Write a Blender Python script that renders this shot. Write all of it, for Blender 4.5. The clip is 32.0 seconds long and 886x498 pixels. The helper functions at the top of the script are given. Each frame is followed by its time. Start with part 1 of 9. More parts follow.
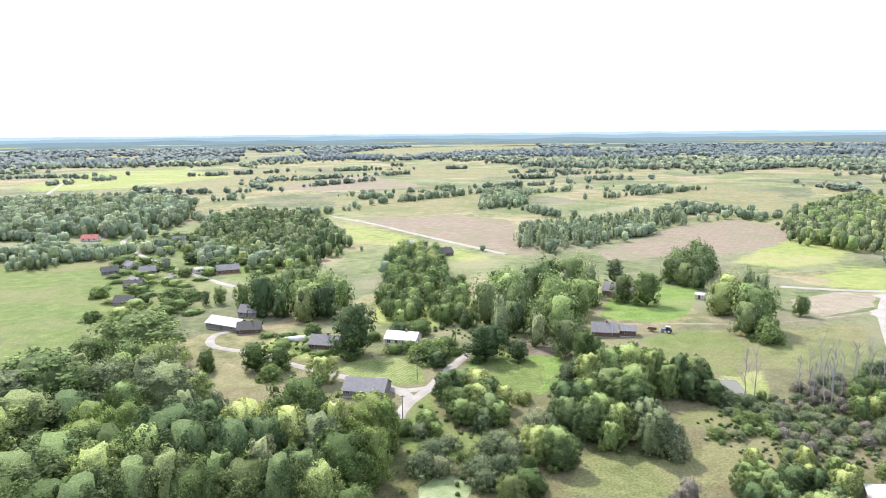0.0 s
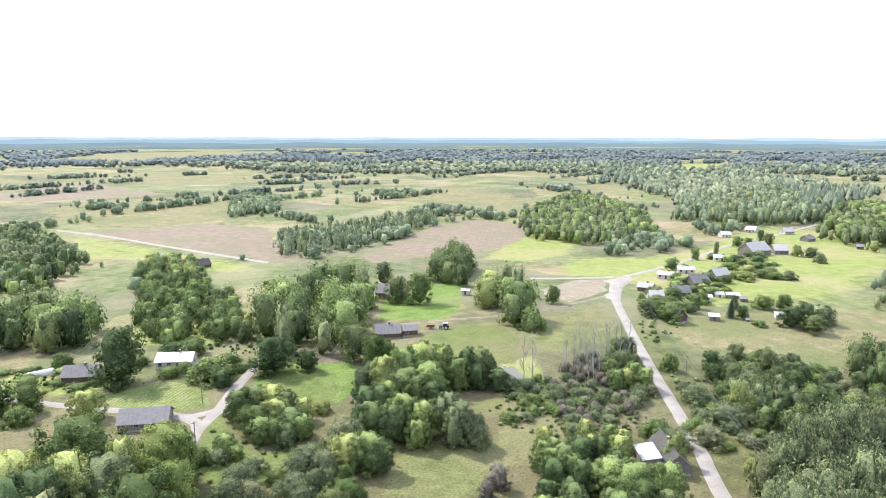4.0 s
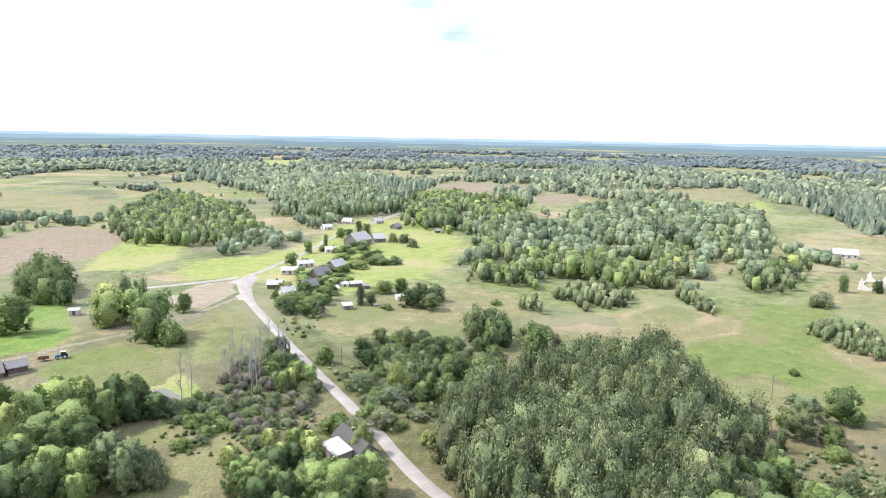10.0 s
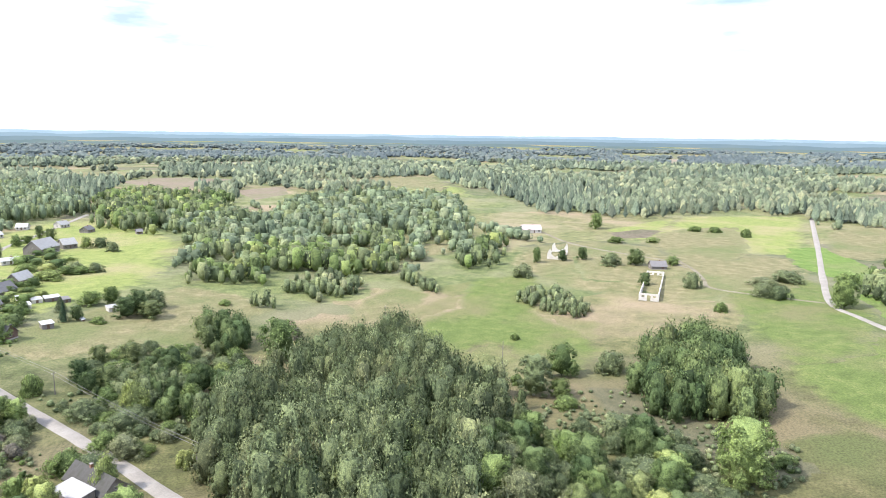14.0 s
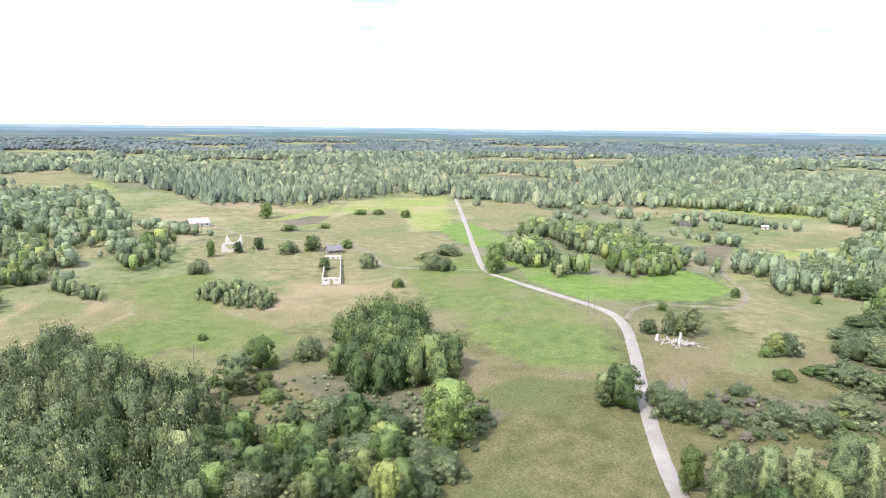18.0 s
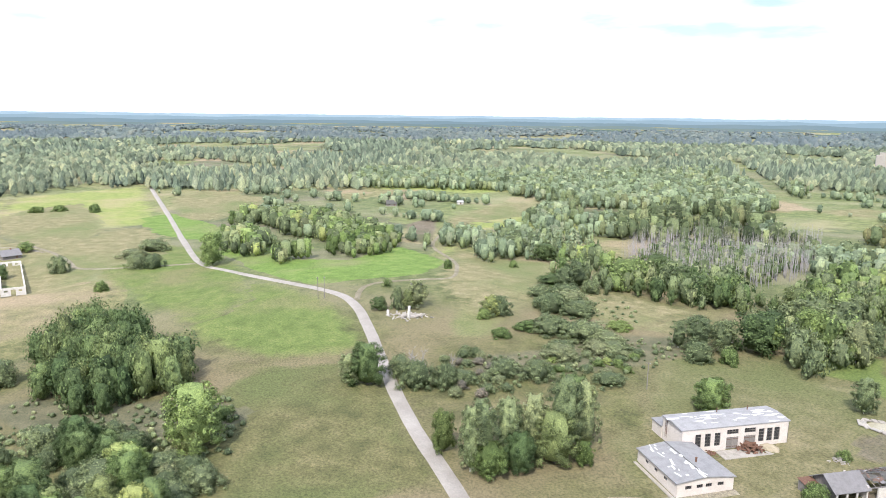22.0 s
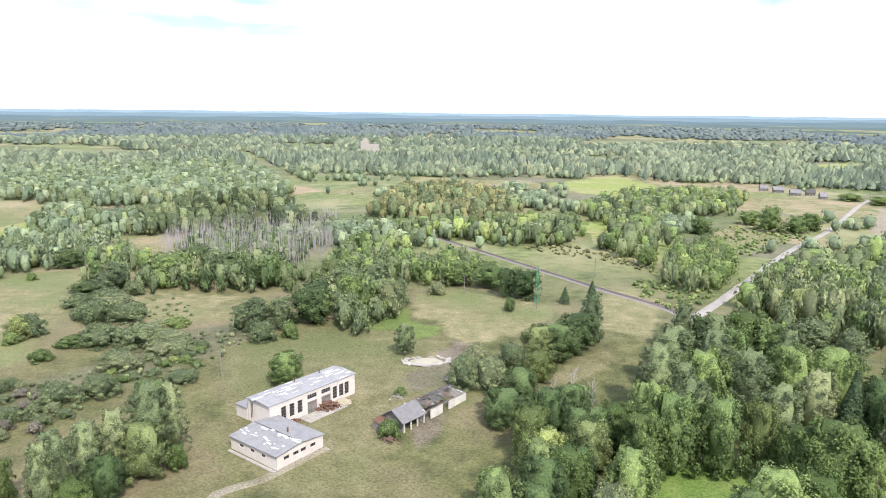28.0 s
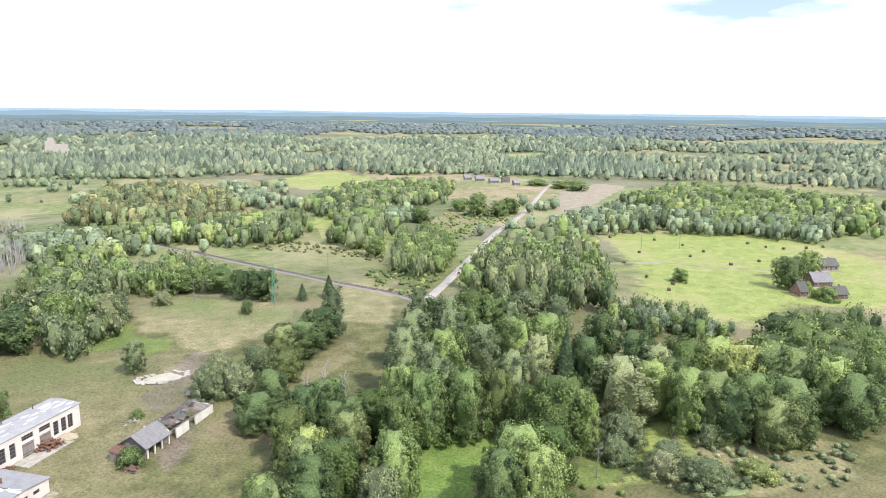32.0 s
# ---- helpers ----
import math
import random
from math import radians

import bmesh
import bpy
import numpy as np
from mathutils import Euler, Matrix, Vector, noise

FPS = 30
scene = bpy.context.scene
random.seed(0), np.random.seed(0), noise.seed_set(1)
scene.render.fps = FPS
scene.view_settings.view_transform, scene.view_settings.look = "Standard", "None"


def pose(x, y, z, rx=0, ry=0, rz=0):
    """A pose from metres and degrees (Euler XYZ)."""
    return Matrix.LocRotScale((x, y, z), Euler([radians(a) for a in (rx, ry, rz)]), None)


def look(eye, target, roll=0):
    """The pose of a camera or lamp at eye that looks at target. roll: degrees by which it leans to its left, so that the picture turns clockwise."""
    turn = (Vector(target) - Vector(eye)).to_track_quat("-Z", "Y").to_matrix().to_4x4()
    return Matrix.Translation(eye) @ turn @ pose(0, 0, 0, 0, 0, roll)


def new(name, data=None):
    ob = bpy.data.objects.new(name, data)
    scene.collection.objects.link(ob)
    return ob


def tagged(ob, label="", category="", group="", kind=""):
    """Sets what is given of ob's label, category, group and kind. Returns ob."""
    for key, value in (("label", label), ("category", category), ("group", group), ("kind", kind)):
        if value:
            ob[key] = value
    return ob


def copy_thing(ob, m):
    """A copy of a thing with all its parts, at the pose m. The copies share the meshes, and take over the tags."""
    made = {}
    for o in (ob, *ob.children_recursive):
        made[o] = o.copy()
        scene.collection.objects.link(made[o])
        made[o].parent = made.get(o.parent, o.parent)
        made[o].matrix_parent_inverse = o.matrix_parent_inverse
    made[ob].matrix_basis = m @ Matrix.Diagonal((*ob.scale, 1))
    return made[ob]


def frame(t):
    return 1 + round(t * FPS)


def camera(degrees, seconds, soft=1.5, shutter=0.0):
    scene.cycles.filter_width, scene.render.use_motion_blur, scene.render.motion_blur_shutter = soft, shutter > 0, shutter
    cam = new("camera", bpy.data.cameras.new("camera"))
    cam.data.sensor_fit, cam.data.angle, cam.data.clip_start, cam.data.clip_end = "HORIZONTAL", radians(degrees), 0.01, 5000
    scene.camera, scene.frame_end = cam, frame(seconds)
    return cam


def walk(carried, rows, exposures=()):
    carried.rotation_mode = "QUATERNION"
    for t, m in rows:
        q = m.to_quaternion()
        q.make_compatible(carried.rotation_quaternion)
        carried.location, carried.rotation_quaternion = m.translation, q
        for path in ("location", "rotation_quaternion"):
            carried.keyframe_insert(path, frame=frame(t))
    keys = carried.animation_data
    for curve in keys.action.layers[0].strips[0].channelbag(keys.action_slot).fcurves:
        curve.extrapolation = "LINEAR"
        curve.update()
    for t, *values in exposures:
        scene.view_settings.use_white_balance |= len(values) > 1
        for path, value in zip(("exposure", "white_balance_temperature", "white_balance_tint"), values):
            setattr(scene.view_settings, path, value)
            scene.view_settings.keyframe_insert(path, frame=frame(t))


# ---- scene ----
import itertools

ROWS = (
    (0, -0, -0, 80, -0.001, -9.524, -0.545),
    (0.5, -1.78, 0.41, 80, 2.851, -9.498, -0.498),
    (1, -3.55, 0.82, 80, 5.667, -9.45, -0.4),
    (1.5, -5.33, 1.23, 80, 8.179, -9.386, -0.407),
    (2, -7.1, 1.64, 80, 10.775, -9.326, -0.26),
    (2.5, -8.65, 2.27, 79.97, 13.307, -9.279, -0.193),
    (4.5, -14.72, 5.24, 79.95, 23.848, -9.175, 0.19),
    (5, -16.13, 6.33, 80, 26.563, -9.174, 0.239),
    (5.5, -17.55, 7.43, 80.05, 29.277, -9.14, 0.323),
    (6, -18.96, 8.52, 80.11, 32.047, -9.119, 0.513),
    (6.5, -20.1, 10.16, 80.11, 34.833, -9.097, 0.644),
    (7, -21.23, 11.8, 80.12, 37.705, -9.072, 0.693),
    (7.5, -22.37, 13.43, 80.13, 40.622, -9.082, 0.543),
    (8, -23.51, 15.07, 80.13, 43.503, -9.1, 0.662),
    (8.5, -24.29, 16.95, 80, 46.356, -9.113, 0.747),
    (9, -25.08, 18.84, 79.86, 49.169, -9.12, 0.857),
    (9.5, -25.87, 20.72, 79.73, 52.034, -9.115, 0.908),
    (10, -26.66, 22.6, 79.6, 54.999, -9.117, 1.023),
    (10.5, -26.89, 24.44, 79.42, 57.951, -9.091, 1.024),
    (11, -27.13, 26.29, 79.25, 60.968, -9.1, 0.884),
    (11.5, -27.36, 28.13, 79.07, 63.999, -9.152, 0.733),
    (12, -27.59, 29.97, 78.89, 67.05, -9.18, 0.778),
    (12.5, -27.52, 31.6, 78.65, 70.08, -9.219, 0.744),
    (13, -27.44, 33.24, 78.4, 73.14, -9.255, 0.747),
    (13.5, -27.36, 34.87, 78.15, 76.235, -9.321, 0.787),
    (14, -27.28, 36.5, 77.9, 79.417, -9.354, 0.765),
    (14.5, -27.03, 37.81, 77.71, 82.594, -9.406, 0.786),
    (16.5, -25.86, 42.75, 77.06, 95.302, -9.6, 0.67),
    (17, -25.46, 43.73, 76.99, 99.332, -9.648, 0.681),
    (17.5, -25.06, 44.71, 76.92, 103.293, -9.76, 0.744),
    (18, -24.66, 45.7, 76.85, 107.05, -9.867, 0.675),
    (18.5, -24.05, 46.6, 76.86, 110.554, -10.045, 0.697),
    (19, -23.44, 47.51, 76.87, 113.936, -10.197, 0.781),
    (19.5, -22.84, 48.42, 76.87, 117.359, -10.331, 0.765),
    (20, -22.23, 49.32, 76.88, 120.762, -10.446, 0.708),
    (20.5, -21.48, 50.14, 76.82, 122.381, -10.566, 0.705),
    (21, -20.73, 50.95, 76.77, 124.445, -10.671, 0.721),
    (21.5, -19.99, 51.76, 76.71, 127.912, -10.775, 0.65),
    (22, -19.24, 52.58, 76.66, 131.412, -10.872, 0.644),
    (22.5, -18.38, 53.07, 76.48, 134.746, -10.962, 0.65),
    (23, -17.52, 53.56, 76.31, 138.029, -11.023, 0.598),
    (23.5, -16.66, 54.05, 76.14, 141.275, -10.993, 0.563),
    (24, -15.8, 54.54, 75.96, 144.547, -11.059, 0.542),
    (24.5, -15.1, 55, 75.79, 147.758, -11.049, 0.527),
    (25, -14.39, 55.46, 75.62, 150.992, -11.047, 0.415),
    (25.5, -13.69, 55.91, 75.44, 154.252, -11.044, 0.429),
    (27.5, -11.15, 57.56, 75.13, 167.049, -11.053, 0.467),
    (28, -10.54, 57.95, 75.08, 170.185, -11.069, 0.607),
    (28.5, -9.98, 58.08, 75.09, 173.278, -11.063, 0.581),
    (29, -9.43, 58.2, 75.1, 176.301, -11.099, 0.602),
    (29.5, -8.87, 58.33, 75.11, 179.205, -11.118, 0.594),
    (30, -8.31, 58.45, 75.12, 182.114, -11.118, 0.593),
    (30.5, -7.65, 58.36, 75.07, 184.969, -11.122, 0.617),
    (31, -7, 58.28, 75.03, 187.782, -11.122, 0.569),
    (31.5, -6.34, 58.19, 74.99, 190.508, -11.156, 0.54),
    (32, -5.68, 58.1, 74.94, 193.203, -11.148, 0.593),
)


def flight(row):
    t, x, y, z, yaw, pitch, roll = row
    a, b = radians(yaw), radians(pitch)
    way = Vector((math.sin(a) * math.cos(b), math.cos(a) * math.cos(b), math.sin(b)))
    return t, look((x, y, z), Vector((x, y, z)) + way * 100, roll)


cam = camera(64.75, 32.0, soft=0.9)
walk(cam, [flight(row) for row in ROWS], exposures=((0, 0.42), (8, 0.38), (14, 0.32), (20, 0.22), (26, 0.19), (32, 0.25)))

# world and sun: a bright day with thin white cloud
SUN_AZ, SUN_EL = radians(-32), radians(47)
world = bpy.data.worlds.new("sky")
scene.world = world
world.use_nodes = True
wt = world.node_tree
wn, wl = wt.nodes, wt.links
wn.clear()
sky = wn.new("ShaderNodeTexSky")
sky.sky_type, sky.sun_disc = "NISHITA", False
sky.sun_elevation, sky.sun_rotation = SUN_EL, SUN_AZ
sky_bg = wn.new("ShaderNodeBackground")
sky_bg.inputs["Strength"].default_value = 0.14
wl.new(sky.outputs[0], sky_bg.inputs["Color"])
cloud_bg = wn.new("ShaderNodeBackground")
cloud_bg.inputs["Color"].default_value = (0.88, 0.985, 1.22, 1)
cloud_bg.inputs["Strength"].default_value = 1.25
coord = wn.new("ShaderNodeTexCoord")
squash = wn.new("ShaderNodeMapping")
squash.inputs["Scale"].default_value = (1.6, 1.6, 7.0)
puff = wn.new("ShaderNodeTexNoise")
puff.inputs["Scale"].default_value, puff.inputs["Detail"].default_value = 2.0, 6.0
band = wn.new("ShaderNodeValToRGB")
band.color_ramp.elements[0].position, band.color_ramp.elements[0].color = 0.355, (0.2, 0.2, 0.2, 1)
band.color_ramp.elements[1].position, band.color_ramp.elements[1].color = 0.43, (1, 1, 1, 1)
veil = wn.new("ShaderNodeMixShader")
world_out = wn.new("ShaderNodeOutputWorld")
wl.new(coord.outputs["Generated"], squash.inputs["Vector"])
wl.new(squash.outputs[0], puff.inputs["Vector"])
lift = wn.new("ShaderNodeSeparateXYZ")
rise = wn.new("ShaderNodeMapRange")
for i, v in enumerate((0.05, 0.11, 0.25, 0.0)):
    rise.inputs[i + 1].default_value = v
full = wn.new("ShaderNodeMath")
full.operation = "ADD"
wl.new(coord.outputs["Generated"], lift.inputs[0])
wl.new(lift.outputs["Z"], rise.inputs[0])
wl.new(puff.outputs[0], full.inputs[0])
wl.new(rise.outputs[0], full.inputs[1])
wl.new(full.outputs[0], band.inputs[0])
wl.new(band.outputs[0], veil.inputs[0])
wl.new(sky_bg.outputs[0], veil.inputs[1])
wl.new(cloud_bg.outputs[0], veil.inputs[2])
wl.new(veil.outputs[0], world_out.inputs[0])

sun = new("sun", bpy.data.lights.new("sun", "SUN"))
sun.data.energy, sun.data.angle, sun.data.color = 5.0, radians(1.0), (1.0, 0.95, 0.86)
sun_way = Vector((math.sin(SUN_AZ) * math.cos(SUN_EL), math.cos(SUN_AZ) * math.cos(SUN_EL), math.sin(SUN_EL)))
sun.matrix_world = look(sun_way * 500, (0, 0, 0))

# ---- materials ----
def blank(name, rough=0.9):
    m = bpy.data.materials.new(name)
    m.use_nodes = True
    b = m.node_tree.nodes["Principled BSDF"]
    b.inputs["Roughness"].default_value = rough
    b.inputs["Specular IOR Level"].default_value = 0.25
    return m, m.node_tree.nodes, m.node_tree.links, b


def ramp(nodes, stops):
    r = nodes.new("ShaderNodeValToRGB")
    e = r.color_ramp.elements
    while len(e) < len(stops):
        e.new(0.5)
    for el, (p, c) in zip(e, stops):
        el.position, el.color = p, (*c, 1)
    return r


def noisy(nodes, links, scale, detail=4.0, rough=0.55, vec=None):
    n = nodes.new("ShaderNodeTexNoise")
    n.inputs["Scale"].default_value, n.inputs["Detail"].default_value, n.inputs["Roughness"].default_value = scale, detail, rough
    if vec is not None:
        links.new(vec, n.inputs["Vector"])
    return n


def blend(nodes, links, kind, fac, a, b):
    m = nodes.new("ShaderNodeMix")
    m.data_type, m.blend_type = "RGBA", kind
    if isinstance(fac, (int, float)):
        m.inputs[0].default_value = fac
    else:
        links.new(fac, m.inputs[0])
    for s, v in ((m.inputs[6], a), (m.inputs[7], b)):
        if isinstance(v, tuple):
            s.default_value = (*v, 1)
        else:
            links.new(v, s)
    return m.outputs[2]


def world_vec(nodes, links, stretch=(1, 1, 1), turn=0.0):
    g = nodes.new("ShaderNodeNewGeometry")
    m = nodes.new("ShaderNodeMapping")
    m.inputs["Scale"].default_value = stretch
    m.inputs["Rotation"].default_value = (0, 0, radians(turn))
    links.new(g.outputs["Position"], m.inputs["Vector"])
    return m.outputs[0]


def bumped(nodes, links, b, height, strength, distance):
    bp = nodes.new("ShaderNodeBump")
    bp.inputs["Strength"].default_value, bp.inputs["Distance"].default_value = strength, distance
    links.new(height, bp.inputs["Height"])
    links.new(bp.outputs[0], b.inputs["Normal"])


def soft(c):
    g = 0.3 * c[0] + 0.6 * c[1] + 0.1 * c[2]
    return tuple(0.84 * v + 0.16 * g * k for v, k in zip(c, (1.0, 1.0, 1.15)))


def plots_haze_tint(n, l, v, c):
    """Field-sized plots of greener, yellower and drier grass, growing clearer away from the village, with haze blue
    painted in.
    """
    bend = n.new("ShaderNodeVectorMath")
    bend.operation = "MULTIPLY_ADD"
    bend.inputs[1].default_value = (90, 90, 0)
    l.new(noisy(n, l, 0.02, 3, 0.6, v).outputs["Color"], bend.inputs[0])
    l.new(v, bend.inputs[2])
    cell = n.new("ShaderNodeTexVoronoi")
    cell.inputs["Scale"].default_value = 0.0085
    l.new(bend.outputs[0], cell.inputs["Vector"])
    pick = n.new("ShaderNodeSeparateColor")
    l.new(cell.outputs["Color"], pick.inputs[0])
    # plot colours brightened, their raised blue painting haze onto the far grass
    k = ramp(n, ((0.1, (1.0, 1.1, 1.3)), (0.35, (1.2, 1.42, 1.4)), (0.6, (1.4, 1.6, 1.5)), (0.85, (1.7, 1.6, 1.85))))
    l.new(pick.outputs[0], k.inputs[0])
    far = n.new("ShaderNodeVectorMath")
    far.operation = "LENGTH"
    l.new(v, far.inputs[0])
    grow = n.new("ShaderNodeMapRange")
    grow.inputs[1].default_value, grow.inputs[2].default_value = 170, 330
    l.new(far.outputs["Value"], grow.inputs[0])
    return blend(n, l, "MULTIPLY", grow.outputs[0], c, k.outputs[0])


def grass_colour(n, l, v, large, patch, dark, mid, light, dry, dry_at):
    r = ramp(n, ((0.34, soft(dark)), (0.52, soft(mid)), (0.68, soft(light))))
    l.new(patch.outputs[0], r.inputs[0])
    if not dry:
        return r.outputs[0]
    k = ramp(n, ((dry_at - 0.12, (0, 0, 0)), (dry_at + 0.06, (1, 1, 1))))
    l.new(large.outputs[0], k.inputs[0])
    return blend(n, l, "MIX", k.outputs[0], r.outputs[0], soft(dry))


WILD = ((0.07, 0.079, 0.023), (0.122, 0.124, 0.036), (0.178, 0.164, 0.056), (0.195, 0.158, 0.076), 0.56)


def ground_mat(name, dark, mid, light, dry=None, dry_at=0.62, rows=None, fine=1.6, big=0.018, tufty=0.8, plots=False, fading=False):
    """Grass or soil: large swathes, patches, tufts, and, where given, drilled rows (spacing, turn, strength); fading ones
    thin out into the wild grass towards their rim."""
    m, n, l, b = blank(name, 0.95)
    v = world_vec(n, l)
    large, patch, tuft = noisy(n, l, big, 5, 0.6, v), noisy(n, l, 0.16, 6, 0.65, v), noisy(n, l, fine, 5, 0.7, v)
    c = grass_colour(n, l, v, large, patch, dark, mid, light, dry, dry_at)
    if plots:
        c = plots_haze_tint(n, l, v, c)
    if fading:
        wild = plots_haze_tint(n, l, v, grass_colour(n, l, v, large, patch, *WILD))
        at = n.new("ShaderNodeAttribute")
        at.attribute_name = "tint"
        add = n.new("ShaderNodeMath")
        add.operation = "ADD"
        l.new(at.outputs["Fac"], add.inputs[0])
        l.new(patch.outputs[0], add.inputs[1])
        k = ramp(n, ((0.55, (0, 0, 0)), (0.95, (1, 1, 1))))
        l.new(add.outputs[0], k.inputs[0])
        c = blend(n, l, "MIX", k.outputs[0], wild, c)
    k = ramp(n, ((0.3, (0.35, 0.38, 0.35)), (0.52, (1, 1, 1)), (0.7, (1.45, 1.4, 1.3))))
    l.new(tuft.outputs[0], k.inputs[0])
    c = blend(n, l, "MULTIPLY", tufty, c, k.outputs[0])
    if rows:
        w = n.new("ShaderNodeTexWave")
        w.inputs["Scale"].default_value, w.inputs["Distortion"].default_value, w.inputs["Detail"].default_value = 0.31 / rows[0], 1.5, 2
        l.new(world_vec(n, l, (1, 1, 1), rows[1]), w.inputs["Vector"])
        k = ramp(n, ((0.2, (1 - rows[2],) * 3), (0.8, (1 + rows[2] * 0.5,) * 3)))
        l.new(w.outputs["Fac"], k.inputs[0])
        c = blend(n, l, "MULTIPLY", 1.0, c, k.outputs[0])
    l.new(c, b.inputs["Base Color"])
    bumped(n, l, b, tuft.outputs[0], 0.7, 0.35)
    return m


def leaf_mat(name, dark, light, warm, glow=0.3, grain=1.6, mottle=1.0):
    """Foliage: tree-to-tree tint, leaf-to-leaf variation, some light let through."""
    m, n, l, b = blank(name, 0.75)
    b.inputs["Specular IOR Level"].default_value = 0.1
    dark, light, warm = [tuple(2.1 * v * k for v, k in zip(soft(c), (1.22, 1.0, 1.2))) for c in (dark, light, warm)]
    at = n.new("ShaderNodeAttribute")
    at.attribute_name = "tint"
    oi = n.new("ShaderNodeObjectInfo")
    add = n.new("ShaderNodeMath")
    add.operation = "ADD"
    l.new(at.outputs["Fac"], add.inputs[0])
    l.new(oi.outputs["Random"], add.inputs[1])
    fr = n.new("ShaderNodeMath")
    fr.operation = "FRACT"
    l.new(add.outputs[0], fr.inputs[0])
    r = ramp(n, ((0.0, dark), (0.75, light), (1.0, warm)))
    l.new(fr.outputs[0], r.inputs[0])
    geo = n.new("ShaderNodeNewGeometry")
    k = ramp(n, ((0.0, (0.5, 0.52, 0.54)), (0.5, (0.97, 0.97, 0.97)), (1.0, (1.5, 1.48, 1.38))))
    l.new(geo.outputs["Random Per Island"], k.inputs[0])
    c = blend(n, l, "MULTIPLY", mottle, r.outputs[0], k.outputs[0])
    v = world_vec(n, l)
    spray, leafy = noisy(n, l, grain, 3, 0.6, v), noisy(n, l, grain * 2.2, 3, 0.7, v)
    k = ramp(n, ((0.34, (0.75, 0.77, 0.77)), (0.5, (1, 1, 1)), (0.66, (1.25, 1.22, 1.15))))
    l.new(spray.outputs[0], k.inputs[0])
    c = blend(n, l, "MULTIPLY", 0.85 * mottle, c, k.outputs[0])
    k = ramp(n, ((0.34, (0.48, 0.5, 0.5)), (0.5, (1, 1, 1)), (0.66, (1.5, 1.46, 1.34))))
    l.new(leafy.outputs[0], k.inputs[0])
    c = blend(n, l, "MULTIPLY", 0.85 * mottle, c, k.outputs[0])
    bumped(n, l, b, leafy.outputs[0], 0.5 * mottle, 0.7 / grain)
    l.new(c, b.inputs["Base Color"])
    tr = n.new("ShaderNodeBsdfTranslucent")
    l.new(c, tr.inputs["Color"])
    mx = n.new("ShaderNodeMixShader")
    mx.inputs[0].default_value = glow
    out = n["Material Output"]
    l.new(b.outputs[0], mx.inputs[1])
    l.new(tr.outputs[0], mx.inputs[2])
    l.new(mx.outputs[0], out.inputs["Surface"])
    return m


def plain_mat(name, colour, spot, rough=0.85, scale=1.2, amount=0.6, metal=0.0, grain=(1, 1, 1), relief=0.2):
    """Weathered paint, wood, sheet or plaster: two scales of stain and a fine grain."""
    m, n, l, b = blank(name, rough)
    b.inputs["Metallic"].default_value = metal
    tc = n.new("ShaderNodeTexCoord")
    mp = n.new("ShaderNodeMapping")
    mp.inputs["Scale"].default_value = grain
    l.new(tc.outputs["Object"], mp.inputs["Vector"])
    big, fine = noisy(n, l, scale, 5, 0.65, mp.outputs[0]), noisy(n, l, scale * 9, 4, 0.6, mp.outputs[0])
    k = ramp(n, ((0.42, (0, 0, 0)), (0.66, (1, 1, 1))))
    l.new(big.outputs[0], k.inputs[0])
    k2 = ramp(n, ((0.3, (0.78,) * 3), (0.7, (1.1,) * 3)))
    l.new(fine.outputs[0], k2.inputs[0])
    oi = n.new("ShaderNodeObjectInfo")
    k3 = ramp(n, ((0.0, (0.88,) * 3), (1.0, (1.1,) * 3)))
    l.new(oi.outputs["Random"], k3.inputs[0])
    sc = n.new("ShaderNodeMath")
    sc.operation = "MULTIPLY"
    sc.inputs[1].default_value = amount
    l.new(k.outputs[0], sc.inputs[0])
    c = blend(n, l, "MIX", sc.outputs[0], colour, spot)
    c = blend(n, l, "MULTIPLY", 0.9, c, k2.outputs[0])
    c = blend(n, l, "MULTIPLY", 1.0, c, k3.outputs[0])
    l.new(c, b.inputs["Base Color"])
    bumped(n, l, b, fine.outputs[0], relief, 0.03)
    return m


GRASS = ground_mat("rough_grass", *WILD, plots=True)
ROUGH = ground_mat("rough_brown_grass", (0.088, 0.092, 0.028), (0.135, 0.127, 0.042), (0.185, 0.16, 0.062), (0.11, 0.128, 0.034), 0.58, fading=True)
MEADOW = ground_mat("sunny_meadow", (0.178, 0.226, 0.036), (0.235, 0.28, 0.048), (0.295, 0.315, 0.07), (0.32, 0.285, 0.11), 0.6, fading=True)
LAWN = ground_mat("mown_lawn", (0.105, 0.18, 0.016), (0.14, 0.23, 0.023), (0.19, 0.255, 0.04), (0.20, 0.21, 0.07), 0.62)
HAY = ground_mat("dry_hay_meadow", (0.16, 0.155, 0.055), (0.225, 0.20, 0.085), (0.30, 0.25, 0.125), (0.15, 0.175, 0.05), 0.6, fading=True)
PASTURE = ground_mat("green_pasture", (0.095, 0.14, 0.02), (0.13, 0.18, 0.028), (0.175, 0.208, 0.042), (0.185, 0.175, 0.062), 0.6, fading=True)
PLOUGH = ground_mat("ploughed_soil", (0.20, 0.15, 0.10), (0.235, 0.18, 0.122), (0.28, 0.22, 0.155), (0.19, 0.18, 0.085), 0.6, rows=(4.0, 28, 0.03), tufty=0.4)
STUBBLE = ground_mat("pale_stubble", (0.24, 0.195, 0.13), (0.29, 0.24, 0.165), (0.34, 0.29, 0.20), rows=(3.5, -40, 0.04))
REEDS = ground_mat("brown_sedge", (0.095, 0.10, 0.05), (0.14, 0.132, 0.068), (0.18, 0.16, 0.085), fine=2.4, fading=True)
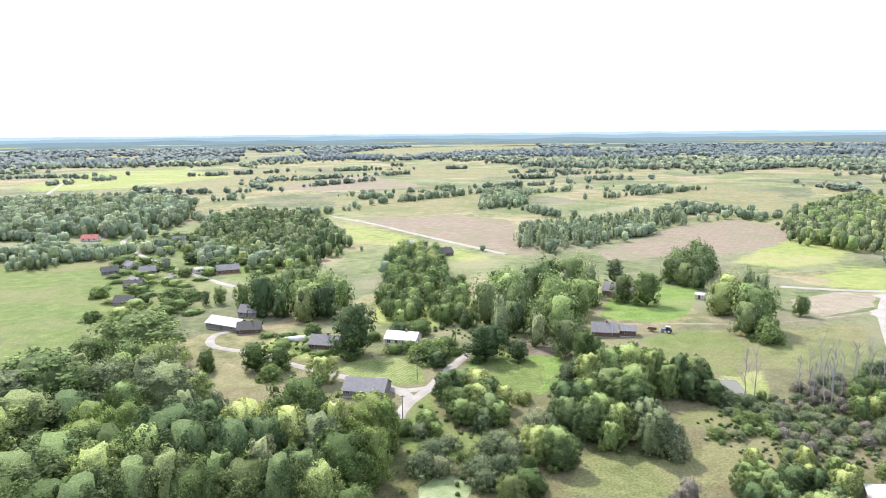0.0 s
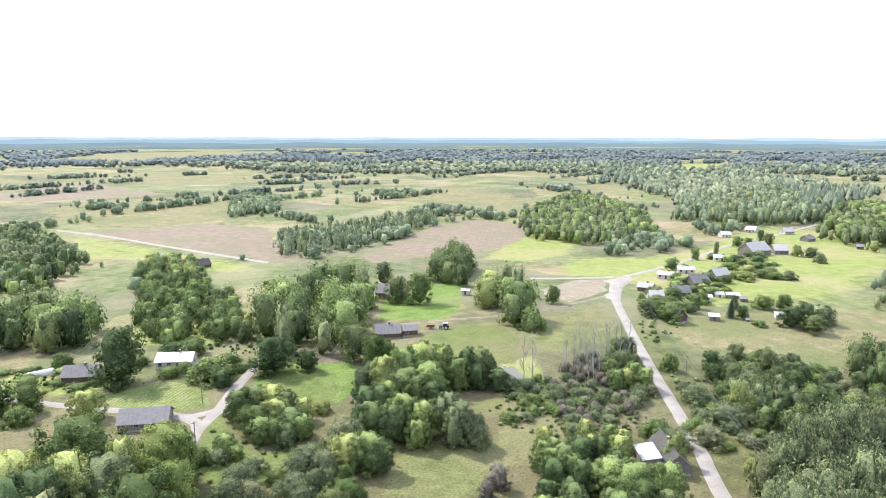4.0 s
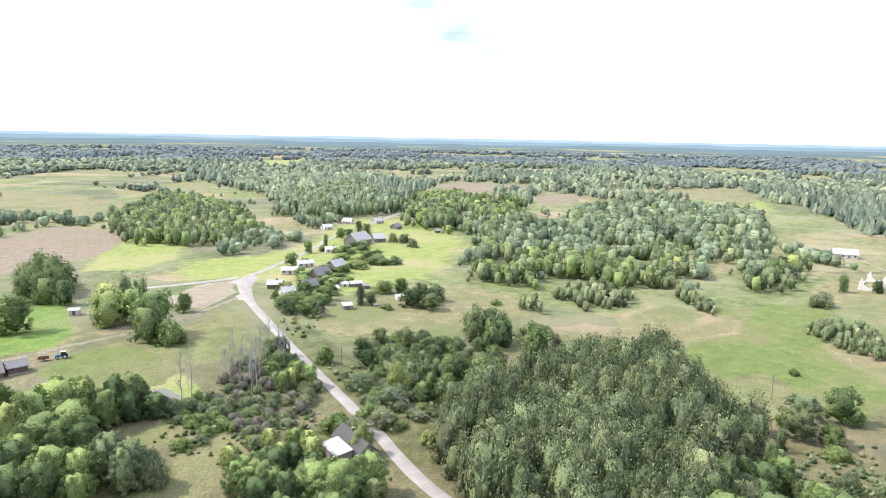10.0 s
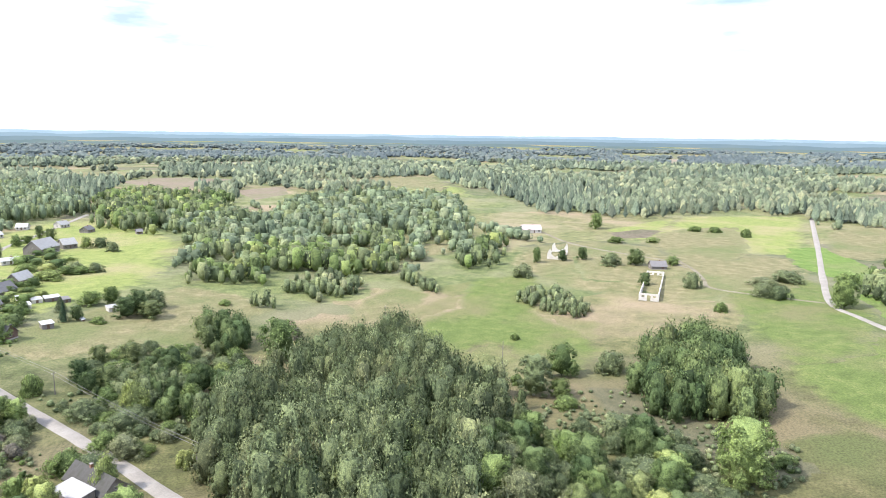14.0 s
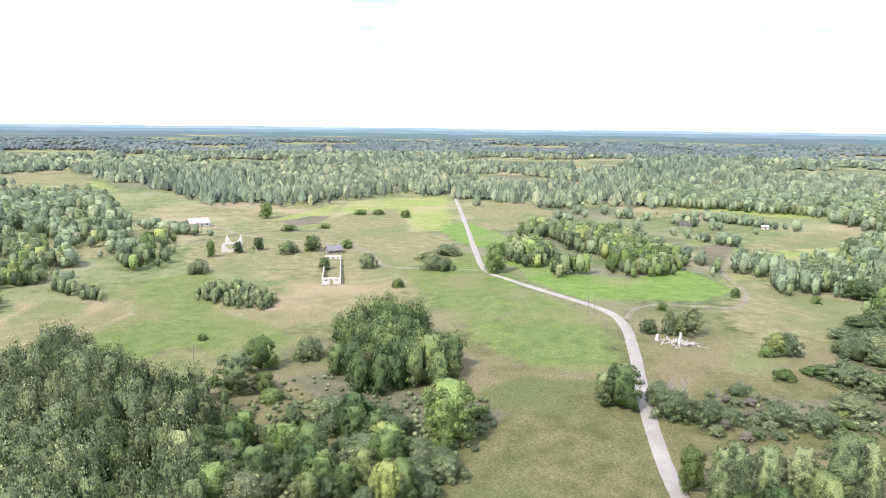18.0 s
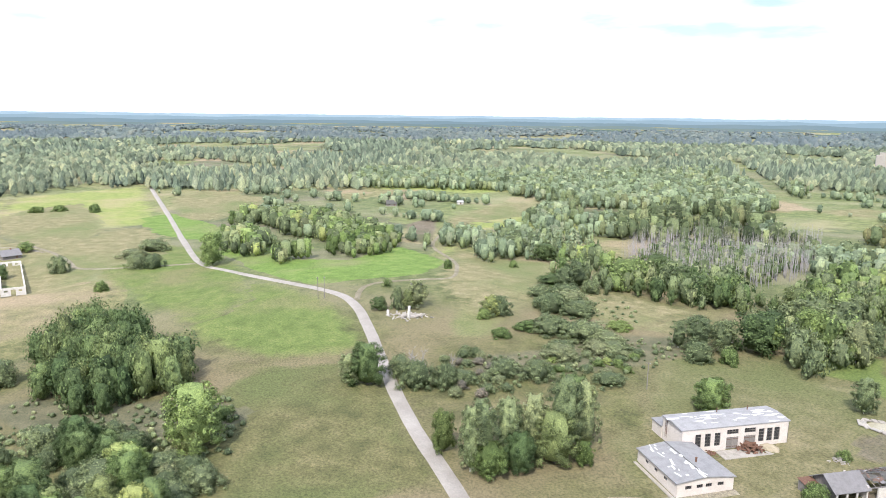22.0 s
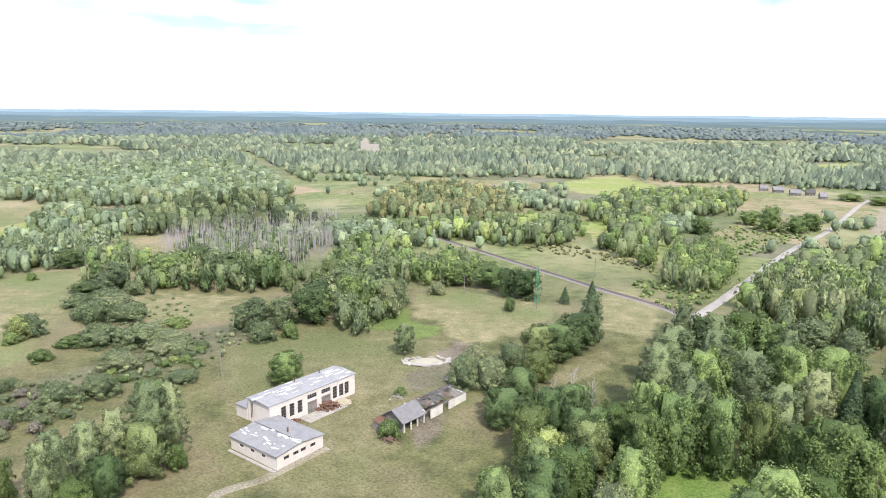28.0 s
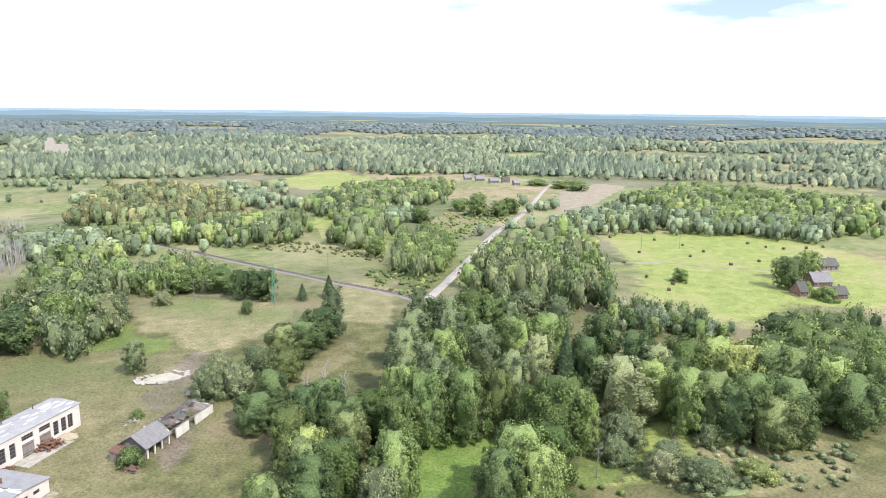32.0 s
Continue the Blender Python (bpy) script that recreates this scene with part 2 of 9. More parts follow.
CROP = ground_mat("vegetable_rows", (0.12, 0.16, 0.03), (0.19, 0.23, 0.05), (0.25, 0.26, 0.10), rows=(1.4, 35, 0.14))
GRAVEL = ground_mat("pale_gravel", (0.29, 0.258, 0.225), (0.335, 0.30, 0.265), (0.38, 0.345, 0.31), fine=2.5, tufty=0.25)
TRACK = ground_mat("worn_dirt", (0.18, 0.155, 0.09), (0.25, 0.215, 0.14), (0.31, 0.27, 0.20), fine=2.0)
HILL = ground_mat("mown_hill_meadow", (0.115, 0.135, 0.034), (0.165, 0.18, 0.05), (0.215, 0.215, 0.07), (0.225, 0.19, 0.085), 0.58, fading=True)
BARE = ground_mat("bare_trodden_soil", (0.13, 0.10, 0.065), (0.175, 0.14, 0.095), (0.22, 0.18, 0.125), (0.11, 0.115, 0.045), 0.6, fading=True)
YARD = ground_mat("trodden_yard", (0.125, 0.118, 0.042), (0.175, 0.156, 0.064), (0.23, 0.195, 0.095), (0.125, 0.138, 0.04), 0.58, fading=True)
BROWN = ground_mat("dry_brown_grass", (0.165, 0.138, 0.072), (0.215, 0.178, 0.095), (0.265, 0.217, 0.128), (0.13, 0.14, 0.05), 0.52, fading=True)
WATER, _n, _l, _b = blank("pond_water", 0.08)
_b.inputs["Base Color"].default_value, _b.inputs["Specular IOR Level"].default_value = (0.13, 0.125, 0.085, 1), 0.4
WEED = ground_mat("duckweed", (0.16, 0.22, 0.07), (0.24, 0.30, 0.12), (0.32, 0.36, 0.18), fine=3)
LEAF_BROAD = leaf_mat("broadleaf_foliage", (0.0499, 0.0973, 0.0212), (0.0898, 0.1559, 0.0312), (0.1309, 0.1871, 0.0374))
LEAF_DARK = leaf_mat("alder_foliage", (0.0284, 0.0608, 0.0162), (0.0527, 0.0962, 0.0243), (0.0758, 0.1164, 0.0303))
LEAF_BIRCH = leaf_mat("birch_foliage", (0.0532, 0.0908, 0.0320), (0.0799, 0.1260, 0.0427), (0.1024, 0.1441, 0.0491))
LEAF_WOOD = leaf_mat("young_wood_foliage", (0.0306, 0.0551, 0.0184), (0.049, 0.0796, 0.0255), (0.0694, 0.0969, 0.0326))
# green of mixed trees, its blue raised to paint in mid-distance haze
LEAF_MIXED = leaf_mat("hazed_mixed_foliage", (0.0682, 0.1198, 0.0553), (0.1024, 0.1652, 0.0725), (0.1308, 0.1857, 0.0843), mottle=0.8)
LEAF_WILLOW = leaf_mat("willow_foliage", (0.0561, 0.0961, 0.0342), (0.0878, 0.1372, 0.0489), (0.1159, 0.1578, 0.0612))
LEAF_SPRUCE = leaf_mat("spruce_needles", (0.018, 0.042, 0.016), (0.03, 0.06, 0.02), (0.045, 0.075, 0.028), 0.1)
LEAF_YELLOW = leaf_mat("yellowing_foliage", (0.0632, 0.1274, 0.0180), (0.0913, 0.1558, 0.0220), (0.1158, 0.1699, 0.0260))
LEAF_LIME = leaf_mat("fresh_green_foliage", (0.0369, 0.0767, 0.0129), (0.0512, 0.0960, 0.0178), (0.0680, 0.1056, 0.0228))
LEAF_GREY = leaf_mat("bare_brown_twigs", (0.0608, 0.0704, 0.0434), (0.08, 0.0896, 0.0554), (0.1008, 0.1072, 0.0673), 0.05)
BARK = plain_mat("bark", (0.12, 0.10, 0.08), (0.06, 0.05, 0.04), scale=2, grain=(1, 1, 0.25))
BIRCH_BARK = plain_mat("birch_bark", (0.55, 0.53, 0.49), (0.10, 0.09, 0.08), scale=2.5, amount=0.8, grain=(0.4, 0.4, 2))
DEAD_WOOD = plain_mat("dead_grey_wood", (0.33, 0.31, 0.31), (0.2, 0.185, 0.185), scale=2, grain=(1, 1, 0.2))
PALE_DEAD = plain_mat("bleached_dead_wood", (0.36, 0.34, 0.33), (0.24, 0.22, 0.215), scale=2, grain=(1, 1, 0.2))
GREY_WOOD = plain_mat("weathered_boards", (0.23, 0.21, 0.20), (0.12, 0.105, 0.10), scale=1.5, grain=(3, 3, 0.3))
BROWN_WOOD = plain_mat("brown_boards", (0.16, 0.105, 0.085), (0.09, 0.06, 0.05), scale=1.5, grain=(3, 3, 0.3))
RED_WOOD = plain_mat("red_brick", (0.25, 0.12, 0.09), (0.33, 0.22, 0.18), scale=1.8)
PALE_WALL = plain_mat("pale_plaster", (0.62, 0.56, 0.53), (0.50, 0.44, 0.41), scale=0.7, amount=0.55)
WHITE_WALL = plain_mat("white_brick", (0.60, 0.575, 0.55), (0.45, 0.41, 0.385), scale=0.9)
SLATE = plain_mat("grey_fibre_sheet", (0.22, 0.21, 0.22), (0.145, 0.14, 0.14), scale=1.0)
PALE_SLATE = plain_mat("pale_fibre_sheet", (0.42, 0.41, 0.41), (0.30, 0.29, 0.29), scale=0.8)
DARK_SLATE = plain_mat("dark_mossy_sheet", (0.105, 0.10, 0.10), (0.07, 0.073, 0.055), scale=1.0)
TIN = plain_mat("white_sheet_roof", (0.52, 0.52, 0.525), (0.40, 0.395, 0.39), 0.5, scale=0.6)
PINK_TIN = plain_mat("faded_pink_roof", (0.62, 0.50, 0.52), (0.48, 0.36, 0.38), 0.6, scale=0.6)
RED_TIN = plain_mat("red_roof", (0.36, 0.10, 0.09), (0.27, 0.09, 0.08), 0.6, scale=0.6)
FELT = plain_mat("bitumen_felt", (0.30, 0.295, 0.305), (0.22, 0.215, 0.225), scale=0.5, amount=0.7)
FELT_PATCH = plain_mat("peeling_felt", (0.58, 0.57, 0.57), (0.44, 0.43, 0.43), scale=0.8)
CONCRETE = plain_mat("old_concrete", (0.38, 0.35, 0.32), (0.26, 0.235, 0.21), scale=0.9)
RUST = plain_mat("rusty_iron", (0.14, 0.075, 0.055), (0.22, 0.13, 0.09), 0.8, scale=3)
DARK_GAP = plain_mat("dark_window", (0.035, 0.035, 0.04), (0.07, 0.06, 0.06), 0.35, scale=2)
METAL = plain_mat("dull_steel", (0.30, 0.30, 0.31), (0.2, 0.16, 0.13), 0.45, scale=2, metal=0.7)
GREEN_PAINT = plain_mat("green_mast_paint", (0.10, 0.32, 0.18), (0.08, 0.24, 0.14), scale=3)
BLUE_PAINT = plain_mat("blue_tractor_paint", (0.08, 0.20, 0.40), (0.06, 0.15, 0.3), 0.5, scale=3)
RUBBER = plain_mat("rubber", (0.03, 0.03, 0.03), (0.05, 0.045, 0.04), scale=5)
SAND = plain_mat("dumped_sand", (0.36, 0.31, 0.23), (0.30, 0.25, 0.18), scale=1.5)
FILM = plain_mat("greenhouse_film", (0.66, 0.68, 0.68), (0.5, 0.52, 0.52), 0.4, scale=2)


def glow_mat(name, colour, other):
    """Plain far distance that glows by itself, the air's haze put into its colour."""
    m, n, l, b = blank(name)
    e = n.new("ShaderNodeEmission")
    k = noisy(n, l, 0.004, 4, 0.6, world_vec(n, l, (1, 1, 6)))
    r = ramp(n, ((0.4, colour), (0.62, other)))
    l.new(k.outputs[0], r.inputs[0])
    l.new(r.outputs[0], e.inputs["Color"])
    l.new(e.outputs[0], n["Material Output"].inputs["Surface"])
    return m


# painted haze: each ridge farther off glows paler and bluer
HORIZON = [glow_mat("hazy_woods_backdrop", c, o) for c, o in (((0.18, 0.255, 0.26), (0.225, 0.295, 0.275)), ((0.22, 0.31, 0.34), (0.26, 0.34, 0.35)), ((0.24, 0.345, 0.42), (0.27, 0.37, 0.435)), ((0.33, 0.47, 0.59), (0.355, 0.49, 0.605)))]
HAZE = glow_mat("hazy_hills_backdrop", (0.44, 0.61, 0.77), (0.51, 0.67, 0.81))

# ---- the lie of the land ----
BUMPS = ((192, -120, 6.0, 75), (256, 72, -6.0, 75), (200, 296, 4.0, 80), (60, 245, 4.5, 70), (-55, -190, 5.0, 80), (-180, 520, -6.0, 160))


def height(x, y):
    """The lie of the land: a few low swells, and a slow rise towards the horizon."""
    z = 0.0
    for bx, by, h, r in BUMPS:
        z += h * math.exp(-((x - bx) ** 2 + (y - by) ** 2) / (2 * r * r))
    d = math.hypot(x, y - 40)
    if d > 1200:
        z += 27 * ((d - 1200) / 3600) ** 1.4
    return z


# ---- building kit ----


def mesh_of(name, verts, faces, material, tint=None, smooth=False, normals=None):
    """A mesh from arrays of corners and equal-sided faces."""
    verts, faces = np.asarray(verts, np.float32), np.asarray(faces, np.int32)
    me = bpy.data.meshes.new(name)
    k = faces.shape[1]
    me.vertices.add(len(verts))
    me.vertices.foreach_set("co", verts.ravel())
    me.loops.add(faces.size)
    me.loops.foreach_set("vertex_index", faces.ravel())
    me.polygons.add(len(faces))
    me.polygons.foreach_set("loop_start", np.arange(0, faces.size, k, dtype=np.int32))
    me.polygons.foreach_set("loop_total", np.full(len(faces), k, dtype=np.int32))
    if tint is not None:
        me.attributes.new("tint", "FLOAT", "POINT").data.foreach_set("value", np.asarray(tint, np.float32))
    if smooth:
        me.polygons.foreach_set("use_smooth", np.ones(len(faces), bool))
    me.update(calc_edges=True)
    if normals is not None:
        me.attributes.new("custom_normal", "FLOAT_VECTOR", "POINT").data.foreach_set("vector", np.asarray(normals, np.float32).ravel())
    me.materials.append(material)
    return me


def part(name, bm, material, parent, label=""):
    """Links a bmesh as one mesh object under a thing or a part."""
    me = bpy.data.meshes.new(name)
    bm.to_mesh(me)
    bm.free()
    me.materials.append(material)
    ob = new(name, me)
    ob.parent = parent
    if label:
        ob["label"] = label
    return ob


def thing(name, x, y, turn=0.0, label="", category="", group="", kind="", z=None):
    ob = new(name)
    ob.matrix_world = pose(x, y, height(x, y) if z is None else z, 0, 0, turn)
    return tagged(ob, label, category, group, kind)


def box(bm, x0, x1, y0, y1, z0, z1, bevel=0.0):
    r = bmesh.ops.create_cube(bm, size=1.0)
    bmesh.ops.scale(bm, vec=(x1 - x0, y1 - y0, z1 - z0), verts=r["verts"])
    bmesh.ops.translate(bm, vec=((x0 + x1) / 2, (y0 + y1) / 2, (z0 + z1) / 2), verts=r["verts"])
    if bevel:
        es = list({e for v in r["verts"] for e in v.link_edges})
        bmesh.ops.bevel(bm, geom=es, offset=bevel, segments=1, affect="EDGES")
    return bm


def boxes(*list_of):
    bm = bmesh.new()
    for b in list_of:
        box(bm, *b)
    return bm


def prism(bm, outline, axis_a, axis_b):
    """A solid with the outline (y, z) running along x from axis_a to axis_b."""
    a = [bm.verts.new((axis_a, y, z)) for y, z in outline]
    b = [bm.verts.new((axis_b, y, z)) for y, z in outline]
    n = len(outline)
    bm.faces.new(a[::-1])
    bm.faces.new(b)
    for i in range(n):
        bm.faces.new((a[i], a[(i + 1) % n], b[(i + 1) % n], b[i]))
    bmesh.ops.recalc_face_normals(bm, faces=bm.faces)
    return bm


def rod(bm, a, b, ra, rb=None, sides=6):
    a, b = Vector(a), Vector(b)
    m = Matrix.Translation((a + b) / 2) @ (b - a).to_track_quat("Z", "Y").to_matrix().to_4x4()
    bmesh.ops.create_cone(bm, cap_ends=True, segments=sides, radius1=ra, radius2=ra if rb is None else rb, depth=(b - a).length, matrix=m)
    return bm


def densify(pts, step, closed):
    out = []
    n = len(pts)
    for i in range(n if closed else n - 1):
        a, b = Vector(pts[i]), Vector(pts[(i + 1) % n])
        k = max(1, int((b - a).length / step))
        out += [tuple(a.lerp(b, j / k)) for j in range(k)]
    if not closed:
        out.append(tuple(pts[-1]))
    return out


def smooth_line(pts, step):
    """Points along a smooth curve through pts."""
    p = [Vector(q) for q in pts]
    p = [2 * p[0] - p[1]] + p + [2 * p[-1] - p[-2]]
    out = []
    for i in range(1, len(p) - 2):
        k = max(2, int((p[i + 1] - p[i]).length / step))
        for j in range(k):
            t = j / k
            out.append(0.5 * (2 * p[i] + (p[i + 1] - p[i - 1]) * t + (2 * p[i - 1] - 5 * p[i] + 4 * p[i + 1] - p[i + 2]) * t * t + (3 * p[i] - p[i - 1] - 3 * p[i + 1] + p[i + 2]) * t ** 3))
    out.append(p[-2])
    return out


def inside(pts, x, y):
    """Which of the points x, y (arrays) lie in the outline pts."""
    x, y = np.asarray(x), np.asarray(y)
    hit = np.zeros(x.shape, bool)
    n = len(pts)
    for i in range(n):
        (ax, ay), (bx, by) = pts[i], pts[(i + 1) % n]
        if ay == by:
            continue
        c = ((ay > y) != (by > y)) & (x < (bx - ax) * (y - ay) / (by - ay) + ax)
        hit ^= c
    return hit


heights = np.vectorize(height)
OPEN_LAND = []
GLADES = []
ROADS = []


def off_road(x, y, margin=1.2):
    """Which of the places lie clear of every road."""
    x, y = np.asarray(x, float), np.asarray(y, float)
    ok = np.ones(x.shape, bool)
    for line, half in ROADS:
        lo, hi = line.min(0) - 9, line.max(0) + 9
        near = np.nonzero((x > lo[0]) & (x < hi[0]) & (y > lo[1]) & (y < hi[1]))[0]
        for k in range(0, len(near), 4000):
            i = near[k:k + 4000]
            d = np.hypot(x[i][:, None] - line[:, 0], y[i][:, None] - line[:, 1]).min(1)
            ok[i] &= d > half + margin
    return ok


LAYERS = [0.012]


def sheet(name, outline, material, label, category, lift=None, ragged=0.5, closed_land=True):
    """A field, lawn or pond: an outline with an uneven edge, laid over the swells of the ground."""
    from mathutils.geometry import delaunay_2d_cdt
    xs, ys = [p[0] for p in outline], [p[1] for p in outline]
    size = max(max(xs) - min(xs), max(ys) - min(ys))
    step = max(2.0, size / 26)
    edge = []
    pts = densify(outline, step * 0.4, True)
    for x, y in pts:
        k = noise.noise_vector(Vector((x / (step * 3), y / (step * 3), len(name)))) * step * 0.9 * ragged + noise.noise_vector(Vector((x / step, y / step, 4.0))) * step * 0.5 * ragged
        edge.append(Vector((x + k.x, y + k.y)))
    gx, gy = np.meshgrid(np.arange(min(xs), max(xs), step), np.arange(min(ys), max(ys), step))
    gx, gy = gx.ravel(), gy.ravel()
    ok = inside([tuple(p) for p in edge], gx, gy)
    co = edge + [Vector((a, b)) for a, b in zip(gx[ok], gy[ok])]
    ring = list(range(len(edge)))
    v, _, f, *_ = delaunay_2d_cdt(co, [], [ring], 1, 0.01)
    if lift is None:
        LAYERS[0] += 0.0005
        lift = LAYERS[0]
    d = max(abs(complex(sum(xs) / len(xs), sum(ys) / len(ys))), 1)
    rim = np.array([(p.x, p.y) for p in edge])
    inner = [min(1.0, float(np.hypot(rim[:, 0] - p.x, rim[:, 1] - p.y).min()) / (step * 2.4)) for p in v]
    verts = [(p.x, p.y, height(p.x, p.y) + (lift * (1 + d / 350) if k > 0.02 else -0.02)) for p, k in zip(v, inner)]
    me = mesh_of(name, verts, [q for q in f if len(q) == 3], material, inner)
    ob = tagged(new(name, me), label, category, kind="structure")
    if closed_land:
        OPEN_LAND.append([tuple(p) for p in outline])
    return ob


def lane(name, pts, width, material, label, category="road", lift=0.5, uneven=0.12):
    """A road: a ribbon with a slight camber and uneven verges."""
    line = smooth_line(pts, 5.0)
    ROADS.append((np.array([(p.x, p.y) for p in smooth_line(pts, 2.5)]), width / 2))
    verts, faces = [], []
    for i, p in enumerate(line):
        d = (line[min(i + 1, len(line) - 1)] - line[max(i - 1, 0)]).normalized()
        s = Vector((d.y, -d.x))
        bed = 0.05 + (0.06 + lift * 0.14) * (1 + p.length / 350)
        for k, o in enumerate((-1.0, -0.55, 0.0, 0.55, 1.0)):
            w = width / 2 * o * (1 + uneven * noise.noise(Vector((p.x / 6, p.y / 6, k * 7.0))) * abs(o))
            q = p + s * w
            z = height(q.x, q.y) + bed * (1.12 - 0.12 * o * o) + (0 if abs(o) < 1 else -bed * 0.9)
            verts.append((q.x, q.y, z))
        if i:
            a, b = 5 * (i - 1), 5 * i
            faces += [(a + k, a + k + 1, b + k + 1, b + k) for k in range(4)]
    return tagged(new(name, mesh_of(name, verts, faces, material)), label, category, kind="structure")


# ---- trees ----
def unit(v):
    return v / (np.linalg.norm(v, axis=-1, keepdims=True) + 1e-9)


def leaf_quads(centres, out, size, r):
    """Small bent leaf sprays: one quad each, facing roughly outwards."""
    n = len(centres)
    nrm = out + r.normal(0, 0.55, (n, 3))
    nrm /= np.linalg.norm(nrm, axis=1)[:, None] + 1e-9
    ref = r.normal(0, 1, (n, 3))
    u = np.cross(nrm, ref)
    u /= np.linalg.norm(u, axis=1)[:, None] + 1e-9
    w = np.cross(nrm, u)
    s = (size * r.uniform(0.6, 1.35, n))[:, None]
    q = np.stack([centres - u * s * 0.5, centres - w * s * 0.35 + nrm * s * 0.12, centres + u * s * 0.5, centres + w * s * 0.4], 1)
    return q.reshape(-1, 3), np.repeat(unit(unit(out) + 0.6 * nrm), 4, 0)


_b = bmesh.new()
bmesh.ops.create_icosphere(_b, subdivisions=1, radius=1.0)
BALL_V = np.array([q.co[:] for q in _b.verts])
BALL_F = np.array([[q.index for q in p.verts] for p in _b.faces])
_b.free()


def lumps(centres, radii, stretch, r):
    """Uneven lumps of foliage: the dense inner masses that the leaf sprays sit on."""
    n = len(radii)
    v = BALL_V[None] * r.uniform(0.78, 1.12, (n, len(BALL_V), 1)) * radii[:, None, None] * stretch + centres[:, None]
    f = BALL_F[None] + (np.arange(n) * len(BALL_V))[:, None, None]
    return v.reshape(-1, 3), f.reshape(-1, 3)


PROFILES = {"broad": (0.03, 0.95, 0.36, 0.95), "birch": (0.04, 0.88, 0.46, 1.15), "poplar": (0.03, 0.92, 0.42, 1.15), "willow": (-0.06, 0.62, 0.5, 0.9), "shrub": (-0.08, 0.6, 0.5, 0.9)}


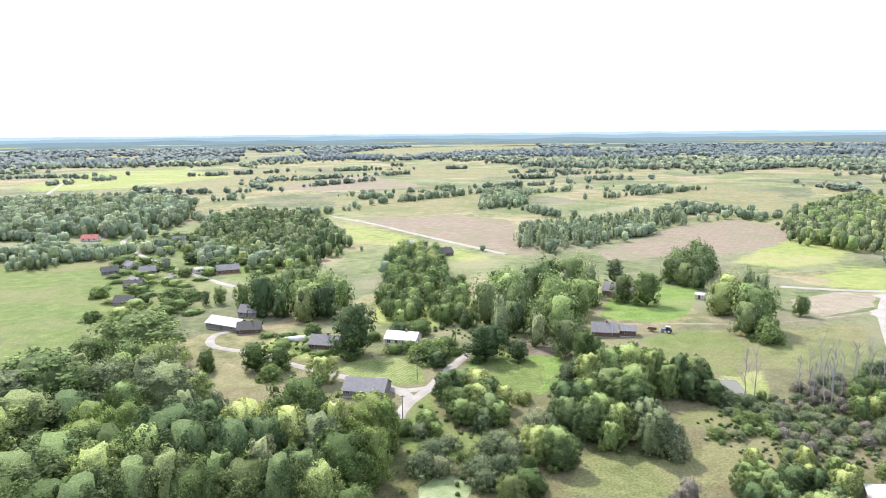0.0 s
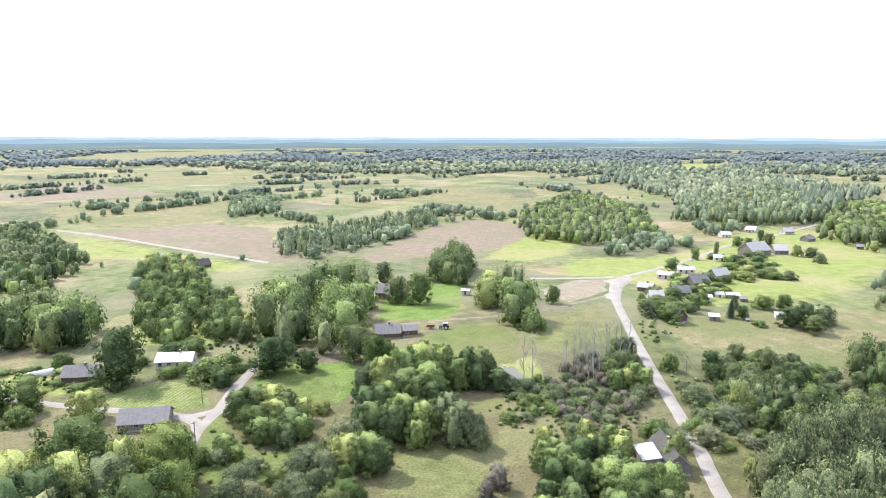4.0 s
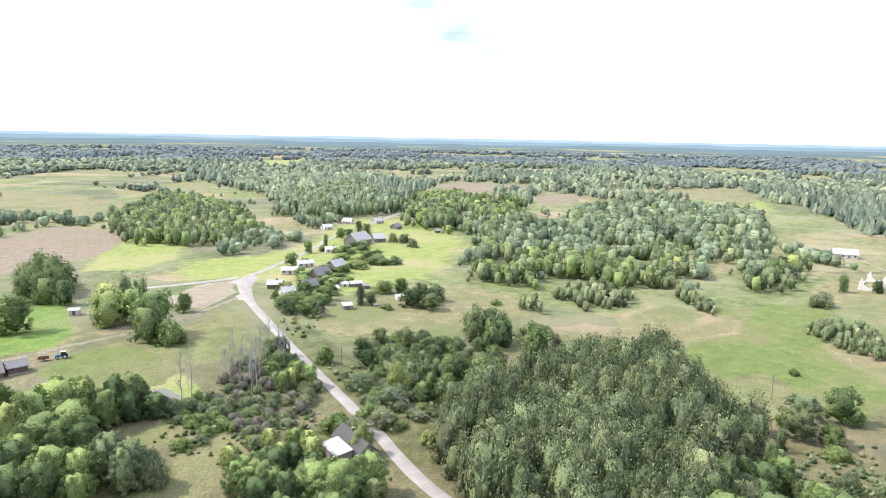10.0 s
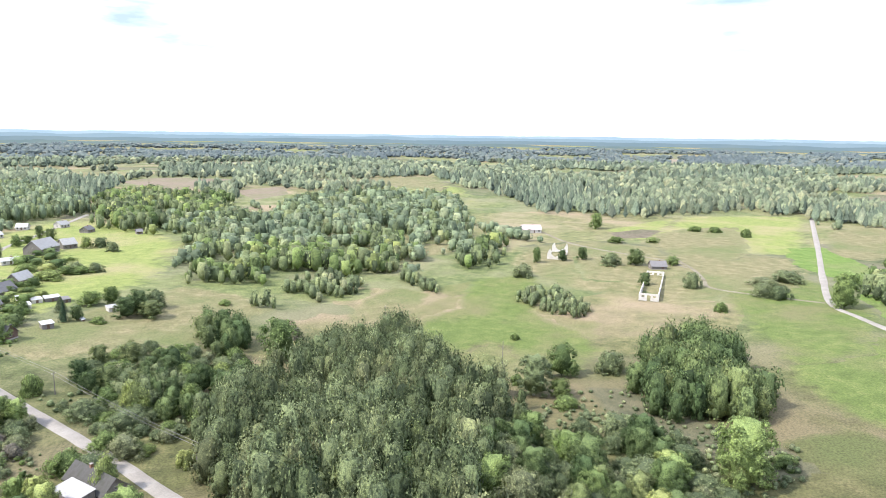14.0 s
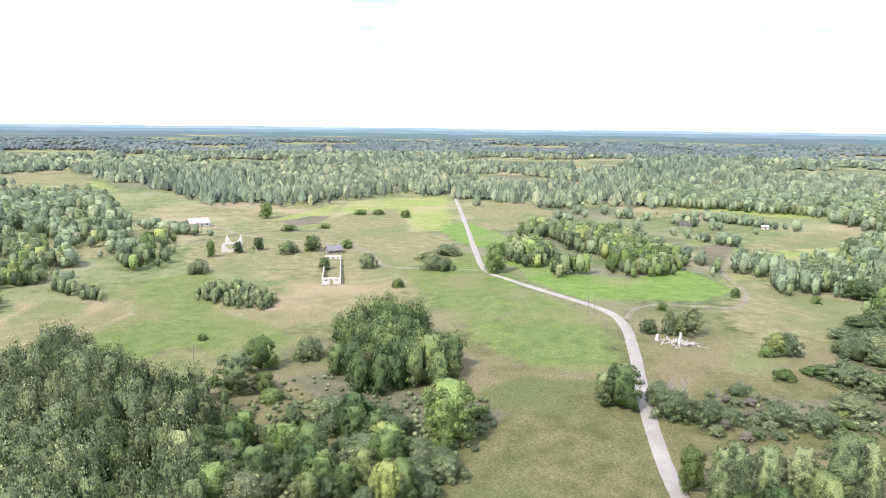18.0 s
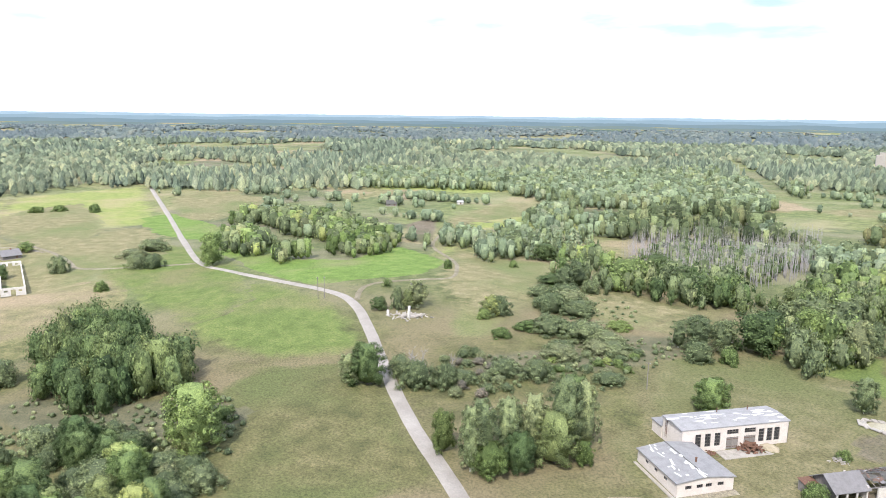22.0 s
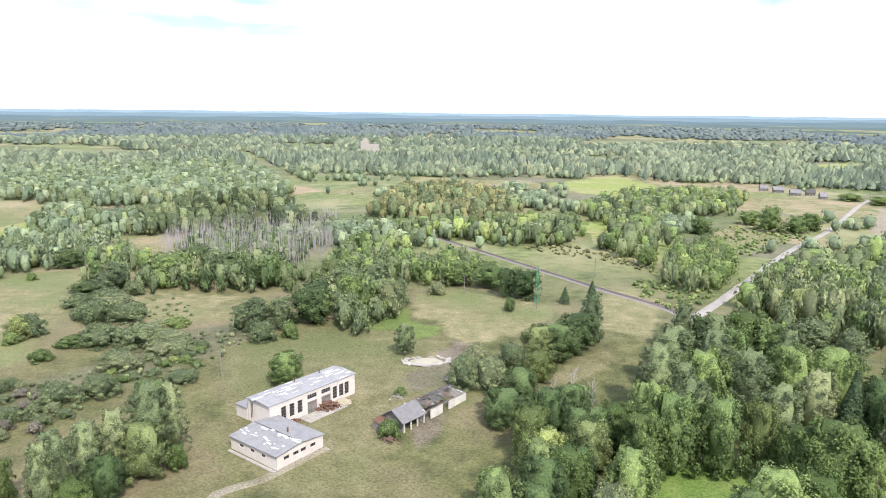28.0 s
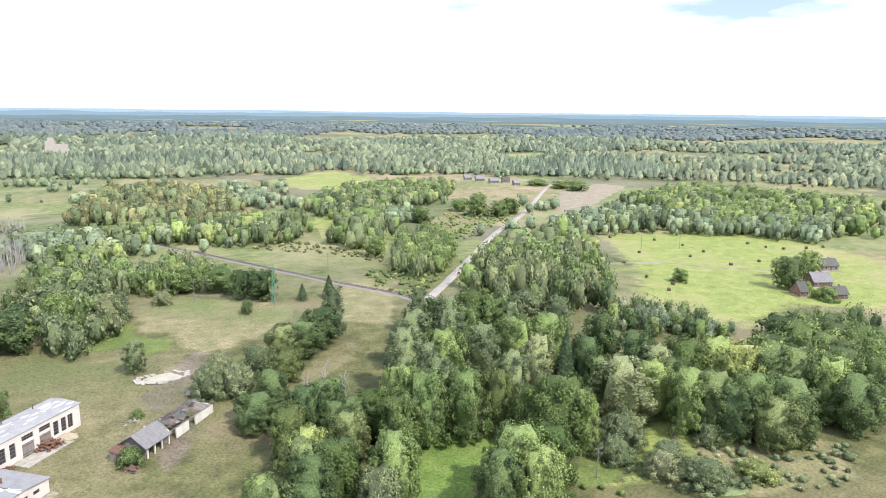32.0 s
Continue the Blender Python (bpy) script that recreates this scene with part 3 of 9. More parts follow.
def crown_shape(kind, h, w, lobes, leaves, leaf, seed, sides=9, rings=5):
    """Corners, triangles and normals of one crown, h high and w wide, standing at the origin: an uneven hull, boughs and leaf sprays."""
    r = np.random.default_rng(seed)
    if kind == "spruce":
        tiers = max(3, lobes)
        t = (np.arange(tiers) + 0.35) / tiers
        c = np.stack([r.normal(0, 0.03 * w, tiers), r.normal(0, 0.03 * w, tiers), h * (0.06 + 0.92 * t)], 1)
        cv, cf = lumps(c, w / 2 * (1.04 - t) * 0.6, np.array([1, 1, 0.62 * h / w / 1.6]), r)
        t = r.uniform(0.0, 1.0, leaves) ** 0.75
        ang = r.uniform(0, 2 * math.pi, leaves)
        rad = w / 2 * (1.03 - t) * r.uniform(0.7, 1.1, leaves)
        c = np.stack([rad * np.cos(ang), rad * np.sin(ang), h * (0.05 + 0.95 * t) - rad * 0.2], 1)
        o = np.stack([np.cos(ang), np.sin(ang), np.full(leaves, 0.8)], 1)
        cn = unit(unit(cv * np.array([1, 1, 0])) + np.array([0, 0, 0.5]))
    else:
        base, p, q, tall = PROFILES[kind]
        reach = lambda t: np.where(t < 0.4, 0.3, 0.0) * (0.4 - t) / 0.4 * 2.2 + np.sin(math.pi * np.clip(t, 0.02, 0.99) ** p) ** q * np.where(t < 0.4, 0.55 + 1.125 * t, 1.0)
        swell = r.uniform(0, 6.28, 4)
        uneven = lambda a, t: 1 + 0.14 * np.sin(2 * a + swell[0] + 3 * t) + 0.09 * np.sin(3 * a + swell[1] - 5 * t)
        # the hull that fills the crown
        depth = 0.62 if lobes else 0.72
        hv = [[0, 0, h * base], [0, 0, h * 0.85]]
        for i in range(rings):
            t = (i + 0.6) / (rings + 0.2)
            for j in range(sides):
                a = (j + 0.5 * (i % 2)) * 2 * math.pi / sides
                d = w / 2 * depth * float(reach(t) * uneven(a, t)) * r.uniform(0.8, 1.12)
                hv.append([d * math.cos(a), d * math.sin(a), h * (base + (1 - base) * t * r.uniform(0.93, 1.05))])
        hf = []
        for j in range(sides):
            m = (j + 1) % sides
            hf.append((0, 2 + m, 2 + j))
            hf.append((1, 2 + (rings - 1) * sides + j, 2 + (rings - 1) * sides + m))
            for i in range(rings - 1):
                a, b, c, d = 2 + i * sides + j, 2 + i * sides + m, 2 + (i + 1) * sides + m, 2 + (i + 1) * sides + j
                hf += [(a, b, c), (a, c, d)] if i % 2 else [(a, b, d), (b, c, d)]
        cv, cf = np.array(hv, float), np.array(hf)
        mid = np.array([0, 0, h * 0.42])
        cn = unit((cv - mid) * np.array([1, 1, (w / h) ** 1.2]))
        if lobes:
            k = (np.arange(lobes) + r.uniform(0.2, 0.8, lobes)) / lobes
            t = 0.05 + 0.83 * k ** 0.95
            a = np.arange(lobes) * 2.39996 + r.normal(0, 0.35, lobes) + swell[2]
            out = w / 2 * reach(t) * uneven(a, t)
            size = w / 2 * np.clip(1.7 / math.sqrt(lobes), 0.2, 0.5) * r.uniform(0.6, 1.45, lobes)
            d = np.maximum(out - 0.62 * size, 0) * r.uniform(0.78, 1.12, lobes)
            lc = np.stack([d * np.cos(a), d * np.sin(a), h * (base + (1 - base) * t) - 0.35 * size * t], 1)
            way = unit((lc - mid) * np.array([1, 1, (w / h) ** 1.2]))
            stretch = np.array([1, 1, tall])
            bv, bf = lumps(lc, size * 0.46, stretch, r)
            own = np.repeat(lc, len(BALL_V), 0)
            cn = np.concatenate([cn, unit(unit(bv - own) + 0.4 * np.repeat(way, len(BALL_V), 0) + np.array([0, 0, 0.1]))])
            cf = np.concatenate([cf, bf + len(cv)])
            cv = np.concatenate([cv, bv])
            pick = r.choice(lobes, leaves, p=size ** 2 / (size ** 2).sum())
            o = unit(r.normal(0, 1, (leaves, 3)) + way[pick] * 0.9 + np.array([0, 0, 0.15]))
            c = lc[pick] + o * size[pick][:, None] * r.uniform(0.55, 1.2, leaves)[:, None] * stretch
            o = o + 0.35 * way[pick] + np.array([0, 0, 0.1])
        else:
            t, a = r.uniform(0.08, 0.98, leaves), r.uniform(0, 6.283, leaves)
            d = w / 2 * reach(t) * uneven(a, t) * r.uniform(0.66, 1.14, leaves)
            c = np.stack([d * np.cos(a), d * np.sin(a), h * (base + (1 - base) * t)], 1)
            o = unit((c - mid) * np.array([1, 1, (w / h) ** 1.2])) + np.array([0, 0, 0.2])
        c[:, 2] = np.maximum(c[:, 2], 0.1)
    v, nv = leaf_quads(c, o, leaf, r)
    q = quads(v)
    f = np.concatenate([q[:, :3], q[:, [0, 2, 3]]])
    cv[:, 2] = np.maximum(cv[:, 2], 0.0)
    return np.concatenate([v, cv]), np.concatenate([f, cf + len(v)]), np.concatenate([nv, cn])


def filled(shape, reach):
    """The same crown spread to its full width."""
    v, f, nv = shape
    k = reach / np.quantile(np.hypot(v[:, 0], v[:, 1]), 0.85)
    return v * np.array([k, k, 1.0]), f, nv


def quads(v):
    return np.arange(len(v), dtype=np.int32).reshape(-1, 4)


def trunk_mesh(name, h, w, material, kind, seed):
    """A tapered, slightly bent trunk with limbs."""
    r = random.Random(seed)
    bm = bmesh.new()
    girth = 0.012 * h + 0.07
    if kind in ("shrub", "willow"):
        for i in range(6):
            a = i * 1.05 + r.random()
            rod(bm, (0.1 * math.cos(a), 0.1 * math.sin(a), -0.2), (w * 0.27 * math.cos(a), w * 0.27 * math.sin(a), h * 0.62), girth * 0.55, 0.02, 5)
    else:
        p = Vector((0, 0, -0.3))
        tall = 0.96 if kind == "spruce" else 0.8
        for i in range(5):
            q = Vector((r.uniform(-1, 1) * 0.016 * h, r.uniform(-1, 1) * 0.016 * h, h * tall * (i + 1) / 5))
            rod(bm, p, q, girth * (1 - i * 0.17), girth * (1 - (i + 1) * 0.17), 5)
            if i > 0 and kind != "spruce":
                for j in range(2):
                    a = r.uniform(0, 6.28)
                    e = p + Vector((math.cos(a) * w * 0.33, math.sin(a) * w * 0.33, h * 0.16))
                    rod(bm, p.lerp(q, 0.5), e, girth * 0.35, 0.02, 4)
            p = q
    me = bpy.data.meshes.new(name)
    bm.to_mesh(me)
    bm.free()
    me.materials.append(material)
    return me


# kind: crown shape, height and width of the model, lobes, sprays, spray size, foliage, bark, name, label, category
SORTS = {
    "broad": ("broad", 12, 8.8, 26, 1150, 0.72, LEAF_BROAD, BARK, "broadleaf_tree", "spreading broadleaf tree with a full green crown", "tree"),
    "dark": ("broad", 12, 8, 20, 1150, 0.68, LEAF_DARK, BARK, "alder_tree", "dark green alder tree with a dense rounded crown", "tree"),
    "birch": ("birch", 15, 5.8, 20, 950, 0.55, LEAF_BIRCH, BIRCH_BARK, "birch_tree", "slender birch with pale bark and loose grey-green crown", "tree"),
    "poplar": ("poplar", 14, 6, 18, 950, 0.6, LEAF_DARK, BARK, "aspen_tree", "narrow upright aspen with dark green leaves", "tree"),
    "spruce": ("spruce", 14, 5.5, 1, 850, 0.75, LEAF_SPRUCE, BARK, "spruce_tree", "pointed dark spruce tree with tiers of needles", "conifer"),
    "willow": ("willow", 5.5, 7, 16, 650, 0.5, LEAF_WILLOW, BARK, "willow_bush", "rounded grey-green willow bush growing in rough grass", "bush"),
    "shrub": ("shrub", 3.0, 4, 12, 420, 0.4, LEAF_BROAD, BARK, "shrub", "low green shrub standing in the grass", "bush"),
    "yellow": ("broad", 12, 9, 20, 1050, 0.7, LEAF_YELLOW, BARK, "yellowing_tree", "broadleaf tree turning yellow at the end of summer", "tree"),
    "lime": ("broad", 11, 8, 18, 1050, 0.65, LEAF_LIME, BARK, "young_maple", "young maple with fresh light-green leaves", "tree"),
    "grey": ("willow", 5, 5, 14, 420, 0.35, LEAF_GREY, BARK, "bare_bush", "half-bare brownish bush with thin twigs", "bush"),
}
MODELS = {}
for sort, (shape, h, w, lobes, leaves, leaf, foliage, bark, name, label, category) in SORTS.items():
    for i in range(3):
        v, f, nv = crown_shape(shape, h, w, int(lobes * 2.4), int(leaves * 6), leaf * 0.48, 31 * i + len(sort), 9, 5)
        crown = mesh_of("crown", v, f, foliage, np.zeros(len(v)), True, nv)
        MODELS[sort, i] = (trunk_mesh("trunk", h, w, bark, shape, i), crown, h, w)
LITE = {}
for sort, (shape, h, w, lobes, leaves, leaf, foliage, bark, name, label, category) in SORTS.items():
    for i in range(3):
        v, f, nv = crown_shape(shape, h, w, 30, 2200, leaf * 0.68, 57 * i + len(sort), 7, 4)
        LITE[sort, i] = mesh_of("crown", v, f, foliage, np.zeros(len(v)), True, nv)
COUNT = [0]


def tree(sort, x, y, h, w=None, label=""):
    """One tree as a thing of its own with trunk and crown; h, w in metres."""
    i = COUNT[0] = COUNT[0] + 1
    if not off_road(np.array([x]), np.array([y]), 0.3)[0]:
        return None
    trunk, crown, mh, mw = MODELS[sort, i % 3]
    if math.hypot(x, y - 40) > 185:
        crown = LITE[sort, i % 3]
    w = w or h * mw / mh
    name, text, category = SORTS[sort][8:]
    ob = new(name)
    ob.matrix_world = Matrix.Translation((x, y, height(x, y))) @ Matrix.Rotation(i * 2.4, 4, "Z") @ Matrix.Diagonal((w / mw, w / mw, h / mh, 1))
    tagged(ob, label or text, category, category + "s of the village")
    for n, me in (("trunk", trunk), ("crown", crown)):
        p = new(n, me)
        p.parent = ob
    return ob


def scatter(outline, gap, seed=0, avoid=True):
    """Jittered places in an outline, clear of open land."""
    r = np.random.default_rng(seed + int(abs(outline[0][0]) * 7))
    xs, ys = [p[0] for p in outline], [p[1] for p in outline]
    gx, gy = np.meshgrid(np.arange(min(xs), max(xs), gap), np.arange(min(ys), max(ys), gap))
    gx = gx.ravel() + r.uniform(-0.42, 0.42, gx.size) * gap
    gy = gy.ravel() + r.uniform(-0.42, 0.42, gy.size) * gap
    ok = inside(outline, gx, gy)
    ok[ok] &= off_road(gx[ok], gy[ok], 2.2)
    for glade in GLADES:
        ok &= ~inside(glade, gx, gy)
    return gx[ok], gy[ok], r


def grove(outline, gap, h, mix, seed=0):
    """Single trees filling an outline; mix: the sorts in their shares; h: mean height."""
    x, y, r = scatter(outline, gap, seed)
    if len(x) and math.hypot(x.mean(), y.mean() - 40) > 215:
        sorts = np.array(mix)[r.integers(0, len(mix), len(x))]
        for s in sorted(set(mix)):
            k = sorts == s
            hh = h * r.uniform(0.75, 1.18, int(k.sum())) * (0.55 if s in ("willow", "shrub", "grey") else 1.0)
            wood(SORTS[s][8] + "s", x[k], y[k], hh, np.clip(hh * SORTS[s][2] / SORTS[s][1] * 1.25, gap * 0.9, gap * 1.8), "willow" if SORTS[s][0] == "shrub" else SORTS[s][0], "near", SORTS[s][6], "stand of trees: " + SORTS[s][9], "trees", r=r)
        return
    for a, b in zip(x, y):
        s = mix[int(r.integers(len(mix)))]
        k = r.uniform(0.78, 1.18)
        hh = h * k * (0.55 if s in ("willow", "shrub", "grey") else 1.0)
        tree(s, float(a), float(b), hh, float(np.clip(hh * SORTS[s][2] / SORTS[s][1], gap * 0.75, gap * 1.4) * r.uniform(0.9, 1.2)))


LOW = {}
for shape in ("broad", "birch", "poplar", "spruce", "willow"):
    for i in range(3):
        reach = 0.36 if shape in ("birch", "poplar") else 0.43
        LOW[shape, "near", i] = filled(crown_shape(shape, 1.0, 1.0, 12, 520, 0.07, 7 + i, 7, 4), reach)
        LOW[shape, "edge", i] = filled(crown_shape(shape, 1.0, 1.0, 4 if shape == "spruce" else 7, 150, 0.125, 27 + i, 5, 3), reach)
        LOW[shape, "mid", i] = filled(crown_shape(shape, 1.0, 1.0, 3 if shape == "spruce" else 0, 40, 0.165, 17 + i, 5, 3), reach)
        k = np.random.default_rng(i)
        a = np.arange(5) * 1.2566 + i
        wide = 0.5 * k.uniform(0.8, 1.15, 5)
        low, high, slim = (0.25, 0.6, 0.55) if shape == "spruce" else (0.3, 0.72, 0.8)
        rings = [np.stack([s * wide * np.cos(a + t), s * wide * np.sin(a + t), k.uniform(0.85, 1.15, 5) * z], 1) for s, z, t in ((1.0, low, 0), (slim, high, 0.6))]
        v = np.vstack([[[0, 0, 1.0]], rings[1], rings[0], [[0, 0, 0]]])
        f = []
        for j in range(5):
            m = (j + 1) % 5
            f += [(0, 1 + j, 1 + m), (1 + j, 6 + j, 1 + m), (1 + m, 6 + j, 6 + m), (11, 6 + m, 6 + j)]
        f = np.array(f)
        LOW[shape, "far", i] = (v, f, unit((v - np.array([0, 0, 0.4])) * np.array([0.7, 0.7, 0.5]) + np.array([0, 0, 0.45])))


def wood(name, x, y, h, w, shape, grade, material, label, category="woodland", r=None, stems=None):
    """Many trees joined into one piece of woodland; x, y, h, w are arrays."""
    r = r or np.random.default_rng(1)
    vs, fs, ts, ns, base = [], [], [], [], 0
    which = r.integers(0, 3, len(x))
    z = heights(x, y) if len(x) else np.zeros(0)
    close = (np.hypot(x, y - 40) < 300) & (h > 2.2)
    for i, rich in itertools.product(range(3), (True, False) if grade == "mid" else (None,)):
        m = which == i if rich is None else (which == i) & (close == rich)
        k = int(m.sum())
        if not k:
            continue
        v, f, nv = LOW[shape, "edge" if rich else grade, i]
        a = r.uniform(0, 6.28, k)
        ca, sa = np.cos(a)[:, None], np.sin(a)[:, None]
        px = (v[:, 0] * ca - v[:, 1] * sa) * w[m][:, None] + x[m][:, None]
        py = (v[:, 0] * sa + v[:, 1] * ca) * w[m][:, None] + y[m][:, None]
        pz = v[:, 2][None] * h[m][:, None] + z[m][:, None]
        vs.append(np.stack([px, py, pz], 2).reshape(-1, 3))
        ns.append(np.stack([nv[:, 0] * ca - nv[:, 1] * sa, nv[:, 0] * sa + nv[:, 1] * ca, np.broadcast_to(nv[:, 2], ca.shape[:1] + nv.shape[:1])], 2).reshape(-1, 3))
        fs.append((f[None] + (np.arange(k) * len(v))[:, None, None]).reshape(-1, 3) + base)
        ts.append(np.repeat(r.uniform(0, 0.98, k), len(v)))
        base += k * len(v)
    if not vs:
        return None
    me = mesh_of(name, np.concatenate(vs), np.concatenate(fs), material, np.concatenate(ts), True, np.concatenate(ns))
    return tagged(new(name, me), label, category, kind="stuff")


def copse(name, outline, gap, h, shape, grade, material, label, slim=0.75, seed=0, second=None, patchy=9.0):
    """A wood: ragged edge, swells of taller and lower trees, and some of a second sort among them."""
    x, y, r = scatter(outline, gap, seed)
    if not len(x):
        return
    far = np.array([noise.noise(Vector((a / 14, b / 14, 2.0))) for a, b in zip(x, y)])
    rim = np.full(len(x), 1e9)
    n = len(outline)
    for i in range(n):
        a, b = np.array(outline[i]), np.array(outline[(i + 1) % n])
        t = np.clip(((x - a[0]) * (b - a)[0] + (y - a[1]) * (b - a)[1]) / ((b - a) @ (b - a) + 1e-9), 0, 1)
        rim = np.minimum(rim, np.hypot(x - a[0] - t * (b - a)[0], y - a[1] - t * (b - a)[1]))
    ok = (rim > gap * 1.3) | (r.uniform(0, 1, len(x)) + far > 0.45)
    ok &= far < 0.36
    if patchy < 1:
        ok &= np.array([noise.noise(Vector((a / 42, b / 42, 7.0))) + 0.4 * noise.noise(Vector((a / 17, b / 17, 1.0))) for a, b in zip(x, y)]) < patchy
    x, y, far, rim = x[ok], y[ok], far[ok], rim[ok]
    hh = h * r.uniform(0.7, 1.15, len(x)) * (1 + 0.35 * far) * np.clip(0.62 + rim / (gap * 5), 0.62, 1.0)
    ww = np.minimum(hh * slim, gap * 1.9) * r.uniform(0.85, 1.25, len(x))
    if grade == "mid":
        hh *= 1.2
    odd = r.uniform(0, 1, len(x)) < 0.32
    if grade == "near" and material is LEAF_BIRCH:
        second = second or ("poplar", LEAF_DARK)
    s2, m2 = second or (("birch", LEAF_BIRCH) if material is not LEAF_BIRCH else ("broad", LEAF_BROAD))
    wood(name, x[~odd], y[~odd], hh[~odd], ww[~odd], shape, grade, material, label, r=r)
    wood(name, x[odd], y[odd], hh[odd] * 1.05, ww[odd] * 1.1, s2, grade, m2, label, r=r)


# ---- houses ----
def window(parent, x, y, z, w, h, side, pane=DARK_GAP, trim=WHITE_WALL):
    """A window on a wall whose outer face is at y (side +1 or -1 along y) or, with side 'e'/'w', at x."""
    t = 0.05
    if side in (1, -1):
        fr = part("window", boxes((x - w / 2 - t, x + w / 2 + t, y - 0.06, y + 0.05, z - t, z), (x - w / 2 - t, x + w / 2 + t, y - 0.06, y + 0.05, z + h, z + h + t),
                                  (x - w / 2 - t, x - w / 2, y - 0.06, y + 0.05, z, z + h), (x + w / 2, x + w / 2 + t, y - 0.06, y + 0.05, z, z + h),
                                  (x - 0.03, x + 0.03, y - 0.05, y + 0.04, z, z + h)), trim, parent)
        part("pane", boxes((x - w / 2, x + w / 2, y - 0.03, y + 0.02 * side + 0.005, z, z + h)), pane, fr)
    else:
        fr = part("window", boxes((x - 0.06, x + 0.05, y - w / 2 - t, y + w / 2 + t, z - t, z), (x - 0.06, x + 0.05, y - w / 2 - t, y + w / 2 + t, z + h, z + h + t),
                                  (x - 0.06, x + 0.05, y - w / 2 - t, y - w / 2, z, z + h), (x - 0.06, x + 0.05, y + w / 2, y + w / 2 + t, z, z + h),
                                  (x - 0.05, x + 0.04, y - 0.03, y + 0.03, z, z + h)), trim, parent)
        k = 1 if side == "e" else -1
        part("pane", boxes((x - 0.03, x + 0.02 * k + 0.005, y - w / 2, y + w / 2, z, z + h)), pane, fr)


def slope(l, y0, z0, y1, z1, thick, wavy=0.05):
    """One roof slope along x, from the eave (y0, z0) to the ridge (y1, z1), ribbed like its sheets."""
    bm = bmesh.new()
    n = max(6, int(l / 0.55))
    rows = []
    for i in range(n + 1):
        x, k = -l / 2 + l * i / n, wavy * (i % 2)
        rows.append([bm.verts.new((x, y, z)) for y, z in ((y0, z0 + k), (y1, z1 + k), (y1, z1 + thick + k), (y0, z0 + thick + k))])
    for a, b in zip(rows, rows[1:]):
        for j in range(4):
            bm.faces.new((a[j], a[(j + 1) % 4], b[(j + 1) % 4], b[j]))
    bm.faces.new(rows[0])
    bm.faces.new(rows[-1])
    bmesh.ops.recalc_face_normals(bm, faces=bm.faces)
    return bm


def pierced(l, h, thick, holes, y=0.0):
    """A wall along x with openings (x0, x1, z0, z1) through it."""
    cuts = sorted({-l / 2, l / 2, *[v for q in holes for v in q[:2]]})
    bm = bmesh.new()
    for a, b in zip(cuts, cuts[1:]):
        inner = sorted((q[2], q[3]) for q in holes if q[0] <= a + 1e-6 and q[1] >= b - 1e-6)
        z = -0.6
        for z0, z1 in inner + [(h, h)]:
            if z0 > z + 1e-4:
                box(bm, a, b, y - thick / 2, y + thick / 2, z, z0)
            z = z1
    bmesh.ops.remove_doubles(bm, verts=bm.verts, dist=0.001)
    return bm


def glazed(parent, x0, x1, z0, z1, y, rows, cols, bar=GREY_WOOD, pane=DARK_GAP):
    """A factory window: outer frame, glazing bars and single panes, standing in an opening."""
    t = 0.09
    fr = part("window", boxes((x0, x1, y - 0.06, y + 0.06, z0, z0 + t), (x0, x1, y - 0.06, y + 0.06, z1 - t, z1), (x0, x0 + t, y - 0.055, y + 0.055, z0, z1), (x1 - t, x1, y - 0.055, y + 0.055, z0, z1)), bar, parent)
    for i in range(1, rows):
        z = z0 + (z1 - z0) * i / rows
        part("glazing_bar", boxes((x0 + t, x1 - t, y - 0.04, y + 0.04, z - 0.05, z + 0.05)), bar, fr)
    for i in range(rows):
        for j in range(cols):
            a, b = x0 + (x1 - x0) * j / cols, x0 + (x1 - x0) * (j + 1) / cols
            c, d = z0 + (z1 - z0) * i / rows, z0 + (z1 - z0) * (i + 1) / rows
            part("pane", boxes((a + 0.05, b - 0.05, y - 0.012, y + 0.012, c + 0.05, d - 0.05)), pane, fr)


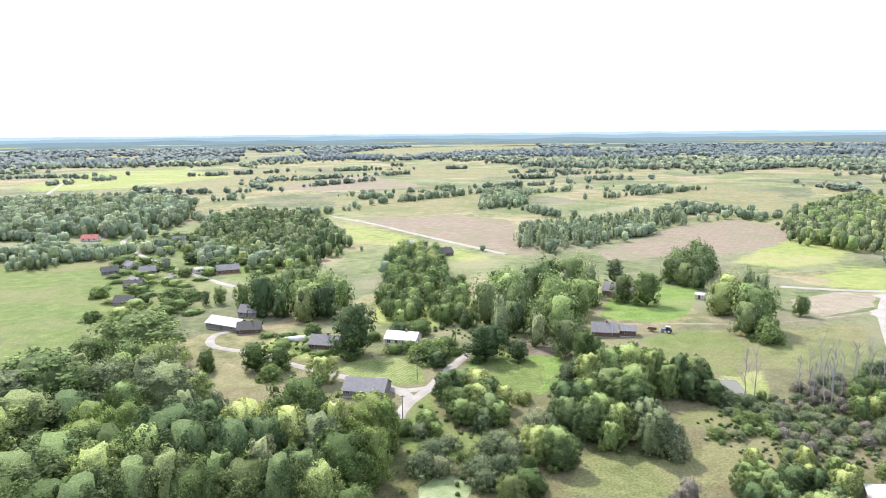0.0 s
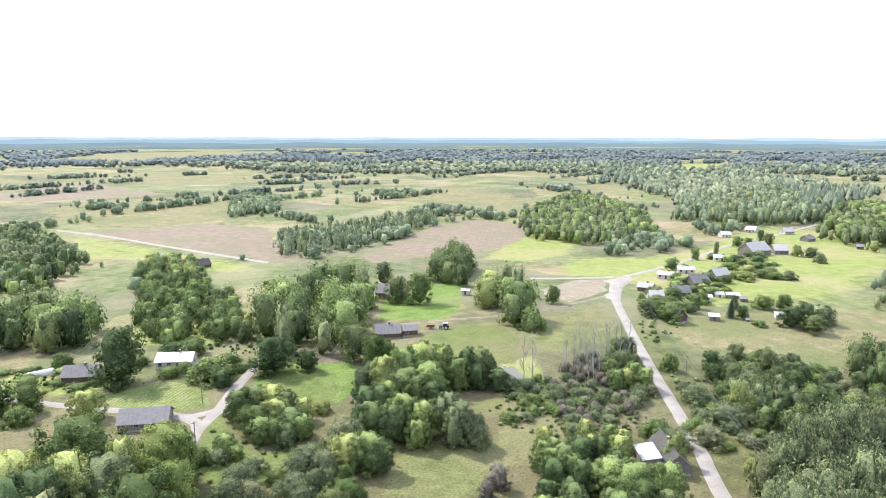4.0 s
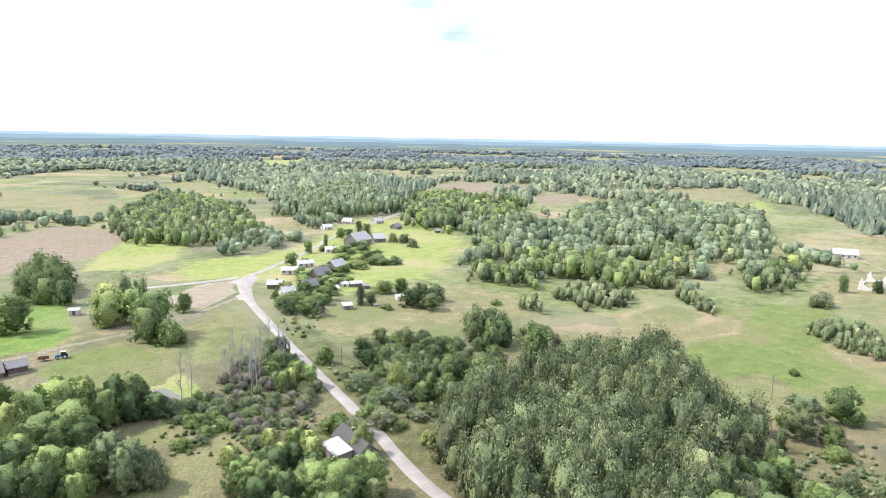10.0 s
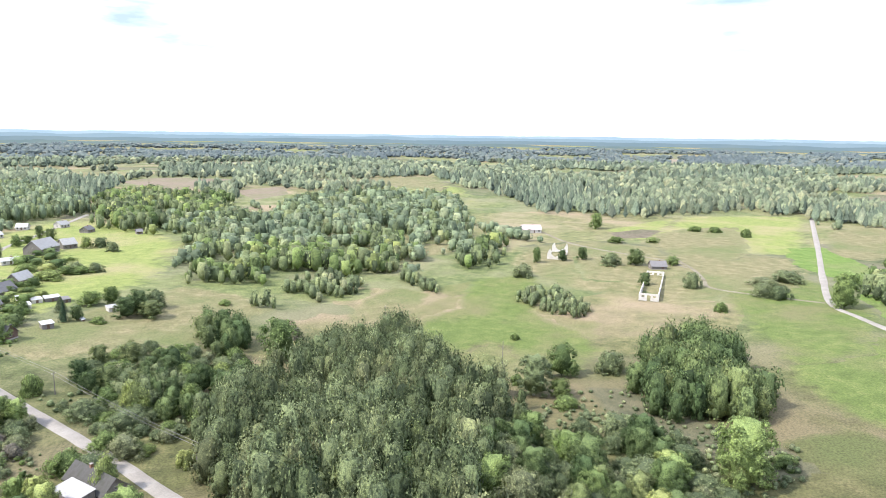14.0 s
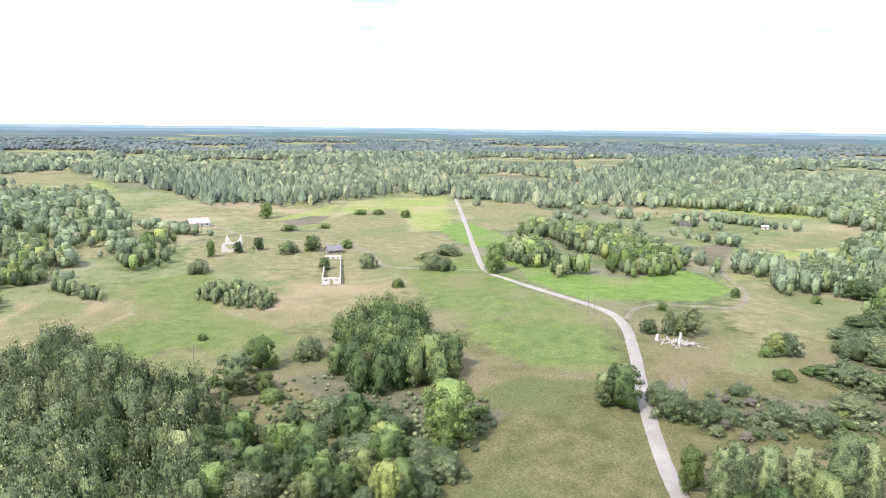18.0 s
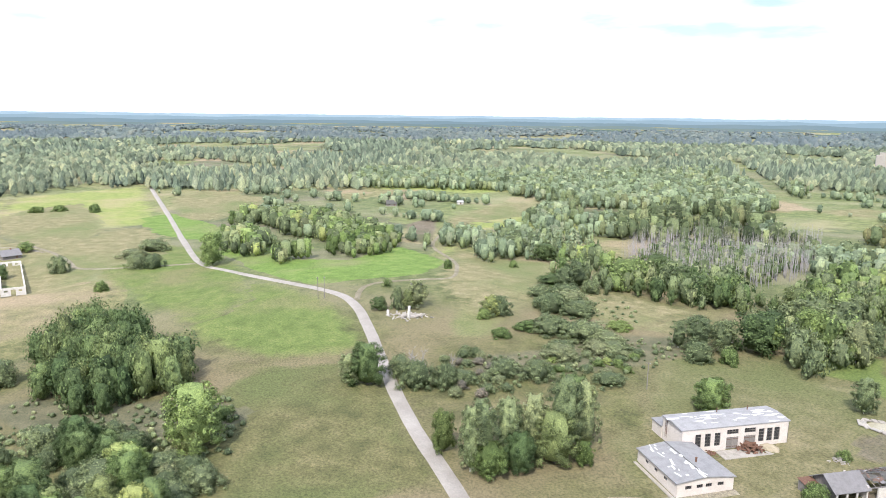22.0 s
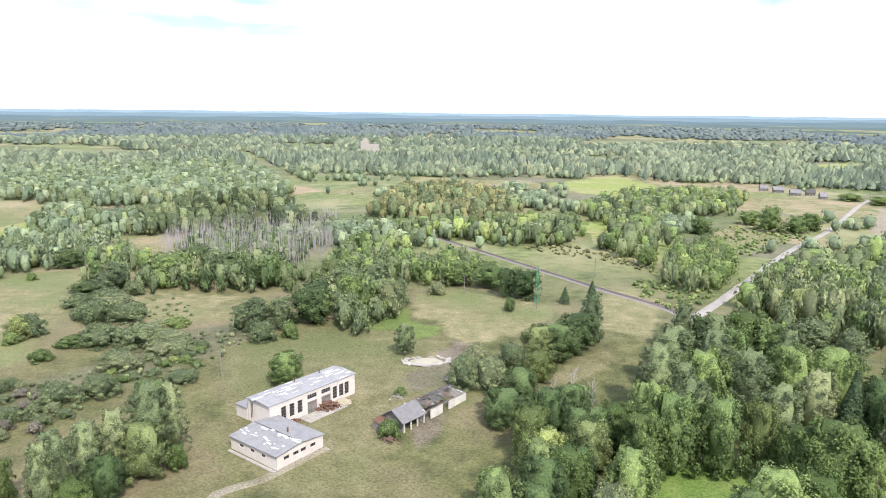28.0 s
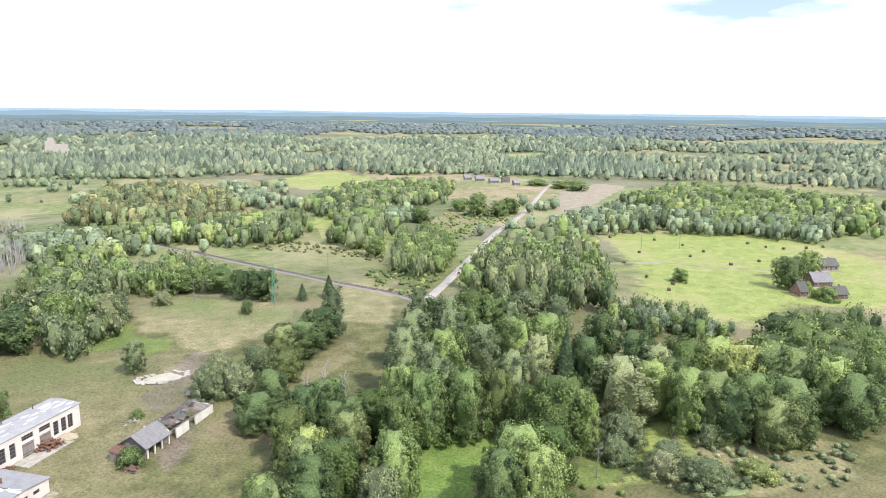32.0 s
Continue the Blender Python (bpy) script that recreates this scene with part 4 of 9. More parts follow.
def house(name, x, y, turn, l, w, wall_h, rise, wall, roof, label, windows=3, gable=1, door=True, chimney=True, over=0.45, plinth=CONCRETE, category="house"):
    """A gabled house: base, walls with gables, two roof slopes, windows, door, chimney. The ridge runs along its own x."""
    t = thing(name, x, y, turn, label, category)
    part("foundation", boxes((-l / 2 - 0.06, l / 2 + 0.06, -w / 2 - 0.06, w / 2 + 0.06, -0.8, 0.35)), plinth, t)
    bm = prism(bmesh.new(), ((-w / 2, 0.35), (w / 2, 0.35), (w / 2, wall_h), (0, wall_h + rise), (-w / 2, wall_h)), -l / 2, l / 2)
    part("wall", bm, wall, t)
    k = rise / (w / 2)
    for s in (-1, 1):
        part("roof", slope(l + 2 * over, s * (w / 2 + over), wall_h - over * k + 0.03, 0.0, wall_h + rise + 0.03, 0.12), roof, t)
    for s in (-1, 1):
        for i in range(windows):
            wx = -l / 2 + l * (i + 0.5) / windows
            if door and s == -1 and i == windows // 2:
                part("door", boxes((wx - 0.5, wx + 0.5, -w / 2 - 0.05, -w / 2 + 0.03, 0.3, 2.25)), BROWN_WOOD, t)
                continue
            window(t, wx, s * w / 2, 1.15, 1.1, min(1.25, wall_h - 1.4), s)
    for i in range(gable):
        gy = -w / 2 + w * (i + 0.5) / gable
        for s, side in ((-1, "w"), (1, "e")):
            window(t, s * l / 2, gy, 1.15, 1.0, min(1.25, wall_h - 1.5), side)
    if rise > 1.8 and gable:
        for s, side in ((-1, "w"), (1, "e")):
            window(t, s * l / 2, 0, wall_h + 0.35, 0.7, 0.7, side)
    if chimney:
        c = part("chimney", boxes((l * 0.1 - 0.3, l * 0.1 + 0.3, -0.32, 0.28, wall_h + rise * 0.5, wall_h + rise + 0.8)), RED_WOOD, t)
        part("chimney_cap", boxes((l * 0.1 - 0.36, l * 0.1 + 0.36, -0.38, 0.34, wall_h + rise + 0.8, wall_h + rise + 0.92)), CONCRETE, c)
    return t


def shed(name, x, y, turn, l, w, h, drop, wall, roof, label, category="shed", doors=1):
    """A lean-to shed with a single roof slope."""
    t = thing(name, x, y, turn, label, category)
    part("wall", prism(bmesh.new(), ((-w / 2, -0.5), (w / 2, -0.5), (w / 2, h), (-w / 2, h - drop)), -l / 2, l / 2), wall, t)
    part("roof", slope(l + 0.5, -w / 2 - 0.25, h - drop - 0.02, w / 2 + 0.25, h + 0.06, 0.08), roof, t)
    for i in range(doors):
        dx = -l / 2 + l * (i + 0.5) / doors
        part("door", boxes((dx - 0.5, dx + 0.5, -w / 2 - 0.04, -w / 2 + 0.02, 0, min(1.9, h - drop - 0.15))), BROWN_WOOD, t)
    return t


def pole(x, y, h=8.5, label="weathered wooden power line pole with a crossarm", name="utility_pole", turn=0.0):
    t = thing(name, x, y, turn, label, "pole", "power line poles")
    part("shaft", rod(bmesh.new(), (0, 0, -0.5), (0, 0, h), 0.15, 0.10, 8), GREY_WOOD, t)
    part("crossarm", boxes((-0.7, 0.7, -0.06, 0.06, h - 0.55, h - 0.43)), GREY_WOOD, t)
    for k in (-0.6, 0.6):
        part("insulator", rod(bmesh.new(), (k, 0, h - 0.43), (k, 0, h - 0.2), 0.05, 0.035, 6), WHITE_WALL, t)
    return t


def wire(a, b, sag=0.8):
    """A line slung between two points."""
    bm = bmesh.new()
    a, b = Vector(a), Vector(b)
    p = a
    for i in range(1, 13):
        k = i / 12
        q = a.lerp(b, k) - Vector((0, 0, sag * 4 * k * (1 - k)))
        rod(bm, p, q, 0.04, 0.04, 3)
        p = q
    me = bpy.data.meshes.new("power_cable")
    bm.to_mesh(me)
    bm.free()
    me.materials.append(METAL)
    return tagged(new("power_cable", me), "thin overhead power cable hung between wooden poles", "cable", "power cables")


def dead_tree(x, y, h, seed):
    """A bare, pale dead tree: tapered stem and thin limbs."""
    r = random.Random(seed)
    t = thing("dead_tree", x, y, r.uniform(0, 360), "bare dead tree with pale grey limbs and no leaves", "tree", "dead trees")
    bm = bmesh.new()
    lm = bmesh.new()
    p = Vector((0, 0, -0.3))
    for i in range(5):
        q = Vector((r.uniform(-1, 1) * 0.3, r.uniform(-1, 1) * 0.3, h * (i + 1) / 5))
        rod(bm, p, q, 0.18 * (1 - i * 0.17), 0.18 * (1 - (i + 1) * 0.17), 6)
        if i > 0:
            for j in range(6):
                a = r.uniform(0, 6.28)
                s = p.lerp(q, r.random())
                e = s + Vector((math.cos(a) * h * 0.12, math.sin(a) * h * 0.12, h * r.uniform(0.1, 0.2)))
                rod(lm, s, e, 0.06, 0.02, 4)
                rod(lm, s.lerp(e, 0.5), e + Vector((r.uniform(-1, 1), r.uniform(-1, 1), 0.6)), 0.045, 0.015, 3)
        p = q
    part("trunk", bm, PALE_DEAD, t)
    part("branchwork", lm, PALE_DEAD, t)
    return t


# ---- ground ----
def graded(n, reach):
    k = np.linspace(-1, 1, n)
    return np.sinh(k * 4.6) / math.sinh(4.6) * reach


ax = graded(231, 4950)
gx, gy = np.meshgrid(ax, ax + 40)
gv = np.stack([gx.ravel(), gy.ravel(), heights(gx.ravel(), gy.ravel())], 1)
ii = np.arange(230 * 231).reshape(230, 231)[:, :230].ravel()
tagged(new("ground", mesh_of("ground", gv, np.stack([ii, ii + 1, ii + 232, ii + 231], 1), GRASS)), "rough grass and low herbs on gently rolling ground", "ground", kind="structure")


LEAF_GOLD = leaf_mat("golden_birch_foliage", (0.07, 0.095, 0.03), (0.098, 0.125, 0.038), (0.12, 0.14, 0.044))
# far leaf colours carry extra blue: haze painted into the foliage
LEAF_FAR = leaf_mat("far_hazed_foliage", (0.0593, 0.0993, 0.0492), (0.0854, 0.1297, 0.0610), (0.1158, 0.1544, 0.0686), 0.2, 0.5, 0.9)
LEAF_FAR_DARK = leaf_mat("far_hazed_spruce", (0.044, 0.0776, 0.0427), (0.0608, 0.0996, 0.0534), (0.0802, 0.119, 0.0629), 0.1, 0.5, 0.9)


# bluest and least mottled leaves: distance haze put into the base colour
LEAF_MIST = leaf_mat("distant_hazed_foliage", (0.0462, 0.0775, 0.0608), (0.0603, 0.0968, 0.0717), (0.0797, 0.1119, 0.0773), 0.15, 0.2, 0.3)
LEAF_BLUE = leaf_mat("distant_hazed_spruce", (0.037, 0.0639, 0.0553), (0.0471, 0.0784, 0.0667), (0.0618, 0.0931, 0.0747), 0.1, 0.2, 0.25)


def dead_stand(outline, count):
    """A flooded stand of bare pale stems, joined."""
    r = np.random.default_rng(3)
    xs, ys = [p[0] for p in outline], [p[1] for p in outline]
    x, y = r.uniform(min(xs), max(xs), count * 4), r.uniform(min(ys), max(ys), count * 4)
    ok = inside(outline, x, y)
    x, y = x[ok][:count], y[ok][:count]
    vs, fs = [], []
    for a, b in zip(x, y):
        z, h, g = height(a, b), r.uniform(9, 15), r.uniform(0.10, 0.17)
        lean = r.normal(0, 0.4, 2)
        k = len(vs)
        for u in range(3):
            vs.append((a + g * math.cos(u * 2.1), b + g * math.sin(u * 2.1), z - 0.3))
        vs.append((a + lean[0], b + lean[1], z + h))
        fs += [(k, k + 1, k + 3), (k + 1, k + 2, k + 3), (k + 2, k, k + 3)]
        for j in range(4):
            t, s = r.uniform(0.4, 0.95), r.uniform(0, 6.28)
            p = np.array([a + lean[0] * t, b + lean[1] * t, z + h * t])
            q = p + np.array([math.cos(s), math.sin(s), 0.9]) * r.uniform(0.6, 1.5)
            k = len(vs)
            vs += [tuple(p), tuple(p + np.array([0.05, 0.05, 0.12])), tuple(q)]
            fs.append((k, k + 1, k + 2))
    tagged(new("dead_stand", mesh_of("dead_stand", vs, fs, DEAD_WOOD)), "flooded stand of bare pale dead trees", "dead trees", kind="stuff")


def belt(edge):
    """Forest to the horizon from an edge given as (bearing, distance), broken by fields and clearings."""
    edge = sorted(edge)
    az = [a for a, _ in edge]
    ds = [d for _, d in edge]
    r = np.random.default_rng(11)
    n = 100000
    a = r.uniform(-75, 262, n)
    u = r.uniform(0, 1, n)
    d = 330 * (3250 / 330) ** u
    start = np.interp(a, az, ds)
    keep = d > start * r.uniform(0.97, 1.04, n)
    a, d = np.radians(a[keep]), d[keep]
    x, y = d * np.sin(a), d * np.cos(a) + 40
    ok = np.ones(len(x), bool)
    for o in OPEN_LAND:
        ok &= ~inside(o, x, y)
    gap = np.array([noise.noise(Vector((p / 420, q / 420, 3.0))) + 0.5 * noise.noise(Vector((p / 150, q / 150, 9.0))) for p, q in zip(x, y)])
    ok &= gap < np.where(d < 900, 0.42, 0.2)
    x, y, d, gap = x[ok], y[ok], d[ok], gap[ok]
    sort = np.array([noise.noise(Vector((p / 260, q / 260, 20.0))) for p, q in zip(x, y)]) + r.normal(0, 0.12, len(x))
    h = r.uniform(9, 16, len(x)) * (1 + 0.15 * sort)
    w = np.maximum(h * 0.5, d * 0.0085) * r.uniform(0.8, 1.25, len(x))
    # beyond 1900 m the leaves take the strongest painted haze
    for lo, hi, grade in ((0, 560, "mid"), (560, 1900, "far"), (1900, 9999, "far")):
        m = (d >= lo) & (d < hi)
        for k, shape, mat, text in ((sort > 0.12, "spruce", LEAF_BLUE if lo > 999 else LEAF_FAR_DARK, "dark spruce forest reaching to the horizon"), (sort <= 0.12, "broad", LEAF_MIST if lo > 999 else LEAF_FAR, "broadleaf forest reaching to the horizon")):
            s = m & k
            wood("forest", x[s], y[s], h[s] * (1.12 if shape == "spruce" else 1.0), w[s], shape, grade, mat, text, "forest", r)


def spinneys(az0, az1, r0, r1, count, seed):
    """Small clumps and hedges scattered over the far fields."""
    r = np.random.default_rng(seed)
    xs, ys = [], []
    for _ in range(count):
        a, d = radians(r.uniform(az0, az1)), r0 * (r1 / r0) ** r.uniform(0, 1)
        cx, cy = d * math.sin(a), d * math.cos(a) + 40
        n, along = int(r.integers(10, 60)), r.normal(0.4, 0.35) + (1.57 if r.uniform() < 0.3 else 0)
        sx, sy = r.uniform(8, 60), r.uniform(2, 7)
        u, v = r.normal(0, sx, n), r.normal(0, sy, n)
        xs.append(cx + u * math.cos(along) - v * math.sin(along))
        ys.append(cy + u * math.sin(along) + v * math.cos(along))
    x, y = np.concatenate(xs), np.concatenate(ys)
    keep = np.ones(len(x), bool)
    for o in (OPEN_LAND if r1 < 1000 else OPEN_LAND[:4]):
        keep &= ~inside(o, x, y)
    keep &= off_road(x, y, 2.0)
    x, y = x[keep], y[keep]
    h = r.uniform(3.5, 11, len(x))
    half = r.uniform(0, 1, len(x)) < 0.5
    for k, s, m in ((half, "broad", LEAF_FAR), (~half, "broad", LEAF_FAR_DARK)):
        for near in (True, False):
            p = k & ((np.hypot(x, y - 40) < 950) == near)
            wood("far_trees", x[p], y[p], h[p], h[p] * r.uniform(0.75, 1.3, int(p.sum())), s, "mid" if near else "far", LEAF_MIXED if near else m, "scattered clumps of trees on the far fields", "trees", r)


# wooded ridges one behind the other, closing the view: glowing strips, haze painted in
def ridge(d0, top, swell, material, label, seed, fine=1440):
    hv, hf = [], []
    for i in range(fine + 1):
        a = radians(i * 360 / fine)
        c, s = math.cos(a) * d0 / 100, math.sin(a) * d0 / 100
        k = noise.noise(Vector((c * 0.35, s * 0.35, seed)))
        teeth = noise.noise(Vector((c * 6, s * 6, seed + 5.0)))
        d = d0 * (1 + 0.05 * noise.noise(Vector((c * 0.2, s * 0.2, seed + 9.0))))
        for z in (-20, top + swell * k + 2.2 * teeth):
            hv.append((d * math.sin(a), d * math.cos(a) + 40, z))
        if i:
            hf.append((2 * i - 2, 2 * i, 2 * i + 1, 2 * i - 1))
    tagged(new("backdrop", mesh_of("backdrop", hv, hf, material)), label, "hills", kind="structure")


ridge(3150, 16, 10, HORIZON[0], "glowing backdrop of distant woods on a low ridge, haze-tinted blue-green", 1.0)
ridge(3600, 27, 10, HORIZON[1], "glowing backdrop of distant woods on a low ridge, haze-tinted bluish", 2.0)
ridge(4100, 40, 10, HORIZON[2], "glowing backdrop of far woods on a low ridge, haze-tinted blue", 3.0)
ridge(4550, 55, 8, HORIZON[3], "glowing backdrop of far woods along the horizon, haze-tinted pale blue", 4.0)
ridge(4800, 70, 5, HAZE, "glowing backdrop of hills along the horizon, haze-tinted palest blue", 6.0)


def scrub(outline, gap, h, material, label, seed=0):
    """Low scrub, herbs and saplings, joined."""
    x, y, r = scatter(outline, gap, seed)
    keep = r.uniform(0, 1, len(x)) + np.array([noise.noise(Vector((a / 9, b / 9, 5.0))) for a, b in zip(x, y)]) > 0.35
    x, y = x[keep], y[keep]
    hh = h * r.uniform(0.5, 1.5, len(x))
    wood("low_scrub", x, y, hh, hh * r.uniform(1.4, 2.3, len(x)), "willow", "mid", material, label, "scrub", r)


# ---- the place ----
lane("road", ((83.3, 75.2), (94.7, 110.7), (109.5, 139.1), (123.5, 167.8), (138.4, 198.9), (156.2, 233.8), (183.9, 283.9), (207.7, 313.9), (238.6, 330.3), (304.2, 366.2), (361.3, 401.1), (419.8, 425), (540.2, 476.3)), 3.9, GRAVEL, "pale gravel village road with worn wheel tracks")
lane("road", ((57, -27.6), (83.8, -39.4), (104.2, -47.5), (133.8, -61.6), (166.3, -78.8), (195.5, -92.6), (217.6, -96.9), (255.6, -92.4), (296.5, -87.2), (324.2, -85.5), (387.8, -102.1), (518, -139.5), (724.6, -197.5)), 3.9, GRAVEL, "pale gravel village road with worn wheel tracks")
lane("road", ((-52.9, -181.8), (-69.9, -213.8), (-86, -248.2), (-134.2, -350.4), (-188.4, -445.1), (-262.7, -594.5), (-311, -675.3)), 3.9, GRAVEL, "pale gravel village road with worn wheel tracks")
lane("road", ((-12.8, 183.2), (-10.8, 193.1), (-5.1, 203.9), (2.4, 223), (10, 239), (14.1, 248.2), (19.2, 258.9), (26.2, 267), (35.8, 270.6)), 3.7, GRAVEL, "pale gravel village road with worn wheel tracks")
lane("road", ((-2.5, 206.5), (-11.9, 204), (-20.8, 210.5), (-28.2, 215.5), (-40, 223.8), (-55, 235.5), (-71.7, 249.7), (-87, 258.1), (-92.6, 266.4), (-93.4, 277.3), (-86.7, 282.6)), 3.4, GRAVEL, "pale gravel village road with worn wheel tracks", lift=0.42)
lane("road", ((-19.9, 210.3), (-13.2, 203.3), (-10.4, 197.1), (-10.9, 191.9)), 3.6, GRAVEL, "pale gravel village road with worn wheel tracks", lift=0.46)
lane("dirt_track", ((60.8, 270.1), (77.3, 264.4), (93.6, 264.3), (115.7, 262.9), (144.1, 268), (177.6, 280.8)), 3.2, TRACK, "narrow dirt track worn through the grass", lift=0.3)
lane("road", ((165.2, 334.4), (187.8, 324.3), (208.5, 320.1)), 4.5, GRAVEL, "pale gravel village road with worn wheel tracks", lift=0.4)
lane("road", ((-114.5, 377.6), (-136.2, 400.3), (-164.7, 433), (-188, 459.5), (-216.3, 494.2), (-255.3, 551), (-263.2, 596.8), (-264.6, 658.2)), 4.5, GRAVEL, "pale gravel village road with worn wheel tracks")
lane("road", ((-109, 696.2), (-62.1, 637.5), (-20.3, 570), (15.4, 510.8), (43.2, 464.1)), 5, GRAVEL, "pale gravel village road with worn wheel tracks")
lane("road", ((-539.3, 948.4), (-610.6, 1115.9), (-682.8, 1294.3)), 6, GRAVEL, "pale gravel village road with worn wheel tracks")
lane("dirt_track", ((325.3, -83.3), (338.4, -57.9), (353.7, -36.6), (374.1, -36.3), (402.8, -35.5), (437.5, -29.5)), 3.2, TRACK, "narrow dirt track worn through the grass", lift=0.3)
lane("dirt_track", ((407.8, -32.1), (430.5, -23.3), (446.8, -3.6), (468.4, 21.7), (494.8, 41.7), (539.2, 60.5), (546.1, 72.4)), 3.2, TRACK, "narrow dirt track worn through the grass", lift=0.3)
lane("dirt_track", ((983.3, 298.5), (774.5, 223.7), (663.8, 174.3), (619.4, 154.5)), 5, TRACK, "narrow dirt track worn through the grass", lift=0.3)
lane("dirt_track", ((200.5, -96.6), (212.4, -106.7), (218.4, -117.4), (211.9, -136.5), (205.5, -150.2), (219.7, -167.1), (239.4, -182.6), (286.3, -208.8), (321.8, -247.3)), 2.4, TRACK, "narrow dirt track worn through the grass", lift=0.28)
lane("dirt_track", ((53.4, -46.5), (53.9, -57.8), (47.8, -63.8), (42.8, -72.5), (39.1, -79.6)), 2.6, TRACK, "narrow dirt track worn through the grass", lift=0.25)
lane("dirt_track", ((-162.2, -254.4), (-191.7, -253.1), (-213.1, -238.6), (-244, -227.1)), 2.6, TRACK, "narrow dirt track worn through the grass", lift=0.3)
sheet("junction", ((195.9, 312.9), (208.1, 316.8), (220.3, 322.2), (214.6, 310.3), (196.9, 294.7), (181, 273.9), (171.8, 259.8), (169.5, 261.7), (175.5, 274.1), (174.3, 280.1), (187.4, 290.4), (197, 305)), GRAVEL, "wide gravel mouth of the road junction", "road", lift=0.16, ragged=0.15, closed_land=False)
sheet("ploughed_field", ((-95.7, 690.7), (8.6, 699.4), (66.6, 639), (57.6, 513.5), (76.2, 484.7), (62.8, 453), (43.5, 466.3), (-20.3, 575.5), (-71.5, 654.2)), PLOUGH, "bare brown ploughed field", "field")
sheet("ploughed_field", ((102.3, 462.6), (141.8, 513.2), (213.3, 603.7), (268, 623.2), (281.6, 539.6), (228.3, 464.7), (168.8, 433.6), (133.7, 437.1), (100.2, 426.7)), PLOUGH, "bare brown ploughed field with tractor lines", "field")
sheet("field", ((199.3, 453.2), (281.6, 539.6), (291.5, 477.9), (235.6, 404.9), (190.4, 385.1), (167.5, 412)), MEADOW, "sunlit grass field beside the ploughed land", "field")
sheet("meadow", ((-106.4, 675.9), (-60.9, 619.1), (-20.3, 553.8), (35.6, 459.4), (39.9, 439.6), (10.4, 436.4), (-17, 476.4), (-69.5, 541), (-90.3, 605.7)), MEADOW, "sunlit yellow-green meadow beside the road", "field")
sheet("lawn", ((63, 276.7), (78.4, 323.5), (110.2, 346.8), (129.5, 342), (101.8, 279.2), (87.5, 266.8)), LAWN, "short bright green lawn behind the barn", "field")
sheet("meadow", ((174.9, 341.3), (232, 405), (268.7, 383.7), (343.6, 410.3), (397.4, 449.1), (484.3, 479.7), (510.7, 441.3), (462.9, 347.1), (425.3, 306.4), (315.3, 252.1), (289.9, 240.1), (231.2, 243.9), (193.5, 242.4), (179.6, 253.8), (200.6, 299.2)), MEADOW, "sunlit meadow round the village houses", "field")
sheet("hay_meadow", ((167.3, 238.4), (193.5, 242.4), (259.2, 233.1), (287.5, 228), (280.4, 192.4), (260.4, 166.8), (199.9, 170.6), (178.2, 192.9), (161.8, 206.8)), HAY, "mown hay meadow sloping down from the village", "field")
sheet("meadow", ((72.2, 241.3), (81.6, 253.2), (116.3, 259.2), (140.6, 258.2), (168.8, 272), (155.9, 243.9), (139.2, 216.5), (118.1, 212.7), (97.7, 210.4), (84.7, 218.3), (86.5, 239.3)), HILL, "mown orchard meadow with pale swathes", "field")
sheet("stubble_field", ((154.7, 305.1), (184.9, 320), (202.7, 317.6), (183.3, 289.5), (154.4, 274.4), (148.9, 285.2)), STUBBLE, "small bare plot beside the road junction", "field")
sheet("hill_meadow", ((235.3, 137.8), (273.1, 116.9), (332.5, 98.5), (345.3, 69.5), (292, 35.7), (283.6, 18.3), (240.6, 24.5), (224.5, 37.2), (196.5, 44.2), (188.7, 54.7), (204.2, 71.9), (221.4, 100.8)), HILL, "mown hillside meadow with paler swathes", "field")
sheet("stubble_field", ((255.5, 135.1), (296.2, 137.5), (329.2, 128.8), (319.1, 105.1), (257.6, 107.7), (231, 107.9), (233.4, 122.7)), HAY, "dry bare strip of stubble on the hill", "field")
sheet("meadow", ((329.2, 110.2), (353.5, 89.4), (331.2, 50.5), (291.7, 38.3), (286.2, 74.4)), HILL, "sunlit brow of the hill meadow", "field")
sheet("pasture", ((328.6, -45.8), (312.3, -80.9), (246.6, -90.8), (213.6, -94.5), (178, -81.6), (153.3, -70.4), (156.2, -54.9), (171.2, -38.6), (202.1, -32.5), (254.1, -38.2)), PASTURE, "green pasture beside the gravel road", "field")
sheet("rough_field", ((156.9, -18.1), (166.7, -36.7), (154.2, -53.8), (149.4, -67.9), (130.9, -58.8), (101.9, -45.9), (81.6, -34.2), (93.6, 20.4), (113.1, 8.2), (124.5, -4.9)), ROUGH, "rough brownish meadow beside the gravel road", "field")
sheet("field", ((509.7, -13.1), (700, -69.1), (738, -198.6), (468.4, -117.9), (474.9, -72.4)), MEADOW, "sunlit green field before the forest", "field")
sheet("field", ((568.3, 14.7), (676.9, -54.4), (700, -69.1), (501.4, -20.1)), MEADOW, "sunlit green field before the forest", "field")
sheet("hay_meadow", ((461.4, 71.5), (508.2, 26), (485.3, -41.8), (459, -119.1), (334.8, -82.8), (351, -42.3), (303.4, -39.1), (313.6, -10.8), (345.7, 47), (392.1, 74.3)), HAY, "dry yellowish hay meadow with scattered bushes", "field")
sheet("hay_meadow", ((471.2, -127.8), (615.1, -173.1), (654, -223.9), (564.4, -257.5), (496.2, -206.5), (461.6, -156.3)), HAY, "dry strip of hay meadow beside the road", "field")
